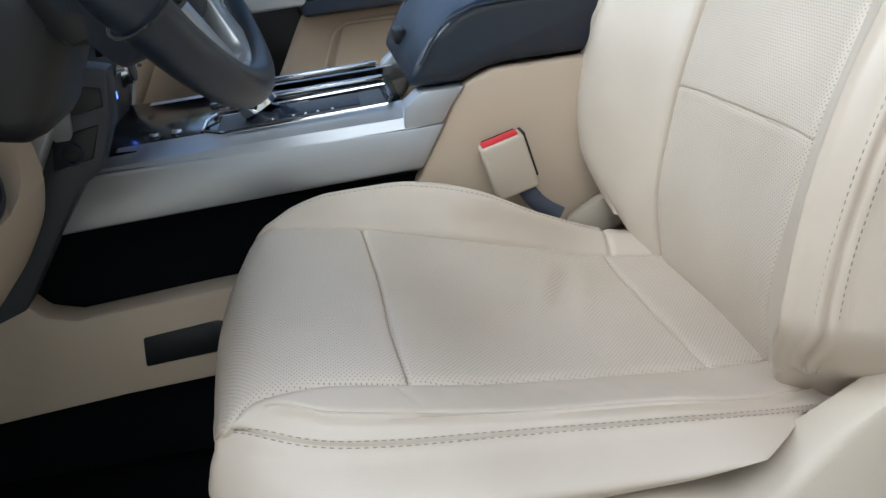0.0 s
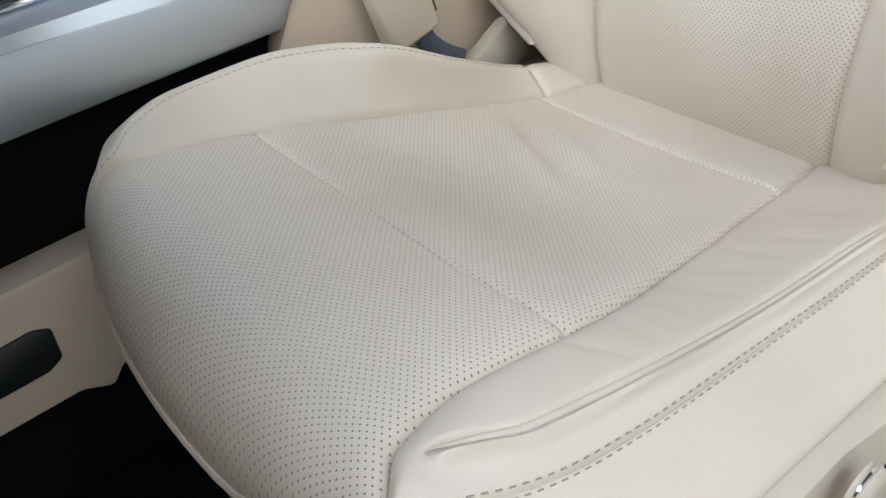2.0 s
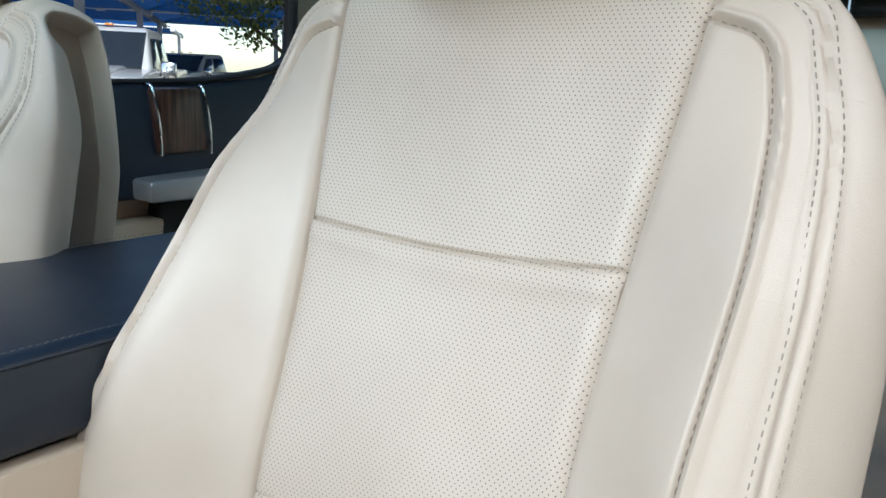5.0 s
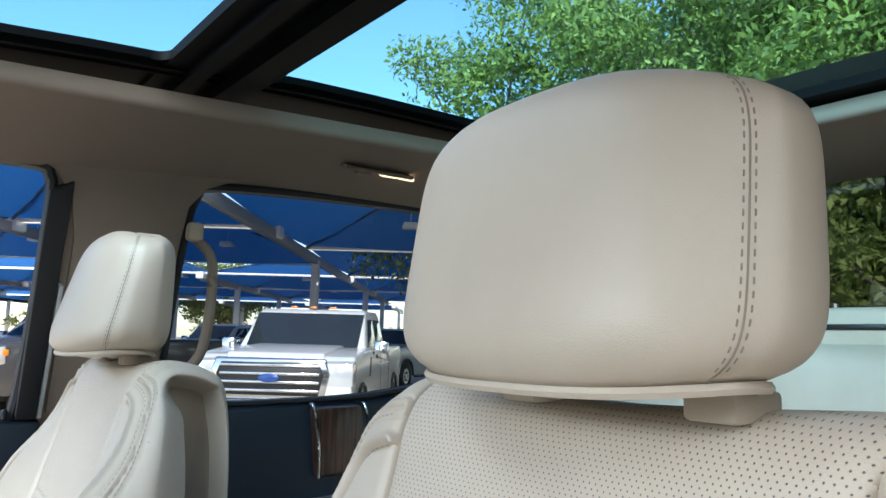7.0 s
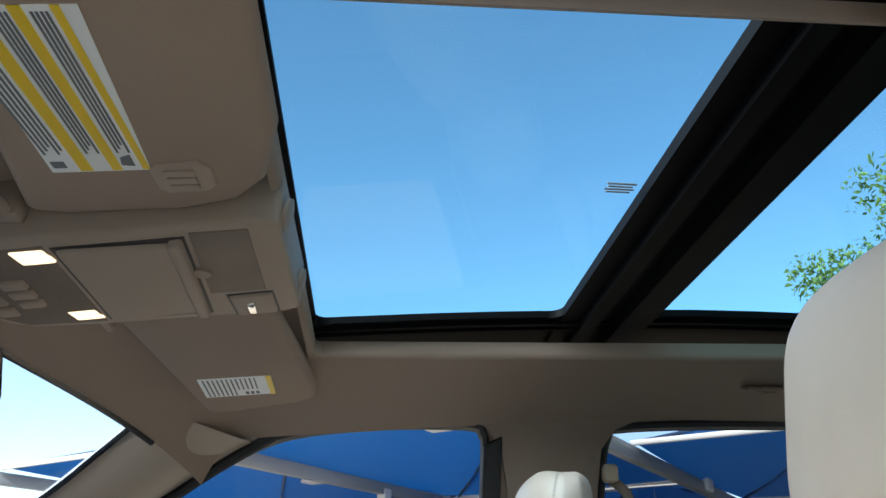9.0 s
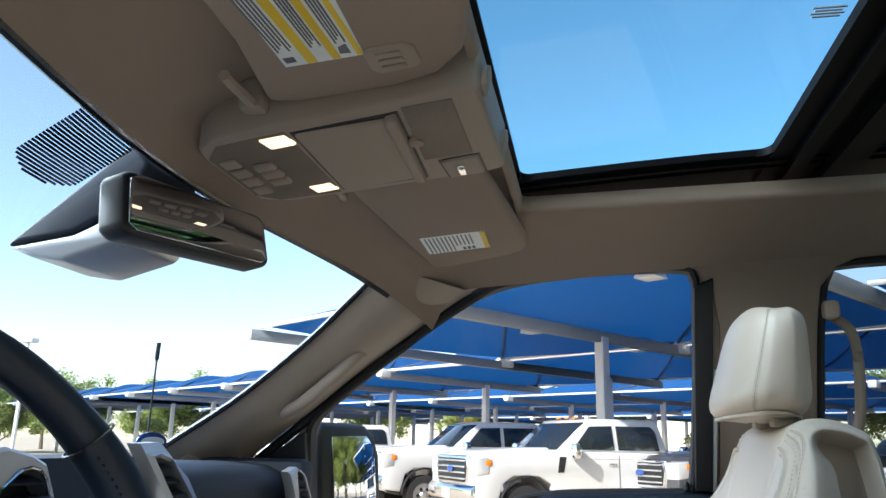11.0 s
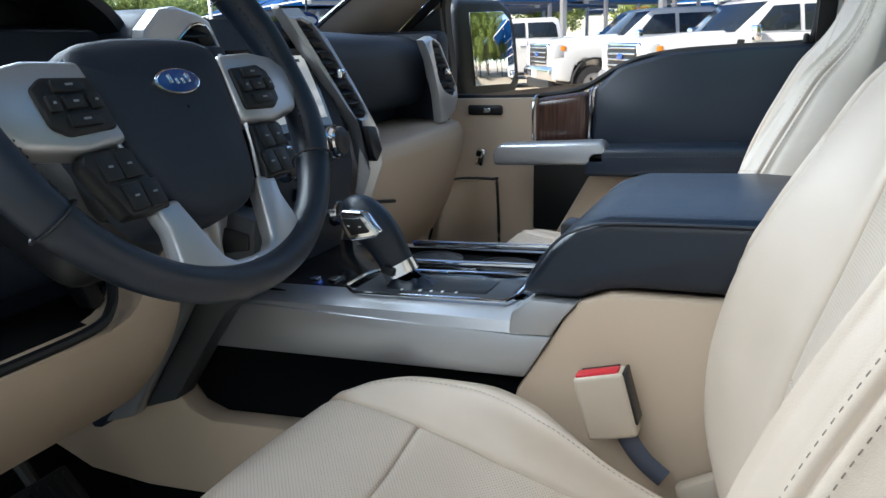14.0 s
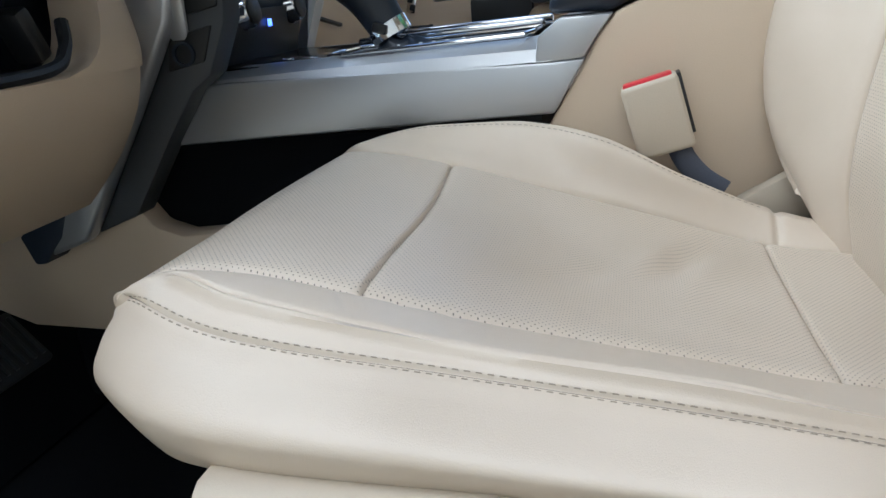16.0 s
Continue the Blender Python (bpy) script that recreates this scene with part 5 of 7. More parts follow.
# armrest lid
lid = [(-0.222, 1.142), (-0.212, 1.165), (-0.190, 1.198), (-0.160, 1.224), (-0.125, 1.236), (0.06, 1.243), (0.29, 1.247), (0.305, 1.20), (0.30, 1.170), (-0.10, 1.160), (-0.128, 1.155), (-0.155, 1.143)]
arm = part("armrest_lid", prism(lid, "y", -0.152, 0.152, 0.014, 3), M_DLEATHER, cc, "navy black padded armrest lid")
for y in (-0.153, 0.153):
    P = crv([(-0.205, y, 1.168), (-0.178, y, 1.206), (-0.15, y, 1.222), (-0.11, y, 1.2295), (0.06, y, 1.235), (0.28, y, 1.239)], 50)
    part("lid_seam", tube(P + np.array([0, 0.001 if y < 0 else -0.001, 0.002]), 0.0018, sides=6), M_DLEATHER, arm)
    part("stitching", dashes(P + np.array([0, 0.0105 if y < 0 else -0.0105, 0.0095]), [(0, 0, 1)] * len(P), 0.004, 0.002, 0.0005), M_THREAD, arm)
part("lid_latch", rbox((-0.208, 0.03, 1.178), (0.016, 0.045, 0.020), 0.004), M_BLACK, arm, "black finger latch")
# chrome frames
def polyline(P, n=6):
    P = [np.array(p, float) for p in P]
    out = []
    for a, b in zip(P, P[1:] + P[:1]):
        out += [a + (b - a) * k / n for k in range(n)]
    return out


part("gate_frame", tube(polyline([(-0.445, -0.128, 1.114), (-0.245, -0.126, 1.124), (-0.238, -0.10, 1.125), (-0.238, -0.022, 1.125), (-0.46, -0.022, 1.113), (-0.472, -0.05, 1.112), (-0.472, -0.10, 1.112)]), 0.0026, True, 8), M_CHROME, cc, "chrome shifter gate frame")
part("gate_plate", rbox((-0.35, -0.075, 1.1125), (0.21, 0.088, 0.010), 0.003, Matrix.Rotation(radians(-2.8), 3, 'Y')), M_CHARCOAL, cc, "satin charcoal gate plate")
part("gate_slot", rbox((-0.345, -0.075, 1.1175), (0.135, 0.052, 0.003), 0.001, Matrix.Rotation(radians(-2.8), 3, 'Y')), M_BLACK, cc)
for k, (x, w) in enumerate(((-0.385, 0.004), (-0.36, 0.006), (-0.345, 0.006), (-0.33, 0.006), (-0.312, 0.006))):
    part("gear_mark", rbox((x, -0.112, 1.1215 + 0.05 * (x + 0.35)), (w * 0.5, 0.005, 0.0008), 0), M_WLINE, cc)
for y0, y1 in ((0.002, 0.012), (0.104, 0.114)):
    part("cup_rail", rbox((-0.355, (y0 + y1) / 2, 1.122), (0.235, 0.010, 0.010), 0.003, Matrix.Rotation(radians(-2.5), 3, 'Y')), M_CHROME, cc, "chrome rail")
for x in (-0.415, -0.305):
    g = lathe([(0.042, 0.0), (0.042, 0.0015), (0.039, 0.0015), (0.037, -0.004), (0.001, -0.004)], (x, 0.058, 1.1095), (0, 0, 1), 32)
    part("cup_holder", g, M_BLACK, cc, "black cup holder")
part("coin_slot", rbox((-0.535, -0.075, 1.109), (0.012, 0.010, 0.003), 0.001), M_CHROME, cc)
part("coin_slot", rbox((-0.508, -0.070, 1.109), (0.012, 0.016, 0.003), 0.001), M_CHROME, cc)

# ---- gear shifter ----
gs = thing("gear_shifter", "black leather gear shifter with chrome button and collar", "gear shifter", at=(-0.40, -0.075, 1.115))
ax = crv([(-0.398, -0.076, 1.122), (-0.404, -0.076, 1.134), (-0.413, -0.076, 1.150), (-0.423, -0.077, 1.168), (-0.436, -0.078, 1.185), (-0.452, -0.078, 1.198), (-0.467, -0.078, 1.203), (-0.480, -0.078, 1.200)], 44)
rad = [ip(i / 44, (0, 0.10, 0.25, 0.45, 0.65, 0.8, 0.92, 1.0), (0.021, 0.022, 0.0235, 0.0265, 0.029, 0.028, 0.021, 0.006)) for i in range(45)]
g = tube(ax[9:], rad[9:], sides=24)
part("grip", ([(x, -0.077 + (y + 0.077) * 0.82, z) for x, y, z in g[0]], g[1]), M_DLEATHER, gs)
g = tube(ax[3:10], 0.0245, sides=24)
part("collar", ([(x, -0.077 + (y + 0.077) * 0.86, z) for x, y, z in g[0]], g[1]), M_CHROME, gs, "chrome collar")
rows = []
for t in np.linspace(0, 1, 10):
    c0 = np.array((-0.398, -0.076, 1.126)) * (1 - t) + np.array((-0.375, -0.076, 1.110)) * t
    w, h = 0.022 + 0.030 * t ** 1.5, 0.019 + 0.014 * t
    rows.append([tuple(c0 + np.array((w * math.cos(q) + 0.002 * math.sin(5 * q + 6 * t), h * math.sin(q), 0.002 * math.sin(7 * q + 9 * t)))) for q in np.linspace(0, 2 * math.pi, 29)])
part("boot", loft(rows), M_DLEATHER, gs, "creased leather boot")
part("collar_button", rbox((-0.409, -0.0995, 1.138), (0.017, 0.006, 0.011), 0.002, Matrix.Rotation(radians(18), 3, 'Y')), M_BLACK, gs)
bz = part("side_button_bezel", prism([(-0.478, 1.208), (-0.468, 1.214), (-0.440, 1.215), (-0.432, 1.209), (-0.415, 1.188), (-0.420, 1.182), (-0.455, 1.174), (-0.462, 1.178)], "y", -0.109, -0.085, 0.004, 3), M_CHROME, gs, "chrome thumb button frame")
part("side_button", prism([(-0.467, 1.204), (-0.442, 1.207), (-0.428, 1.189), (-0.454, 1.183)], "y", -0.1125, -0.10, 0.002), M_BLACK, bz)
for q in (-0.456, -0.440):
    part("button_mark", rbox((q, -0.1128, 1.196), (0.004, 0.0008, 0.0012), 0), M_WLINE, bz)

# ---- dashboard ----
db = thing("dashboard", "dark navy dashboard with silver vent frames and beige lower panels", "dashboard", kind="structure", at=(-0.85, 0, 1.0))
prof = [(-1.16, 1.385), (-1.05, 1.425), (-0.90, 1.442), (-0.78, 1.448), (-0.70, 1.441), (-0.672, 1.428), (-0.660, 1.405), (-0.660, 1.34), (-0.672, 1.310), (-0.70, 1.292), (-0.74, 1.288), (-0.75, 1.245), (-0.80, 1.24), (-1.1, 1.24)]
part("upper_pad", mapped(prism(prof, "y", 0.13, 0.70, 0.012, 3), lambda v: Vector((v.x - 0.05 * max(0, (v.y - 0.45) / 0.25) ** 2, v.y, v.z - 0.015 * max(0, (v.y - 0.3) / 0.4)))), M_DARK, db, "dark grained upper pad")
part("upper_pad", prism([(-1.16, 1.385), (-1.05, 1.425), (-0.90, 1.442), (-0.76, 1.446), (-0.70, 1.440), (-0.68, 1.40), (-0.72, 1.24), (-1.1, 1.24)], "y", -0.76, 0.14, 0.006), M_DARK, db)
lowp = [(-0.72, 1.246), (-0.655, 1.243), (-0.622, 1.232), (-0.612, 1.205), (-0.622, 1.15), (-0.655, 1.05), (-0.70, 0.97), (-0.76, 0.92), (-0.95, 0.90), (-0.95, 1.24)]
part("glove_box", mapped(prism(lowp, "y", 0.15, 0.775, 0.008), lambda v: Vector((v.x - 0.03 * max(0, (v.y - 0.5) / 0.25) ** 2, v.y, v.z))), M_BEIGE, db, "beige glove box and lower panel")
part("glove_latch", rbox((-0.628, 0.30, 1.135), (0.01, 0.11, 0.006), 0.002, Matrix.Rotation(radians(-10), 3, 'X')), M_BLACK, db)
part("end_cap", rbox((-0.80, 0.735, 1.33), (0.25, 0.07, 0.22), 0.02), M_DARK, db)
def vent(nm, outer, inner, face, thick, slats, lab, material=None, chrome=False):
    """A louvred vent: a raised frame between two outlines (y, z), a black box behind it and tilted slats. face(z) gives x."""
    n = len(outer)
    A, B = outer, inner
    rings = []
    for P, dx, k in ((A, -thick, 1.0), (A, -0.004, 1.0), (A, 0.0, 0.93), (B, 0.0, 1.05), (B, -0.003, 1.0), (B, -0.03, 0.96)):
        cy, cz = np.mean([p[0] for p in P]), np.mean([p[1] for p in P])
        rings.append([(face(p[1]) + dx, cy + (p[0] - cy) * k, cz + (p[1] - cz) * k) for p in P])
    V = [p for r in rings for p in r]
    F = [(i * n + j, i * n + (j + 1) % n, (i + 1) * n + (j + 1) % n, (i + 1) * n + j) for i in range(len(rings) - 1) for j in range(n)]
    fr = part(nm, (V, F), material or M_SILVER, db, lab, 30)
    back = [(face(p[1]) - 0.022, p[0], p[1]) for p in B]
    part("vent_mouth", (back, [tuple(range(n))]), M_BLACK, fr)
    z0, z1 = min(p[1] for p in B), max(p[1] for p in B)
    for k in range(slats):
        z = z0 + (z1 - z0) * (k + 0.7) / (slats + 0.4)
        ys = []
        for (ya, za), (yb, zb) in zip(B, B[1:] + B[:1]):
            if (za - z) * (zb - z) < 0:
                ys.append(ya + (yb - ya) * (z - za) / (zb - za))
        if len(ys) >= 2:
            part("slat", rbox((face(z) - 0.009, (min(ys) + max(ys)) / 2, z), (0.016, max(ys) - min(ys), 0.0028), 0.001, Matrix.Rotation(radians(24), 3, 'Y')), M_DARK, fr)
    if chrome:
        rim_line = [(face(p[1]) + 0.0005, p[0], p[1]) for p in B]
        part("chrome_edge", tube(polyline(rim_line, 3), 0.0016, True, 6), M_CHROME, fr)
    return fr


# passenger end vent
pv = vent("end_vent", [(0.580, 1.420), (0.620, 1.428), (0.668, 1.414), (0.764, 1.309), (0.766, 1.285), (0.750, 1.262), (0.700, 1.238), (0.662, 1.240), (0.650, 1.30), (0.620, 1.37)],
          [(0.622, 1.416), (0.640, 1.419), (0.658, 1.410), (0.748, 1.318), (0.750, 1.305), (0.736, 1.296), (0.700, 1.304), (0.672, 1.318), (0.654, 1.338), (0.636, 1.382)],
          lambda z: -0.658, 0.018, 6, "satin silver end vent frame")
part("vent_knob", rbox((-0.655, 0.690, 1.352), (0.014, 0.018, 0.014), 0.003), M_CHROME, pv)

# centre stack
def stack_x(z):
    return ip(z, (1.08, 1.16, 1.24, 1.32, 1.45), (-0.625, -0.592, -0.578, -0.600, -0.655))


def stack_slab(y0, y1, z0, z1, inset, depth=0.03, n=10):
    L = []
    for k in range(n + 1):
        z = z0 + (z1 - z0) * k / n
        a, b = (y0 if np.isscalar(y0) else y0[0] + (y0[1] - y0[0]) * k / n), (y1 if np.isscalar(y1) else y1[0] + (y1[1] - y1[0]) * k / n)
        x = stack_x(z) + inset
        L.append([(x - depth, a, z), (x, a, z), (x, b, z), (x - depth, b, z)])
    g = loft(L)
    m = len(L) * 4
    return g[0], g[1] + [(0, 1, 2, 3), (m - 4, m - 3, m - 2, m - 1)]


part("stack_face", stack_slab(-0.125, 0.125, 1.09, 1.452, -0.004, 0.12), M_DARK, db, "dark centre stack")
scr = part("touch_screen", stack_slab(-0.088, 0.088, 1.300, 1.412, 0.0015), M_GLOSS, db, "gloss black touch screen")
part("display", stack_slab(-0.080, 0.078, 1.312, 1.398, 0.0035), M_SCREEN, scr, "lit pale display")
for z, h, y0, y1 in ((1.386, 0.016, 0.015, 0.072), (1.338, 0.014, 0.030, 0.074), (1.317, 0.012, 0.045, 0.074)):
    part("display_tile", stack_slab(y0, y1, z, z + h, 0.0048, 0.004), M_SCREEN2, scr)
for z, w in ((1.394, 0.032), (1.346, 0.026)):
    part("display_text", stack_slab(0.028, 0.028 + w, z - 0.001, z + 0.003, 0.0058, 0.002), M_BELT, scr)
part("hazard_bar", stack_slab(0.010, 0.085, 1.424, 1.436, 0.004, 0.01), M_BLACK, db)
for k in range(5):
    part("stack_button", stack_slab(-0.07 + 0.028 * k, -0.046 + 0.028 * k, 1.272, 1.290, 0.003, 0.01), M_BLACK, db)
for z in (1.235, 1.205):
    for k in range(4):
        part("stack_button", stack_slab(-0.04 + 0.022 * k, -0.021 + 0.022 * k, z, z + 0.018, 0.003, 0.01), M_BLACK, db)


def knob(y, z, r, nm="knob"):
    ax_ = Vector((1, 0, 0.12)).normalized()
    o = Vector((stack_x(z) - 0.002, y, z))
    k = part(nm, lathe([(r * 1.1, 0), (r * 1.08, 0.004), (r, 0.006), (r * 0.97, 0.013), (r * 0.86, 0.016)], o, ax_, 36), M_CHROME, db, "chrome ringed rotary knob")
    part("knob_cap", lathe([(r * 0.80, 0), (r * 0.80, 0.004), (r * 0.6, 0.006)], o + ax_ * 0.0145, ax_, 30), M_BLACK, k)


knob(0.076, 1.274, 0.024)
knob(-0.062, 1.262, 0.024)
knob(0.075, 1.165, 0.020)
knob(-0.062, 1.165, 0.020)
# silver vent bars either side of the screen


def bar_x(z):
    return ip(z, (1.08, 1.16, 1.24, 1.32, 1.47), (-0.612, -0.580, -0.574, -0.590, -0.632))


for m in (-1, 1):
    out = [(0.040, 1.468), (0.085, 1.470), (0.140, 1.425), (0.178, 1.355), (0.216, 1.275), (0.216, 1.215), (0.176, 1.10), (0.150, 1.10), (0.172, 1.205), (0.154, 1.292), (0.112, 1.352), (0.074, 1.410)]
    inn = [(0.062, 1.449), (0.078, 1.452), (0.100, 1.446), (0.136, 1.400), (0.184, 1.322), (0.190, 1.306), (0.180, 1.300), (0.164, 1.300), (0.152, 1.305), (0.142, 1.318), (0.118, 1.356), (0.090, 1.402)]
    if m < 0:
        bar = part("stack_bar", prism([(-0.164, 1.345), (-0.180, 1.345), (-0.216, 1.275), (-0.216, 1.215), (-0.176, 1.10), (-0.150, 1.10), (-0.172, 1.205), (-0.154, 1.292)], "x", -0.022, 0.0, 0.004), M_SILVER, db, "satin silver stack bar")
        for v in bar.data.vertices:
            v.co.x += bar_x(v.co.z)
    else:
        bar = vent("vent_bar", out, inn, bar_x, 0.022, 9, "satin silver vent bar")
        part("vent_knob", rbox((bar_x(1.372) + 0.004, m * 0.132, 1.372), (0.014, 0.018, 0.014), 0.003), M_CHROME, bar)
    sp = part("side_switch_panel", prism([(m * 0.166, 1.288), (m * 0.196, 1.285), (m * 0.204, 1.245), (m * 0.184, 1.228), (m * 0.172, 1.240)], "x", -0.02, 0.006, 0.003), M_BLACK, db)
    for v in sp.data.vertices:
        v.co.x += bar_x(v.co.z)
part("stack_foot", prism([(-0.66, 1.10), (-0.60, 1.16), (-0.585, 1.17), (-0.60, 1.105), (-0.62, 1.095)], "y", -0.105, 0.105, 0.004), M_BLACK, db)
part("status_led", rbox((-0.585, -0.005, 1.150), (0.004, 0.006, 0.009), 0.001), M_LED, db)
# driver's round-cornered vent with silver frame
lv = vent("driver_vent", [(-0.250, 1.352), (-0.250, 1.400), (-0.238, 1.438), (-0.212, 1.460), (-0.186, 1.464), (-0.150, 1.457), (-0.128, 1.448), (-0.112, 1.420), (-0.090, 1.372), (-0.098, 1.352)],
          [(-0.200, 1.368), (-0.199, 1.402), (-0.190, 1.426), (-0.166, 1.443), (-0.152, 1.4455), (-0.140, 1.443), (-0.131, 1.435), (-0.120, 1.414), (-0.102, 1.376), (-0.108, 1.368)],
          lambda z: -0.626, 0.020, 4, "satin silver driver vent frame", None, True)
part("vent_pod", prism([(-0.252, 1.36), (-0.250, 1.412), (-0.238, 1.438), (-0.218, 1.457), (-0.182, 1.463), (-0.150, 1.455), (-0.138, 1.442), (-0.100, 1.376), (-0.106, 1.36)], "x", -0.76, -0.645, 0.008), M_DARK, db, "dark vent surround")
# instrument hood
hood = []
for t in np.linspace(0, 1, 9):
    x = -0.665 - 0.20 * t
    hood.append([(x, -0.402 + (0.196 - 0.02 * t) * math.cos(a), 1.36 + (0.146 - 0.035 * t) * max(0.0, math.sin(a)) ** 0.7) for a in np.linspace(0, math.pi, 25)])
inner_h = [[(p[0], -0.405 + (p[1] + 0.405) * 0.93, 1.36 + (p[2] - 1.36) * 0.93) for p in hood[0]], [(p[0] - 0.16, -0.405 + (p[1] + 0.405) * 0.88, 1.36 + (p[2] - 1.36) * 0.85) for p in hood[0]]]
part("instrument_hood", loft([inner_h[1], inner_h[0]] + hood), M_BLACK, db, "black instrument hood")
part("gauge_face", rbox((-0.76, -0.405, 1.40), (0.01, 0.32, 0.18), 0), M_GLOSS, db)
# driver's lower side
part("knee_upper", prism([(-0.80, 1.40), (-0.70, 1.36), (-0.70, 1.25), (-0.715, 1.20), (-0.74, 1.125), (-0.9, 1.12), (-0.9, 1.36)], "y", -0.77, -0.21, 0.008), M_DARK, db)


def knee_x(z):
    return ip(z, (0.90, 0.915, 0.945, 0.985, 1.05, 1.10, 1.14, 1.19, 1.235), (-0.86, -0.80, -0.75, -0.70, -0.640, -0.612, -0.604, -0.612, -0.632))


def knee_skin(zs, left, right, depth=0.03, n=14):
    """A bowed panel with rolled edges; left(z) and right(z) bound it in y."""
    rows = []
    for z in zs:
        L, Rr = left(z), right(z)
        f = [(knee_x(z) - 0.02 * max(0.0, (abs(y + 0.45) - 0.18)) / 0.2 - 0.030 * max(0.0, (y + 0.270) / 0.055) ** 2, y, z) for y in np.linspace(L, Rr, n)]
        rows.append([(f[0][0] - depth, L - 0.004, z), (f[0][0] - 0.006, L - 0.003, z)] + f + [(f[-1][0] - 0.006, Rr + 0.003, z), (f[-1][0] - depth, Rr + 0.004, z)])
    top = [(p[0] - 0.006, p[1], p[2] + 0.004) for p in rows[-1]]
    top2 = [(p[0] - depth, p[1], p[2] + 0.005) for p in rows[-1]]
    return loft(rows + [top, top2])


part("knee_panel", knee_skin(np.linspace(0.985, 1.128, 14), lambda z: -0.77, lambda z: -0.216), M_BEIGE, db, "beige knee panel")
part("knee_cheek", knee_skin(np.linspace(1.126, 1.222, 12), lambda z: ip(z, (1.126, 1.132, 1.145, 1.165, 1.20, 1.215, 1.222), (-0.375, -0.345, -0.322, -0.308, -0.292, -0.272, -0.252)), lambda z: ip(z, (1.126, 1.20, 1.222), (-0.216, -0.216, -0.224)), 0.05), M_BEIGE, db, "beige knee panel cheek")
for y, z in ((-0.62, 1.25), (-0.48, 1.235), (-0.55, 1.175)):
    part("liner_slot", rbox((-0.712, y, z), (0.012, 0.05, 0.008), 0.003, Matrix.Rotation(radians(-30), 3, 'X')), M_DARK, db)
part("pocket_lip", tube(crv([(-0.622, -0.76, 1.134), (-0.612, -0.50, 1.134), (-0.610, -0.385, 1.136), (-0.614, -0.352, 1.150), (-0.622, -0.338, 1.175)], 30), 0.006, sides=8), M_BLACK, db)
part("obd_bracket", rbox((-0.66, -0.345, 1.165), (0.03, 0.02, 0.05), 0.006, Matrix.Rotation(radians(25), 3, 'X')), M_BLACK, db)
part("knee_pocket", prism([(-0.645, 1.118), (-0.640, 1.130), (-0.74, 1.135), (-0.74, 1.118)], "y", -0.76, -0.30, 0.003), M_BLACK, db)
part("steering_column", turned(rbox((0, 0, 0), (0.22, 0.13, 0.13), 0.03, None, 3), Matrix.Translation((-0.60, -0.410, 1.305)) @ Matrix.Rotation(radians(25), 4, 'Y')), M_BLACK, db, "black column shroud")
part("column_bellows", prism([(-0.72, 1.28), (-0.64, 1.26), (-0.69, 1.17), (-0.74, 1.17)], "y", -0.50, -0.33, 0.01), M_DARK, db)
# silver leg from the stack to the tunnel
leg = part("stack_leg", prism([(-0.630, 1.232), (-0.586, 1.222), (-0.600, 1.165), (-0.628, 1.12), (-0.664, 1.065), (-0.718, 0.985), (-0.758, 0.925), (-0.818, 0.905), (-0.790, 0.975), (-0.735, 1.045), (-0.690, 1.105), (-0.655, 1.165)], "y", -0.212, -0.188, 0.006, 3), M_SILVER, db, "satin silver stack leg")
part("leg_side", prism([(-0.590, 1.226), (-0.540, 1.214), (-0.548, 1.160), (-0.574, 1.106), (-0.598, 1.090), (-0.640, 1.035), (-0.700, 0.950), (-0.760, 0.928), (-0.722, 0.985), (-0.668, 1.065), (-0.632, 1.12), (-0.604, 1.165)], "y", -0.189, -0.150, 0.004), M_CHARCOAL, leg, "charcoal inner side")
for q in ([(-0.600, 1.206), (-0.550, 1.196), (-0.552, 1.176), (-0.606, 1.166)], [(-0.614, 1.148), (-0.562, 1.158), (-0.577, 1.121), (-0.622, 1.112)]):
    part("cubby", prism(q, "y", -0.1915, -0.17, 0.002), M_BLACK, leg, "black cubby in the leg")
part("cubby_socket", lathe([(0.013, 0), (0.013, 0.004), (0.010, 0.004), (0.010, 0.0)], (-0.598, -0.1912, 1.130), (0, -1, 0), 20), M_DARK, leg)
part("leg_foot", prism([(-0.765, 0.985), (-0.790, 0.930), (-0.822, 0.897), (-0.838, 0.895), (-0.852, 0.932), (-0.80, 0.955)], "y", -0.213, -0.17, 0.004), M_DARK, db)
part("inner_cheek", prism([(-0.61, 1.42), (-0.60, 1.20), (-0.66, 1.02), (-0.75, 0.92), (-0.85, 0.95), (-0.8, 1.4)], "y", -0.17, -0.12, 0.01), M_DARK, db)

# ---- pedals ----
pdl = thing("brake_pedal", "ribbed black rubber brake pedal over the carpet", "pedal", at=(-0.86, -0.30, 0.68))
rp = Matrix.Rotation(radians(48), 3, 'Y')
part("pad", rbox((-0.842, -0.292, 0.818), (0.078, 0.092, 0.014), 0.006, rp, 3), M_RUBBER, pdl)
for k in range(6):
    part("rib", rbox((-0.837, -0.327 + 0.014 * k, 0.823), (0.060, 0.006, 0.006), 0.002, rp), M_BLACK, pdl)
part("pedal_arm", tube([(-0.850, -0.292, 0.812), (-0.935, -0.295, 0.93), (-0.98, -0.30, 1.08)], 0.010, sides=8), M_BLACK, pdl)

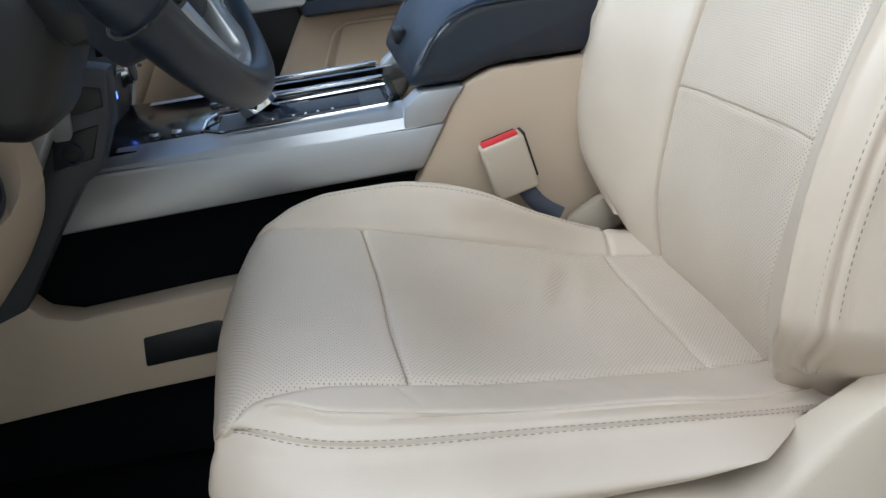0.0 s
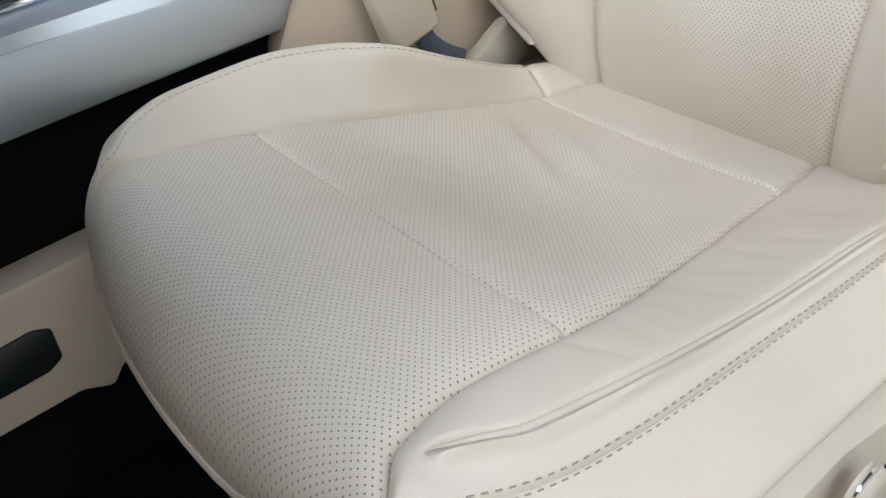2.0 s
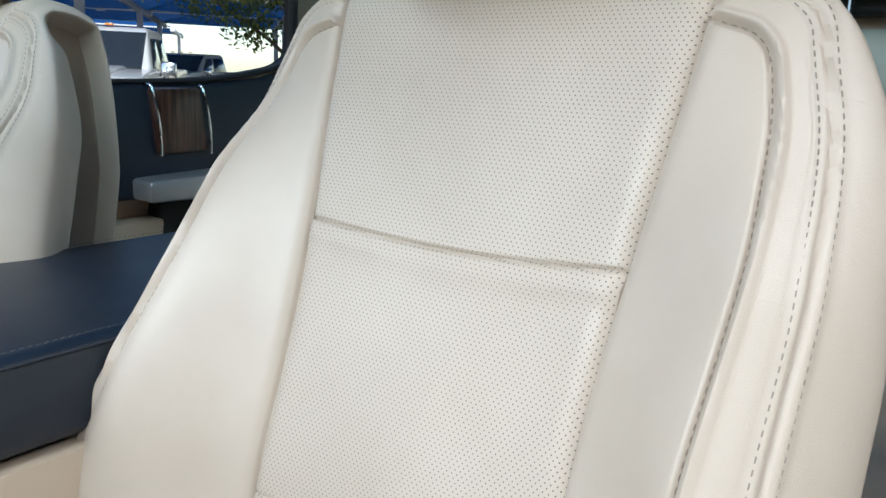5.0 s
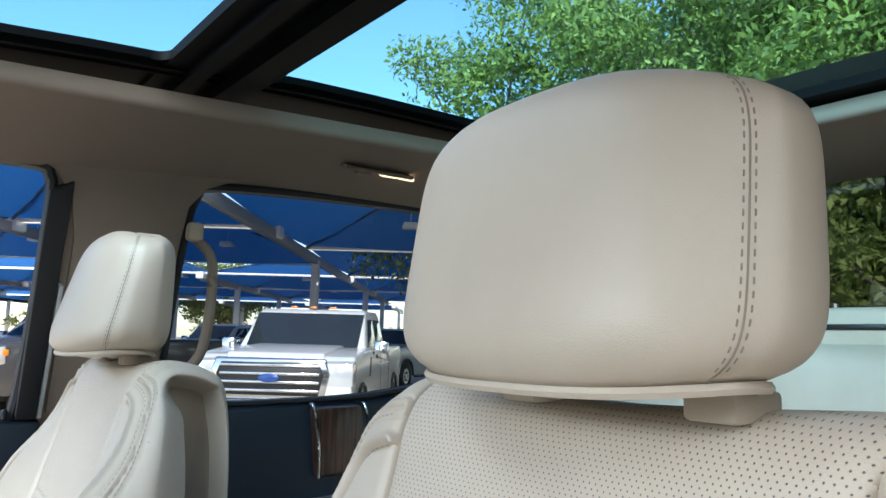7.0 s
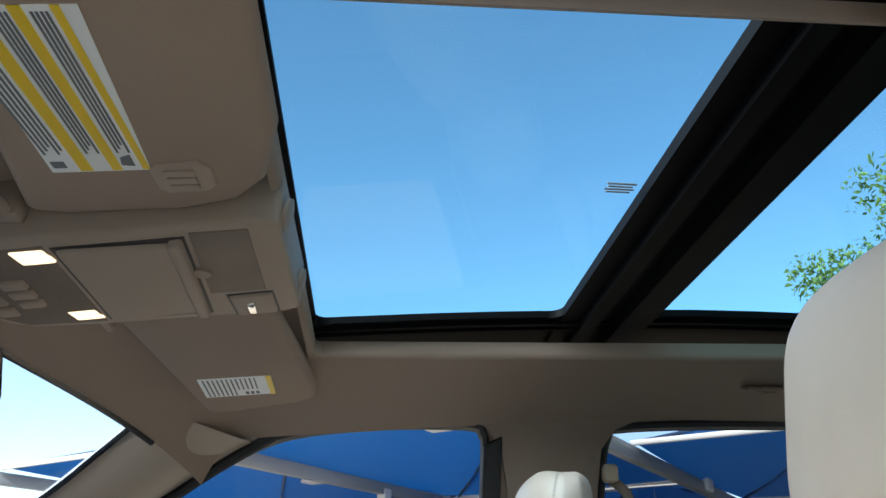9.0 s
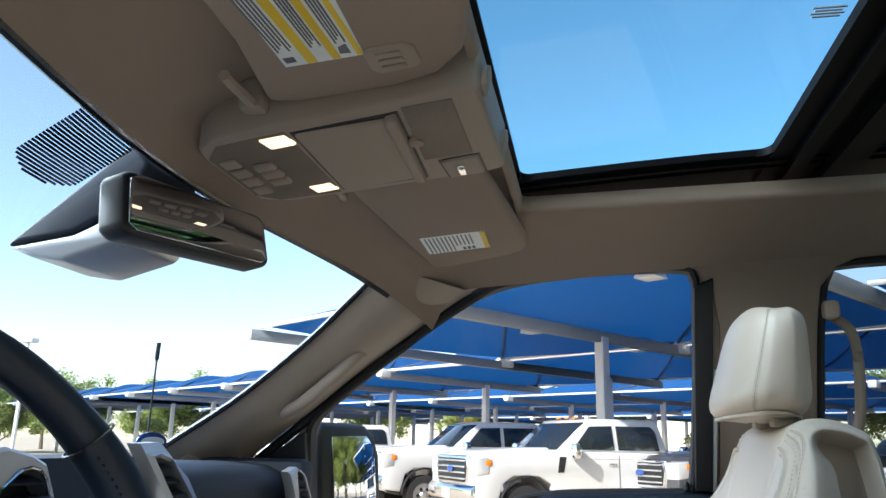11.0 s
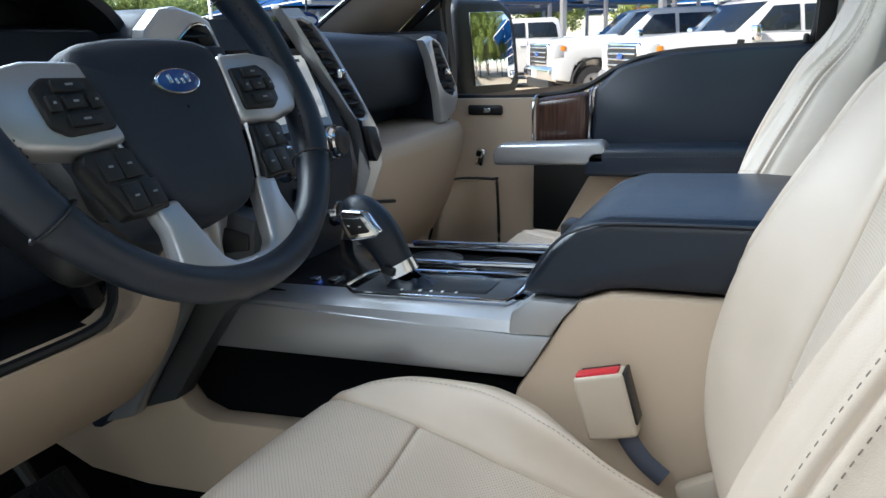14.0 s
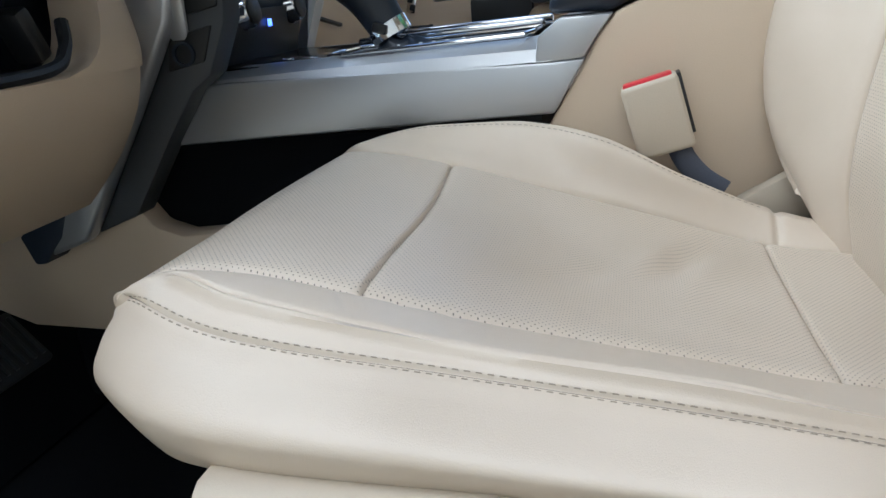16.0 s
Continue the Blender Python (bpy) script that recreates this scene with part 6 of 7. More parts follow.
# ---- steering wheel ----
sw = thing("steering_wheel", "black leather steering wheel with silver spokes and a blue oval badge", "steering wheel", at=(-0.42, -0.405, 1.38))
TILT_W = radians(28)
WC = Vector((-0.455, -0.411, 1.3868))
WM = Matrix.Translation(WC) @ Matrix.Rotation(TILT_W, 4, 'Y').inverted() @ Matrix(((0, 0, 1, 0), (1, 0, 0, 0), (0, 1, 0, 0), (0, 0, 0, 1)))
# local frame: x to the passenger side, y up the wheel, z out to the driver


def wl(bm):
    return turned(bm, WM)


def wp(P):
    return [WM @ Vector(p) for p in P]


R = 0.1805
ring = [(R * math.cos(a) * 1.02, R * math.sin(a), 0.0) for a in np.linspace(0, 2 * math.pi, 97)[:-1]]
rr = [0.0148 + 0.0022 * (math.exp(-((abs(math.sin(a)) - 0.35) / 0.25) ** 2)) for a in np.linspace(0, 2 * math.pi, 97)[:-1]]
g = tube(ring, rr, True, 16, 1.15)
rim = part("rim", (wp(g[0]), g[1]), M_DLEATHER, sw, "stitched black leather rim")
for a0 in (-150, -32, 32, 150):
    a = radians(a0)
    c = Vector((R * 1.02 * math.cos(a), R * math.sin(a), 0))
    t = Vector((-math.sin(a), math.cos(a), 0))
    n = Vector((math.cos(a), math.sin(a), 0))
    P = [c + (n * math.cos(b) + Vector((0, 0, 1)) * math.sin(b) * 1.15) * 0.0188 for b in np.linspace(0, 2 * math.pi, 25)[:-1]]
    g = tube(P, 0.0012, True, 5)
    part("rim_seam", (wp(g[0]), g[1]), M_BLACK, rim)
for s0, s1 in ((-30, 30), (150, 210)):
    P, Nn = [], []
    for a in np.radians(np.linspace(s0, s1, 50)):
        n = Vector((math.cos(a), math.sin(a), 0))
        P.append(Vector((R * 1.02 * math.cos(a), R * math.sin(a), 0)) - n * 0.0170 + Vector((0, 0, 0.0085)))
        Nn.append(-n + Vector((0, 0, 1)))
    g = dashes(P, Nn, 0.003, 0.0035, 0.0010, 0.0)
    part("stitching", (wp(g[0]), g[1]), M_BLACK, rim)
hub = [(-0.090, 0.040), (-0.078, 0.054), (-0.045, 0.060), (0.0, 0.0615), (0.045, 0.060), (0.078, 0.054), (0.090, 0.040), (0.086, 0.010), (0.072, -0.045), (0.058, -0.082), (0.036, -0.101), (0.0, -0.105),
       (-0.036, -0.101), (-0.058, -0.082), (-0.072, -0.045), (-0.086, 0.010)]
hub = crv(hub + hub[:1], 64)[:-1]
L = []
for k, z in ((0.96, -0.045), (1.0, -0.02), (1.0, 0.010), (0.985, 0.018), (0.955, 0.0235), (0.90, 0.027), (0.75, 0.031), (0.5, 0.0345), (0.25, 0.036), (0.02, 0.0365)):
    L.append([(x * k * 0.96, -0.028 + (y + 0.012) * k, z - 0.020) for x, y in hub])
g = loft([r + r[:1] for r in L])
part("airbag_cover", (wp(g[0]), g[1]), M_DARK, sw, "dark grained airbag cover", 60)
for m in (-1, 1):
    g = tube(crv([(m * 0.091, 0.024, 0.004), (m * 0.086, -0.006, 0.004), (m * 0.074, -0.061, 0.003), (m * 0.060, -0.100, 0.001)], 16), 0.0022, sides=6)
    part("hub_strip", (wp(g[0]), g[1]), M_SILVER, sw, "satin edge strip")
el = [(0.024 * math.cos(a), 0.0105 * math.sin(a)) for a in np.linspace(0, 2 * math.pi, 37)[:-1]]
M_BADGE = mat("blue_enamel", (0.015, 0.06, 0.24), 0.25, var=0.05, coat=0.5)
EZ = 0.0180
part("badge_rim", wl(prism([(x * 1.08, y * 1.12 - 0.006) for x, y in el], "z", EZ - 0.004, EZ + 0.002, 0.001)), M_CHROME, sw, "chrome badge rim")
part("badge", wl(prism([(x, y - 0.006) for x, y in el], "z", EZ - 0.002, EZ + 0.003, 0.0008)), M_BADGE, sw, "blue oval badge")
for k, (x, w) in enumerate(((-0.011, 0.005), (-0.004, 0.004), (0.003, 0.004), (0.010, 0.005))):
    part("badge_mark", wl(rbox((x, -0.006 + (0.0015 if k in (0, 3) else -0.001), EZ + 0.0035), (w * 0.75, 0.008 if k in (0, 3) else 0.005, 0.0012), 0.0004)), M_CHROME, sw)
for m in (-1, 1):
    sp = [(m * 0.080, 0.022), (m * 0.128, 0.024), (m * 0.160, 0.018), (m * 0.176, 0.004), (m * 0.176, -0.022), (m * 0.160, -0.042), (m * 0.112, -0.050), (m * 0.070, -0.046)]
    part("side_spoke", wl(prism(sp, "z", -0.014, 0.010, 0.006, 3)), M_SILVER, sw, "satin silver spoke")
    bed = part("switch_bed", wl(prism([(m * 0.082, 0.006), (m * 0.124, 0.008), (m * 0.136, 0.000), (m * 0.134, -0.030), (m * 0.122, -0.038), (m * 0.078, -0.036)], "z", 0.006, 0.014, 0.003)), M_BLACK, sw)
    for bx, by, w, h in ((0.108, -0.014, 0.018, 0.011), (0.107, -0.001, 0.028, 0.010), (0.106, -0.028, 0.028, 0.010), (0.0895, -0.014, 0.011, 0.013), (0.126, -0.014, 0.010, 0.013)):
        part("switch", wl(rbox((m * bx, by, 0.0145), (w, h, 0.006), 0.002)), M_BLACK, bed)
        part("switch_mark", wl(rbox((m * bx, by, 0.0178), (w * 0.22, 0.0016, 0.0008), 0)), M_MARK, bed)
    lbed = part("lower_switch_bed", wl(prism([(m * 0.076, -0.050), (m * 0.118, -0.050), (m * 0.122, -0.058), (m * 0.104, -0.104), (m * 0.062, -0.104)], "z", -0.008, 0.010, 0.004)), M_BLACK, sw)
    for k in range(4):
        x, y = 0.086 + 0.018 * (k % 2) - 0.010 * (k // 2), -0.065 - 0.025 * (k // 2)
        part("switch", wl(rbox((m * x, y, 0.0105), (0.0165, 0.022, 0.005), 0.0015)), M_BLACK, lbed)
        part("switch_mark", wl(rbox((m * x, y, 0.0133), (0.004, 0.0016, 0.0008), 0)), M_MARK, lbed)
    lo = [(m * 0.052, -0.098), (m * 0.077, -0.102), (m * 0.074, -0.120), (m * 0.080, -0.150), (m * 0.074, -0.164), (m * 0.040, -0.175), (0.0, -0.178), (0.0, -0.163), (m * 0.024, -0.161), (m * 0.033, -0.154)]
    part("lower_spoke", wl(prism(lo, "z", -0.010, 0.007, 0.004, 3)), M_SILVER, sw, "satin silver lower spoke")
part("hub_back", wl(rbox((0, -0.03, -0.06), (0.13, 0.12, 0.05), 0.02)), M_BLACK, sw)

# ---- overhead things ----
oc = thing("overhead_console", "taupe overhead console with lit map lamps and sunglasses bin", "overhead console", at=(-0.4, 0, 1.86))


def oz(x, y):
    return 1.862 + 0.13 * (x + 0.24)


def ceil_prism(outline, drop, bevel, lift=0.02):
    """A pad that hangs from the headliner by drop."""
    outline = [(-0.212 + (x + 0.242) * 0.98, y * 1.02 + 0.006) for x, y in outline]
    bm = prism(outline, "z", -drop - 0.010, lift, bevel, 3)
    for v in bm.verts:
        v.co.z += oz(v.co.x, v.co.y)
    return bm


body = [(-0.575, -0.055), (-0.57, -0.085), (-0.54, -0.105), (-0.46, -0.112), (-0.33, -0.115), (-0.275, -0.120), (-0.245, -0.11), (-0.242, 0.11), (-0.275, 0.120), (-0.33, 0.115), (-0.46, 0.112), (-0.54, 0.105), (-0.57, 0.085), (-0.575, 0.055)]
part("body", ceil_prism(body, 0.032, 0.007), M_TAUPE, oc)
part("door_gap", ceil_prism([(-0.4575, -0.0935), (-0.335, -0.098), (-0.342, 0.098), (-0.4575, 0.0935)], 0.0326, 0), M_BLACK, oc)
part("switch_field", ceil_prism([(-0.568, -0.062), (-0.545, -0.092), (-0.462, -0.098), (-0.462, 0.098), (-0.545, 0.092), (-0.568, 0.062)], 0.0328, 0.001), M_MESH, oc, "fine meshed switch field")
part("bin_door", ceil_prism([(-0.455, -0.09), (-0.345, -0.088), (-0.352, 0.088), (-0.455, 0.09)], 0.037, 0.006), M_TAUPE, oc, "sunglasses bin door")
part("bin_handle", ceil_prism([(-0.352, -0.092), (-0.338, -0.095), (-0.345, 0.095), (-0.358, 0.092)], 0.042, 0.004), M_TAUPE, oc)
for y in (-0.076, 0.076):
    part("map_lamp", ceil_prism([(-0.496, y - 0.015), (-0.464, y - 0.016), (-0.460, y + 0.012), (-0.492, y + 0.013)], 0.0345 if y < 0 else 0.0335, 0.003), M_LAMP, oc, "lit map lamp")
for k in range(4):
    part("roof_switch", ceil_prism([(-0.56, -0.055 + 0.03 * k), (-0.54, -0.055 + 0.03 * k), (-0.54, -0.033 + 0.03 * k), (-0.56, -0.033 + 0.03 * k)], 0.036, 0.002), M_TAUPE, oc)
for k in range(3):
    part("roof_switch", ceil_prism([(-0.53, -0.03 + 0.024 * k), (-0.505, -0.03 + 0.024 * k), (-0.505, -0.012 + 0.024 * k), (-0.53, -0.012 + 0.024 * k)], 0.037, 0.003), M_TAUPE, oc)
part("speaker_mesh", ceil_prism([(-0.33, -0.105), (-0.275, -0.105), (-0.275, 0.04), (-0.335, 0.04)], 0.0335, 0.001), M_MESH, oc, "fine meshed speaker cover")
part("holder_gap", ceil_prism([(-0.3205, 0.0495), (-0.2675, 0.0475), (-0.2655, 0.1105), (-0.3175, 0.1105)], 0.0326, 0), M_BLACK, oc)
part("belt_holder", ceil_prism([(-0.318, 0.052), (-0.270, 0.050), (-0.268, 0.108), (-0.315, 0.108)], 0.036, 0.004), M_TAUPE, oc)
part("holder_clip", ceil_prism([(-0.300, 0.066), (-0.290, 0.066), (-0.290, 0.096), (-0.300, 0.096)], 0.040, 0.002), M_CHROME, oc)
part("microphone", lathe([(0.010, 0), (0.010, 0.004), (0.006, 0.006)], (-0.302, -0.012, 1.812), (0, 0, -1), 18), M_TAUPE, oc)
for y in (-0.085, 0.085):
    part("cap", lathe([(0.016, 0), (0.016, 0.004), (0.010, 0.006)], (-0.213, y, 1.845), (1, 0, -0.2), 18), M_TAUPE, oc)


def visor(m, name, lab):
    v = thing(name, lab, "sun visor", "sun visors", at=(-0.35, m * 0.38, 1.84))
    if m < 0:
        out = [(-0.436, 0.122), (-0.40, 0.110), (-0.30, 0.112), (-0.250, 0.128), (-0.222, 0.165), (-0.203, 0.25), (-0.200, 0.50), (-0.235, 0.545), (-0.30, 0.565), (-0.37, 0.57), (-0.392, 0.545), (-0.412, 0.25)]
    else:
        out = [(-0.437, 0.165), (-0.420, 0.142), (-0.30, 0.135), (-0.262, 0.140), (-0.245, 0.165), (-0.212, 0.46), (-0.216, 0.512), (-0.245, 0.535), (-0.36, 0.562), (-0.396, 0.556)]

    def shape(o, d0, d1, bev):
        bm = prism([(x, m * y) for x, y in o], "z", -d1, -d0, bev, 3)
        for w in bm.verts:
            w.co.z += 1.856 + 0.10 * (w.co.x + 0.23) - 0.06 * (abs(w.co.y) - 0.15)
        return bm
    part("panel", shape(out, 0.0, 0.022, 0.010), M_LINER, v)
    if m < 0:
        lab_o = [(-0.386, 0.196), (-0.310, 0.196), (-0.300, 0.40), (-0.376, 0.40)]
    else:
        lab_o = [(-0.383, 0.385), (-0.276, 0.385), (-0.276, 0.470), (-0.383, 0.470)]
    part("warning_label", shape(lab_o, 0.021, 0.0226, 0), M_WLINE, v, "white and yellow warning label")
    x0, x1 = lab_o[0][0], lab_o[1][0]
    y0, y1 = lab_o[0][1], lab_o[2][1]
    if m < 0:
        for a, b in ((0.30, 0.42), (0.62, 0.72), (0.93, 1.0)):
            part("yellow_band", shape([(x0 + a * (x1 - x0), y0 + 0.002), (x0 + b * (x1 - x0), y0 + 0.002), (x0 + b * (x1 - x0), y1), (x0 + a * (x1 - x0), y1)], 0.0222, 0.0232, 0), M_YELLOW, v)
        for a, b, n in ((0.04, 0.27, 5), (0.45, 0.60, 4), (0.75, 0.90, 4)):
            for k in range(n):
                xx = x0 + (a + (b - a) * (k + 0.3) / n) * (x1 - x0)
                part("print_line", shape([(xx, y0 + 0.030 + 0.006 * (k % 3)), (xx + 0.0016, y0 + 0.030 + 0.006 * (k % 3)), (xx + 0.0016, y1 - 0.006), (xx, y1 - 0.006)], 0.0223, 0.0231, 0), M_PRINT, v)
        part("symbol", shape([(x0 + 0.004, y0 + 0.008), (x0 + 0.014, y0 + 0.008), (x0 + 0.014, y0 + 0.018), (x0 + 0.004, y0 + 0.018)], 0.0223, 0.0231, 0), M_PRINT, v)
        part("symbol", shape([(x0 + 0.056, y0 + 0.010), (x0 + 0.066, y0 + 0.008), (x0 + 0.066, y0 + 0.026), (x0 + 0.058, y0 + 0.022)], 0.0223, 0.0231, 0), M_PRINT, v)
        pad = part("vent_pad", shape([(-0.305, 0.154), (-0.270, 0.156), (-0.262, 0.166), (-0.262, 0.198), (-0.270, 0.208), (-0.305, 0.206), (-0.312, 0.196), (-0.312, 0.164)], 0.020, 0.0245, 0.004), M_TAUPE, v, "moulded switch pad")
        for k in range(3):
            part("rib", shape([(-0.300, 0.163 + 0.013 * k), (-0.276, 0.163 + 0.013 * k), (-0.276, 0.171 + 0.013 * k), (-0.300, 0.171 + 0.013 * k)], 0.024, 0.0265, 0.001), M_TAUPE, v)
    else:
        part("yellow_band", shape([(x1 - 0.008, y0), (x1, y0), (x1, y1), (x1 - 0.008, y1)], 0.0222, 0.0232, 0), M_YELLOW, v)
        for k in range(12):
            xx = x0 + 0.006 + 0.0068 * k
            e = y1 - 0.004 if k < 7 else y1 - 0.03
            part("print_line", shape([(xx, y0 + 0.006), (xx + 0.0022, y0 + 0.006), (xx + 0.0022, e), (xx, e)], 0.0223, 0.0231, 0), M_PRINT, v)
        for k in range(3):
            part("symbol", shape([(x0 + 0.062 + 0.008 * k, y1 - 0.018), (x0 + 0.067 + 0.008 * k, y1 - 0.018), (x0 + 0.067 + 0.008 * k, y1 - 0.006), (x0 + 0.062 + 0.008 * k, y1 - 0.006)], 0.0223, 0.0231, 0), M_PRINT, v)
    part("hinge_rod", tube([(-0.452, m * 0.10, liner_z(-0.45, 0.1) - 0.03), (-0.452, m * 0.19, liner_z(-0.45, 0.2) - 0.03)], 0.006, sides=8), M_TAUPE, v)
    part("hinge_clip", rbox((-0.455, m * 0.115, liner_z(-0.45, 0.12) - 0.018), (0.028, 0.026, 0.036), 0.006), M_TAUPE, v)
    return v


M_YELLOW = mat("yellow_print", (0.75, 0.52, 0.02), 0.5, var=0.04)
M_PRINT = mat("grey_print", (0.12, 0.13, 0.15), 0.6, var=0.1)
visor(-1, "sun_visor", "taupe sun visor with a white and yellow warning label")
visor(1, "sun_visor", "taupe sun visor with a grey warning label")

# ---- rear view mirror and sensor housing ----
rv = thing("rear_view_mirror", "black rear view mirror on the windscreen", "mirror", at=(-0.58, 0.01, 1.76))
RM = Matrix.Translation((-0.570, 0.010, 1.727)) @ Matrix.Rotation(radians(-14), 4, 'Z') @ Matrix.Rotation(radians(-8), 4, 'Y') @ Matrix.Rotation(radians(3), 4, 'X')
ol = [(-0.128, -0.030), (-0.124, 0.030), (-0.112, 0.037), (0.112, 0.037), (0.124, 0.030), (0.128, -0.028), (0.116, -0.036), (-0.116, -0.038)]
part("shell", turned(prism(ol, "x", -0.034, 0.004, 0.010, 3), RM), M_BLACK, rv)
part("mirror_glass", turned(prism([(y * 0.93, z * 0.86) for y, z in ol], "x", 0.003, 0.006, 0.001), RM), M_MIRROR, rv, "mirror glass")
part("stem", tube([(-0.605, 0.01, 1.735), (-0.66, 0.01, 1.765)], 0.014, sides=10), M_BLACK, rv)
part("sensor_housing", prism([(-0.625, 1.808), (-0.605, 1.780), (-0.620, 1.735), (-0.690, 1.700), (-0.775, 1.687), (-0.76, 1.700)], "y", -0.062, 0.062, 0.006, 3), M_DARK, rv, "dark camera housing behind the mirror")
part("housing_base", prism([(-0.610, 1.715), (-0.625, 1.690), (-0.700, 1.668), (-0.745, 1.675), (-0.775, 1.6865), (-0.690, 1.699), (-0.625, 1.728)], "y", -0.060, 0.060, 0.006, 3), M_SILVER, rv)
part("header_cover", prism([(-0.655, 1.812), (-0.60, 1.800), (-0.57, 1.812), (-0.60, 1.84)], "y", 0.005, 0.115, 0.008, 3), M_BEIGE, rv)

# ---- rear bench ----
rs = thing("rear_bench", "cream leather rear bench seat below the back window", "rear seat", at=(1.2, 0, 0.65))
part("back_cushion", prism([(1.08, 0.98), (1.16, 1.30), (1.23, 1.548), (1.27, 1.568), (1.36, 1.565), (1.40, 1.0)], "y", -0.74, 0.74, 0.03, 4), M_LEATHER, rs)
part("seat_cushion", prism([(0.72, 0.86), (0.70, 0.98), (0.74, 1.02), (1.10, 1.0), (1.20, 0.86)], "y", -0.74, 0.74, 0.03, 3), M_LEATHER, rs)
for y in (-0.42, 0.42, 0.0):
    hr = part("headrest", prism([(y - 0.12, 1.63), (y - 0.125, 1.70), (y - 0.105, 1.79), (y - 0.07, 1.81), (y + 0.07, 1.81), (y + 0.105, 1.79), (y + 0.125, 1.70), (y + 0.12, 1.63)] if y else [(-0.13, 1.55), (-0.115, 1.618), (-0.095, 1.630), (0.095, 1.630), (0.115, 1.618), (0.13, 1.55)], "x", 1.27, 1.37, 0.025, 4), M_LEATHER, rs, "cream leather headrest")
    for k in (-1, 1):
        part("post", tube([(1.32, y + 0.05 * k, 1.58), (1.32, y + 0.05 * k, 1.64)], 0.006, sides=8), M_CHROME, hr)
part("belt_guide", rbox((1.268, 0.0, 1.595), (0.006, 0.12, 0.010), 0.002), M_BLACK, rs)
for y in (-0.19, 0.19):
    part("back_seam", tube([(1.073 + 0.0, y, 1.0), (1.155, y, 1.30), (1.226, y, 1.540)], 0.003, sides=6), M_STITCH_D, rs)
part("dark_shelf", rbox((1.42, 0, 1.615), (0.10, 1.40, 0.03), 0.008), M_BLACK, rs)
# aerial on the wing
ae = solid("aerial", tube([(-1.165, 0.93, 1.20), (-1.163, 0.932, 1.66), (-1.163, 0.932, 1.665), (-1.162, 0.932, 1.705)], [0.0032, 0.0026, 0.0055, 0.0055], sides=8), M_BLACK, "black rod aerial on the front wing", "aerial")

st = solid("windscreen_sticker", prism([(0.56 + 0.052 * math.cos(a), 1.468 + 0.018 * math.sin(a)) for a in np.linspace(0, 2 * math.pi, 25)[:-1]], "x", -0.932, -0.929, 0), M_BADGE, "blue oval sticker with a pale bar on the windscreen", "sticker")
part("sticker_bar", prism([(0.56 + 0.040 * math.cos(a), 1.468 + 0.009 * math.sin(a)) for a in np.linspace(0, 2 * math.pi, 21)[:-1]], "x", -0.9285, -0.927, 0), M_WLINE, st)

# ---- outside ----


def ground_mat():
    m, nt, p = nodes_of("pale_concrete")
    co = nt.nodes.new("ShaderNodeTexCoord").outputs["Object"]
    n1 = nt.nodes.new("ShaderNodeTexNoise")
    n1.inputs["Scale"].default_value = 0.35
    n1.inputs["Detail"].default_value = 6
    n2 = nt.nodes.new("ShaderNodeTexNoise")
    n2.inputs["Scale"].default_value = 40
    for n in (n1, n2):
        nt.links.new(co, n.inputs["Vector"])
    r = nt.nodes.new("ShaderNodeValToRGB")
    r.color_ramp.elements[0].position, r.color_ramp.elements[1].position = 0.3, 0.7
    r.color_ramp.elements[0].color = (0.38, 0.31, 0.22, 1)
    r.color_ramp.elements[1].color = (0.56, 0.47, 0.35, 1)
    nt.links.new(mathn(nt, 'ADD', mathn(nt, 'MULTIPLY', n1.outputs["Fac"], 0.7), mathn(nt, 'MULTIPLY', n2.outputs["Fac"], 0.3)), r.inputs[0])
    nt.links.new(r.outputs[0], p.inputs["Base Color"])
    p.inputs["Roughness"].default_value = 0.85
    return m


solid("ground", ([(-900, -900, 0), (900, -900, 0), (900, 900, 0), (-900, 900, 0)], [(0, 1, 2, 3)]), ground_mat(), "pale concrete car lot", "ground", kind="structure")
# unseen wall added on the driver's side, blocks the sun from the cab
solid("sun_block_wall", rbox((-3, -4.8, 3.35), (24, 0.3, 6.7), 0), mat("cream_render", (0.66, 0.62, 0.55), 0.85, var=0.06, stain=0.6, grain=30), "plain cream wall added out of view to keep the sun off the cab", "wall", kind="structure")

M_FABRIC = mat("blue_shade_cloth", (0.008, 0.075, 0.235), 0.8, var=0.10, stain=0.5, grain=60, spec=0.2)
_f = M_FABRIC.node_tree
_tl = _f.nodes.new("ShaderNodeBsdfTranslucent")
_tl.inputs[0].default_value = (0.012, 0.18, 0.60, 1)
_mx = _f.nodes.new("ShaderNodeMixShader")
_mx.inputs[0].default_value = 0.15
_f.links.new(_f.nodes["Principled BSDF"].outputs[0], _mx.inputs[1])
_f.links.new(_tl.outputs[0], _mx.inputs[2])
_f.links.new(_mx.outputs[0], _f.nodes["Material Output"].inputs[0])
M_STEEL = mat("white_painted_steel", (0.72, 0.71, 0.68), 0.45, var=0.05)
M_RIB = mat("dark_blue_steel", (0.03, 0.06, 0.12), 0.6, var=0.1)
M_GREYST = mat("grey_painted_steel", (0.34, 0.36, 0.37), 0.5, var=0.06)
M_TYRE = mat("tyre_rubber", (0.02, 0.02, 0.021), 0.85, var=0.2)
M_CARGLASS = mat("car_window_glass", (0.018, 0.024, 0.03), 0.06, var=0.2, spec=0.8)
M_ALLOY = mat("bright_alloy", (0.62, 0.62, 0.62), 0.3, metal=0.8, var=0.05)
M_AMBER = mat("amber_lens", (0.75, 0.22, 0.02), 0.25, var=0.05)
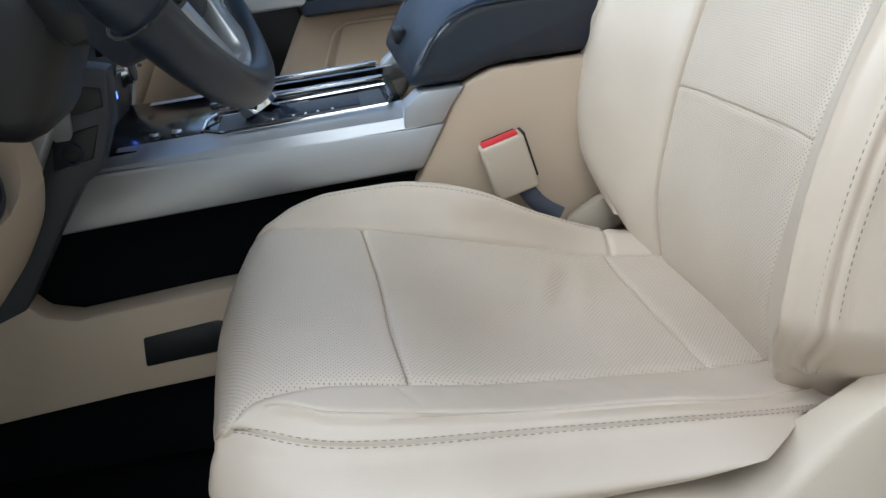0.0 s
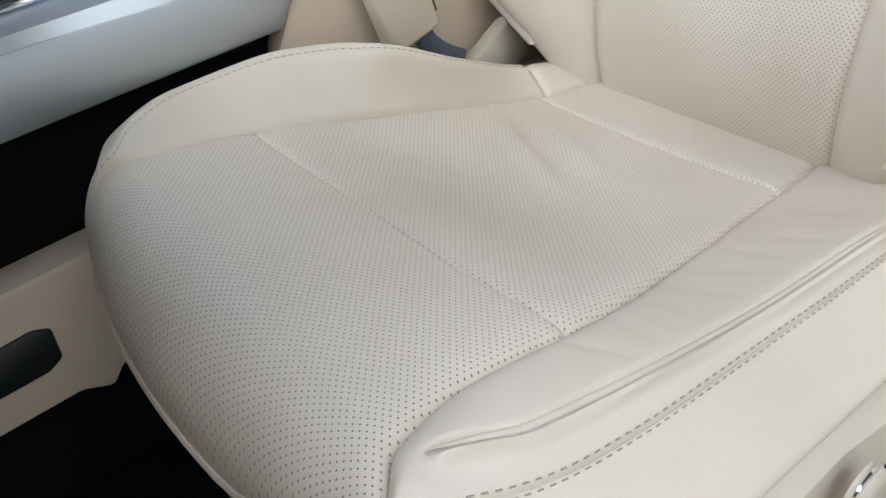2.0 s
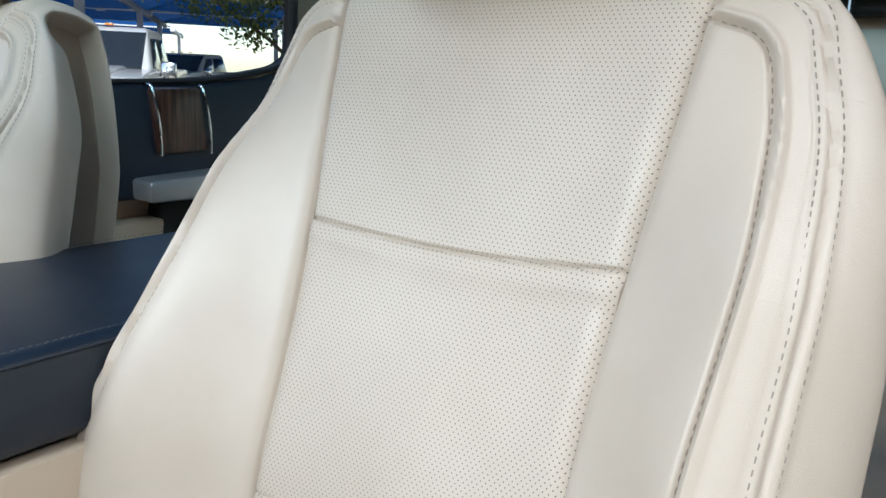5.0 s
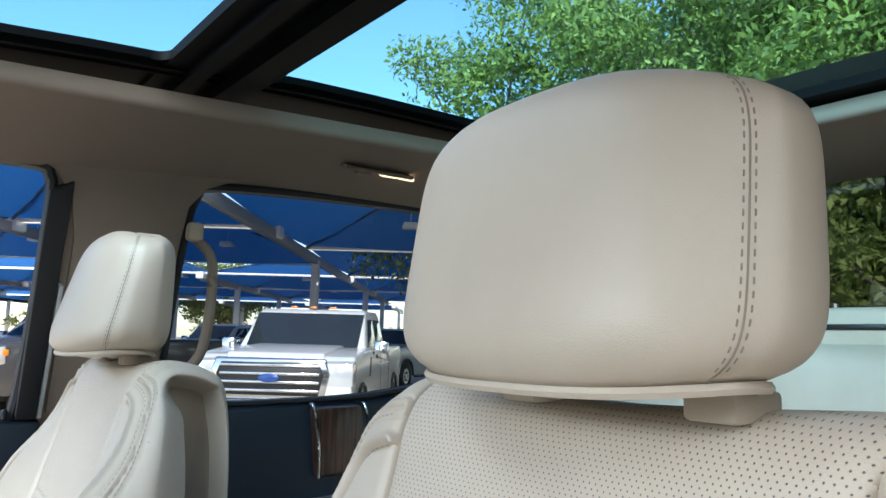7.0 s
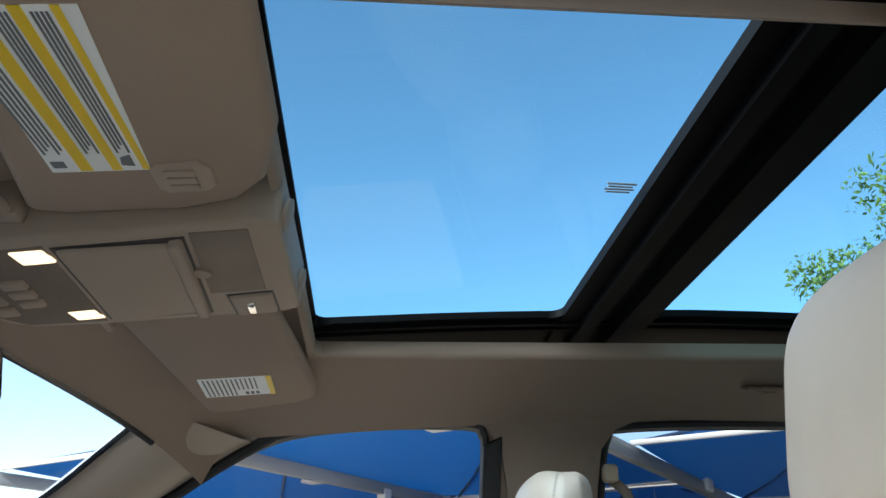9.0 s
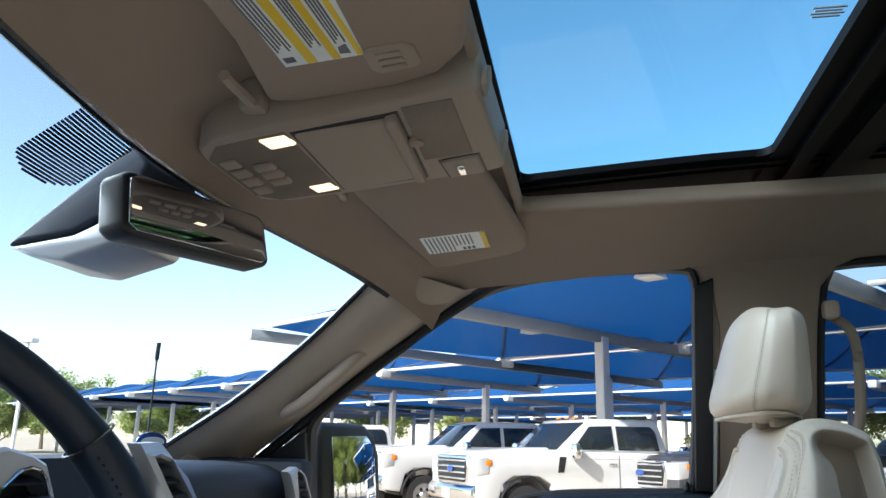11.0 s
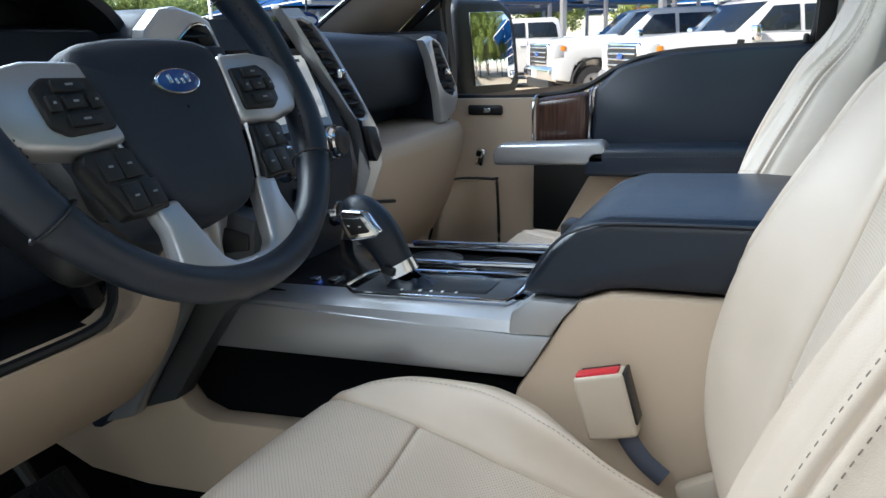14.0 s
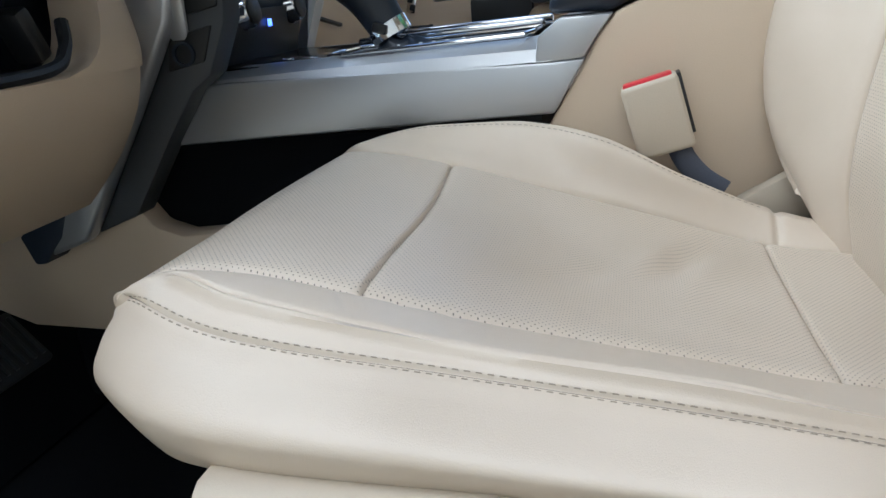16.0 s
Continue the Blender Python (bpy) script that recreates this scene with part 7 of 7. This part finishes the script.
M_LENS = mat("clear_lamp_lens", (0.70, 0.72, 0.74), 0.15, metal=0.4, var=0.1)
M_DARKCAR = mat("charcoal_car_paint", (0.05, 0.052, 0.058), 0.3, var=0.05, coat=0.6)


def pickup(paint, label, m, name="pickup_truck", grille=M_CHROME):
    """A crew cab pickup; built facing -x with its front axle at x = 0, then set at the pose m."""
    t = thing(name, label, "pickup truck", "parked pickup trucks")
    W = 1.0
    low = [(-0.95, 0.55), (-0.95, 0.98), (-0.90, 1.22), (-0.70, 1.34), (0.0, 1.40), (0.72, 1.44), (0.80, 1.42), (3.05, 1.40), (3.05, 1.46), (4.95, 1.46), (5.0, 1.40), (5.0, 0.55), (4.55, 0.50), (4.45, 0.85), (4.2, 0.98), (3.75, 0.98), (3.5, 0.85), (3.4, 0.45),
           (0.60, 0.45), (0.50, 0.85), (0.25, 0.98), (-0.25, 0.98), (-0.45, 0.85), (-0.55, 0.50)]
    body = part("body", prism(low, "y", -W, W, 0.05, 3), paint, t)
    cab = prism([(0.68, 1.40), (1.28, 1.93), (1.45, 2.0), (2.75, 2.02), (2.93, 1.96), (3.05, 1.40)], "y", -0.92, 0.92, 0.05, 3)
    mapped(cab, lambda v: Vector((v.x, v.y * (1 - 0.22 * max(0, v.z - 1.4)), v.z)))
    part("cab", cab, paint, t)
    for s in (-1, 1):
        for q in ([(0.98, 1.45), (1.38, 1.86), (1.86, 1.88), (1.86, 1.45)], [(1.95, 1.45), (1.95, 1.88), (2.72, 1.89), (2.82, 1.80), (2.86, 1.45)]):
            g = prism(q, "y", s * 0.915, s * 0.935, 0.004)
            mapped(g, lambda v: Vector((v.x, v.y - s * 0.21 * (v.z - 1.4), v.z)))
            part("side_window", g, M_CARGLASS, t)
        part("door_mirror", rbox((0.92, s * 1.12, 1.42), (0.14, 0.20, 0.26), 0.04), M_CHROME if grille is M_CHROME else M_BLACK, t)
        part("mirror_arm", rbox((0.96, s * 0.99, 1.38), (0.06, 0.16, 0.05), 0.01), M_BLACK, t)
        part("headlight", prism([(-0.955, 0.98), (-0.955, 1.26), (-0.72, 1.30), (-0.70, 1.02)], "y", s * 0.66, s * 1.012, 0.02), M_LENS, t, "clear headlight")
        part("marker_lamp", rbox((-0.72, s * 0.985, 1.20), (0.12, 0.06, 0.10), 0.01), M_AMBER, t, "amber marker lamp")
        part("wing_vent", prism([(0.62, 1.05), (0.66, 1.32), (0.80, 1.32), (0.74, 1.05)], "y", s * 0.985, s * 1.008, 0.006), M_BLACK, t)
        part("door_joint", rbox((1.90, s * 1.001, 0.95), (0.012, 0.006, 0.80), 0), M_BLACK, t)
        part("door_joint", rbox((3.02, s * 1.001, 1.0), (0.02, 0.006, 0.84), 0), M_BLACK, t)
        part("door_handle", rbox((1.75, s * 1.008, 1.20), (0.16, 0.03, 0.04), 0.01), M_CHROME, t)
        part("door_handle", rbox((2.80, s * 1.008, 1.20), (0.16, 0.03, 0.04), 0.01), M_CHROME, t)
        part("wheel_arch", tube([(3.98 + 0.52 * math.cos(a), s * 1.0, 0.42 + 0.56 * math.sin(a)) for a in np.linspace(0.05, math.pi - 0.05, 20)], 0.025, sides=6), M_BLACK, t)
        part("step_bar", rbox((1.95, s * 1.0, 0.40), (2.5, 0.12, 0.06), 0.02), M_BLACK, t)
        part("body_crease", rbox((2.0, s * 0.998, 1.30), (2.6, 0.014, 0.02), 0.006), paint, t)
        part("wheel_arch", tube([(0.52 * math.cos(a), s * 1.0, 0.42 + 0.56 * math.sin(a)) for a in np.linspace(0.05, math.pi - 0.05, 20)], 0.025, sides=6), M_BLACK, t)
        for x in (0.0, 3.98):
            wh = part("wheel", lathe([(0.20, -0.13), (0.40, -0.13), (0.42, -0.08), (0.42, 0.08), (0.40, 0.13), (0.26, 0.13), (0.25, 0.09)], (x, s * 0.86, 0.42), (0, s, 0), 28), M_TYRE, t)
            part("rim", lathe([(0.255, 0.05), (0.255, 0.11), (0.19, 0.12), (0.10, 0.09), (0.07, 0.13), (0.02, 0.14)], (x, s * 0.86, 0.42), (0, s, 0), 24), M_ALLOY, wh)
            for k in range(6):
                a = k * math.pi / 3
                part("rim_hole", lathe([(0.04, 0.10), (0.036, 0.122)], (x + 0.145 * math.cos(a), s * 0.86, 0.42 + 0.145 * math.sin(a)), (0, s, 0), 10), M_BLACK, wh)
    ws = prism([(0.74, 1.44), (1.30, 1.925), (1.27, 1.935), (0.70, 1.45)], "y", -0.80, 0.80, 0.004)
    part("windscreen", ws, M_CARGLASS, t)
    part("grille_surround", prism([(-0.68, 1.31), (0.68, 1.31), (0.74, 1.12), (0.67, 0.82), (-0.67, 0.82), (-0.74, 1.12)], "x", -0.972, -0.90, 0.03, 3), grille, t, "bright grille surround")
    part("bonnet_bulge", prism([(-0.90, 1.20), (-0.72, 1.375), (0.0, 1.445), (0.66, 1.475), (0.70, 1.40), (0.0, 1.30)], "y", -0.62, 0.62, 0.04, 3), paint, t)
    part("grille", prism([(-0.60, 1.26), (0.60, 1.26), (0.66, 1.12), (0.60, 0.86), (-0.60, 0.86), (-0.66, 1.12)], "x", -0.985, -0.93, 0.02), M_BLACK, t)
    for k in range(4):
        part("grille_bar", rbox((-0.99, 0, 0.92 + 0.10 * k), (0.03, 1.22, 0.035), 0.01), grille, t, "bright grille bar")
    part("grille_badge", prism([(0.13 * math.cos(a), 1.07 + 0.055 * math.sin(a)) for a in np.linspace(0, 2 * math.pi, 21)[:-1]], "x", -1.02, -1.0, 0.004), M_BADGE, t, "blue oval badge")
    part("front_bumper", prism([(-0.98, 0.52), (-1.04, 0.58), (-1.04, 0.76), (-0.96, 0.84), (-0.85, 0.84), (-0.85, 0.5)], "y", -0.98, 0.98, 0.03), grille, t, "bright front bumper")
    part("air_dam", rbox((-0.92, 0, 0.45), (0.16, 1.7, 0.20), 0.02), M_BLACK, t)
    part("plate", rbox((-1.045, 0.1, 0.66), (0.008, 0.31, 0.16), 0.004), M_WLINE, t)
    part("roof_lamps", merged(*[rbox((1.42, y, 2.03), (0.08, 0.10, 0.03), 0.01) for y in (-0.3, 0, 0.3)]), M_AMBER, t)
    part("underbody", rbox((2.0, 0, 0.50), (5.0, 1.5, 0.18), 0.02), M_BLACK, t)
    t.matrix_world = m
    return t


def heading(x, y, fx, fy):
    """A pose with -x turned to (fx, fy)."""
    return Matrix.Translation((x, y, 0)) @ Matrix.Rotation(math.atan2(-fy, -fx), 4, 'Z')


HX, HY = -0.84, -0.54
white = pickup(M_WHITE, "white crew cab pickup with a chrome grille under the blue canopy", heading(-1.74, 13.76, HX, HY))
copy_thing(white, heading(-4.15, 16.8, HX, HY))
silver = pickup(M_DARKCAR, "charcoal pickup with a chrome grille under the blue canopy", heading(1.6, 14.6, HX, HY))
copy_thing(white, heading(4.35, 8.9, -0.62, -0.78))
far = [(-9.0, 21.5), (-12.8, 25.0), (3.5, 29.0), (8.5, 25.5), (-1.5, 32.5), (-6.5, 36.0), (13.5, 21.5)]
for k, (x, y) in enumerate(far):
    if k % 3 == 1:
        copy_thing(silver, heading(x, y, HX, HY))
    else:
        copy_thing(white, heading(x, y, HX, HY))

AX, AY = 0.60, 0.80
CA, CB, CZ, CP = 8.6, 6.2, 4.2, 5.3


def canopy(label):
    """A hipped cloth shade on steel posts; local x runs along its beam, y across the row."""
    c = thing("shade_canopy", label, "shade canopy", "blue shade canopies")
    n = 12
    rows = []
    for i in range(n + 1):
        u = i / n
        row = []
        for j in range(n + 1):
            v = j / n
            e = min(u, 1 - u) * CA
            f = min(v, 1 - v) * CB
            h = min(e, f) / (CB / 2)
            row.append((u * CA, v * CB, CZ + (CP - CZ) * h ** 1.15 - 0.10 * math.sin(math.pi * u) * (h < 0.02) - 0.10 * math.sin(math.pi * v) * (h < 0.02)))
        rows.append(row)
    part("cloth", loft(rows), M_FABRIC, c, "stretched blue shade cloth", 12)
    for y in (0.0, CB):
        part("beam", rbox((CA / 2, y, CZ - 0.24), (CA + 0.5, 0.16, 0.26), 0.02), M_GREYST, c, "grey steel beam")
    for x in (0.0, CA):
        part("edge_tube", tube([(x, 0, CZ - 0.05), (x, CB, CZ - 0.05)], 0.05, sides=8), M_STEEL, c)
    for p, q in (((0, 0), (CB / 2, CB / 2)), ((0, CB), (CB / 2, CB / 2)), ((CA, 0), (CA - CB / 2, CB / 2)), ((CA, CB), (CA - CB / 2, CB / 2))):
        part("hip_tube", tube([(p[0], p[1], CZ - 0.06), (q[0], q[1], CP - 0.10)], 0.04, sides=8), M_RIB, c)
    part("post", rbox((CA * 0.62, 0, (CZ - 0.24) / 2), (0.24, 0.24, CZ - 0.24), 0.02), M_STEEL, c, "white steel post")
    part("bracket", rbox((-0.15, 0, CZ - 0.16), (0.5, 0.34, 0.30), 0.06), M_STEEL, c)
    for x in (CA * 0.3, CA * 0.75):
        lp = part("lamp_housing", prism([(-0.22, 0), (-0.16, 0.14), (0.16, 0.14), (0.22, 0)], "x", x - 0.22, x + 0.22, 0.01), M_STEEL, c, "white hanging lamp")
        for v in lp.data.vertices:
            v.co.y += CB * 0.5
            v.co.z += CZ + 0.25
        part("lamp_stem", tube([(x, CB * 0.5, CZ + 0.38), (x, CB * 0.5, CP - 0.1)], 0.012, sides=6), M_STEEL, c)
    return c


rot_c = Matrix.Rotation(math.atan2(AY, AX), 4, 'Z')
first = None
for a0, ks in ((0.0, (0, -1, -2)), (8.9, range(-5, 12)), (22.5, range(-5, 12)), (31.4, range(-3, 9)), (46.0, range(-1, 10))):
    for k in ks:
        a = a0 + (4.0 if k == -2 and a0 < 10 else 0.0)
        x = -3.0 + AX * a - AY * CB * k
        y = 12.9 + AY * a + AX * CB * k
        if x > 11 and y < 9:
            continue
        mm = Matrix.Translation((x, y, 0)) @ rot_c
        if first is None:
            first = canopy("blue hipped shade canopy on white and grey steel")
            first.matrix_world = mm
        else:
            c = copy_thing(first, mm)
            if a0 == 0.0 and k in (-2, -1, 0):
                for o in [o for o in c.children if o.name.startswith(("post", "bracket"))]:
                    bpy.data.objects.remove(o)

# ---- trees ----


def leaf_mat(name, a, b):
    m, nt, p = nodes_of(name)
    g = nt.nodes.new("ShaderNodeNewGeometry")
    r = nt.nodes.new("ShaderNodeValToRGB")
    r.color_ramp.elements[0].color, r.color_ramp.elements[1].color = (*a, 1), (*b, 1)
    nt.links.new(g.outputs["Random Per Island"], r.inputs[0])
    nt.links.new(r.outputs[0], p.inputs["Base Color"])
    p.inputs["Roughness"].default_value = 0.6
    p.inputs["Transmission Weight"].default_value = 0.0
    tr = nt.nodes.new("ShaderNodeBsdfTranslucent")
    nt.links.new(r.outputs[0], tr.inputs[0])
    mx = nt.nodes.new("ShaderNodeMixShader")
    mx.inputs[0].default_value = 0.35
    out = nt.nodes["Material Output"]
    nt.links.new(p.outputs[0], mx.inputs[1])
    nt.links.new(tr.outputs[0], mx.inputs[2])
    nt.links.new(mx.outputs[0], out.inputs[0])
    return m


M_LEAF = leaf_mat("green_leaves", (0.09, 0.14, 0.03), (0.32, 0.38, 0.085))
# leaves of the far trees, with sunlit haze painted in as paler greens
M_LEAF_HAZE = leaf_mat("hazed_green_leaves", (0.15, 0.20, 0.055), (0.44, 0.50, 0.15))
M_BARK = mat("grey_bark", (0.16, 0.12, 0.09), 0.9, var=0.3, stain=6, grain=60, bump=1.0)


def tree(seed, height, spread, leaves, size, label, foliage):
    rnd = random.Random(seed)
    t = thing("tree", label, "tree", "lot trees")
    trunk = [(0, 0, 0), (0.06, 0.02, height * 0.18), (-0.04, 0.08, height * 0.36), (0.05, 0.0, height * 0.62)]
    part("trunk", tube(crv(trunk, 16), [0.20 - 0.15 * i / 16 for i in range(17)], sides=8), M_BARK, t)
    tips = []
    for k in range(15):
        a, z0 = rnd.uniform(0, 2 * math.pi), height * rnd.uniform(0.08, 0.55)
        l = spread * rnd.uniform(0.5, 1.0)
        p1 = (l * 0.5 * math.cos(a), l * 0.5 * math.sin(a), z0 + height * 0.14)
        p2 = (l * math.cos(a + 0.3), l * math.sin(a + 0.3), z0 + height * rnd.uniform(0.16, 0.36))
        P = crv([(0, 0, z0), p1, p2], 8)
        part("limb", tube(P, [0.07 - 0.007 * i for i in range(9)], sides=5), M_BARK, t)
        tips += [P[4], P[6], P[8]]
    tips += [np.array((rnd.gauss(0, spread * 0.35), rnd.gauss(0, spread * 0.35), height * rnd.uniform(0.30, 0.98))) for _ in range(34)]
    clumps = [(np.array(p), rnd.uniform(0.10, 0.22) * spread + 0.25) for p in tips]
    V, F = [], []
    for i in range(leaves):
        c, r = clumps[i % len(clumps)]
        d = np.array([rnd.gauss(0, 1) for _ in range(3)])
        d /= np.linalg.norm(d)
        p = c + d * r * rnd.random() ** 0.4 * np.array((1, 1, 0.75))
        u = np.array([rnd.gauss(0, 1) for _ in range(3)])
        u /= np.linalg.norm(u)
        w = np.cross(u, d)
        w /= np.linalg.norm(w) + 1e-6
        s = size * rnd.uniform(0.6, 1.3)
        o = len(V)
        V += [p - u * s, p + w * s * 0.45, p + u * s, p - w * s * 0.45]
        F.append((o, o + 1, o + 2, o + 3))
    part("crown", (V, F), foliage, t, "", None)
    return t


big = tree(3, 10.5, 4.2, 34000, 0.085, "broad green tree beyond the lot", M_LEAF)
big.matrix_world = Matrix.Translation((14.6, 15.5, 0)) @ Matrix.Scale(1.12, 4)
small = tree(8, 7.0, 3.9, 14000, 0.13, "green tree at the edge of the lot", M_LEAF_HAZE)
small.matrix_world = Matrix.Translation((-44, 34, 0))
for x, y, s, r in ((13.0, -3.5, 0.95, 0), (10.5, 3.0, 0.72, 0.8), (12.8, 4.6, 0.8, 5.2), (14.0, 1.2, 1.0, 1), (11.5, 6.4, 0.85, 2.4), (17, 9.5, 1.1, 4), (21, -1, 1.2, 3), (20.5, 17, 1.1, 1.9)):
    c = copy_thing(big, Matrix.Translation((x, y, 0)) @ Matrix.Rotation(r, 4, 'Z') @ Matrix.Scale(s, 4))
for x, y, s, r in ((-47, 30, 1.0, 1.6), (-50, 40, 1.1, 2.6), (-44, 45, 1.0, 3.6), (-53, 60, 1.1, 0.6), (-45, 62, 1.0, 1.1), (-38, 66, 1.0, 4.1), (-30, 70, 1.0, 2.1), (-52, 44, 1.2, 1), (-58, 52, 1.3, 2), (-50, 36, 1.1, 5), (-62, 80, 1.2, 3), (-48, 78, 1.0, 4), (-40, 80, 1.25, 0.5), (-34, 82, 1.1, 2.2), (-56, 66, 0.9, 5.1), (12, 70, 1.1, 1.2), (2, 74, 1.2, 2), (-12, 78, 1.1, 4.4), (-22, 80, 1.2, 3.3), (22, 60, 1.2, 0.4)):
    copy_thing(small, Matrix.Translation((x, y, 0)) @ Matrix.Rotation(r, 4, 'Z') @ Matrix.Scale(s, 4))
# own bonnet and wing
bn = solid("bonnet", prism([(-1.16, 1.38), (-1.5, 1.37), (-2.2, 1.30), (-2.45, 1.15), (-2.45, 0.6), (-1.16, 0.6)], "y", -0.90, 0.95, 0.06, 3), M_WHITE, "white painted bonnet ahead of the windscreen", "bonnet", kind="structure")
for k, (x, y, h) in enumerate(((-40.0, 34.0, 7.0), (-30.0, 36.0, 6.5))):
    lp = thing("lot_lamp_post", "white lot lamp post with a box head", "lamp post", "lot lamp posts", at=(x, y, 0))
    part("post", tube([(x, y, 0), (x, y, h)], 0.10, sides=8), M_STEEL, lp)
    part("lamp_head", rbox((x, y, h), (0.9, 0.6, 0.25), 0.05), M_STEEL, lp)
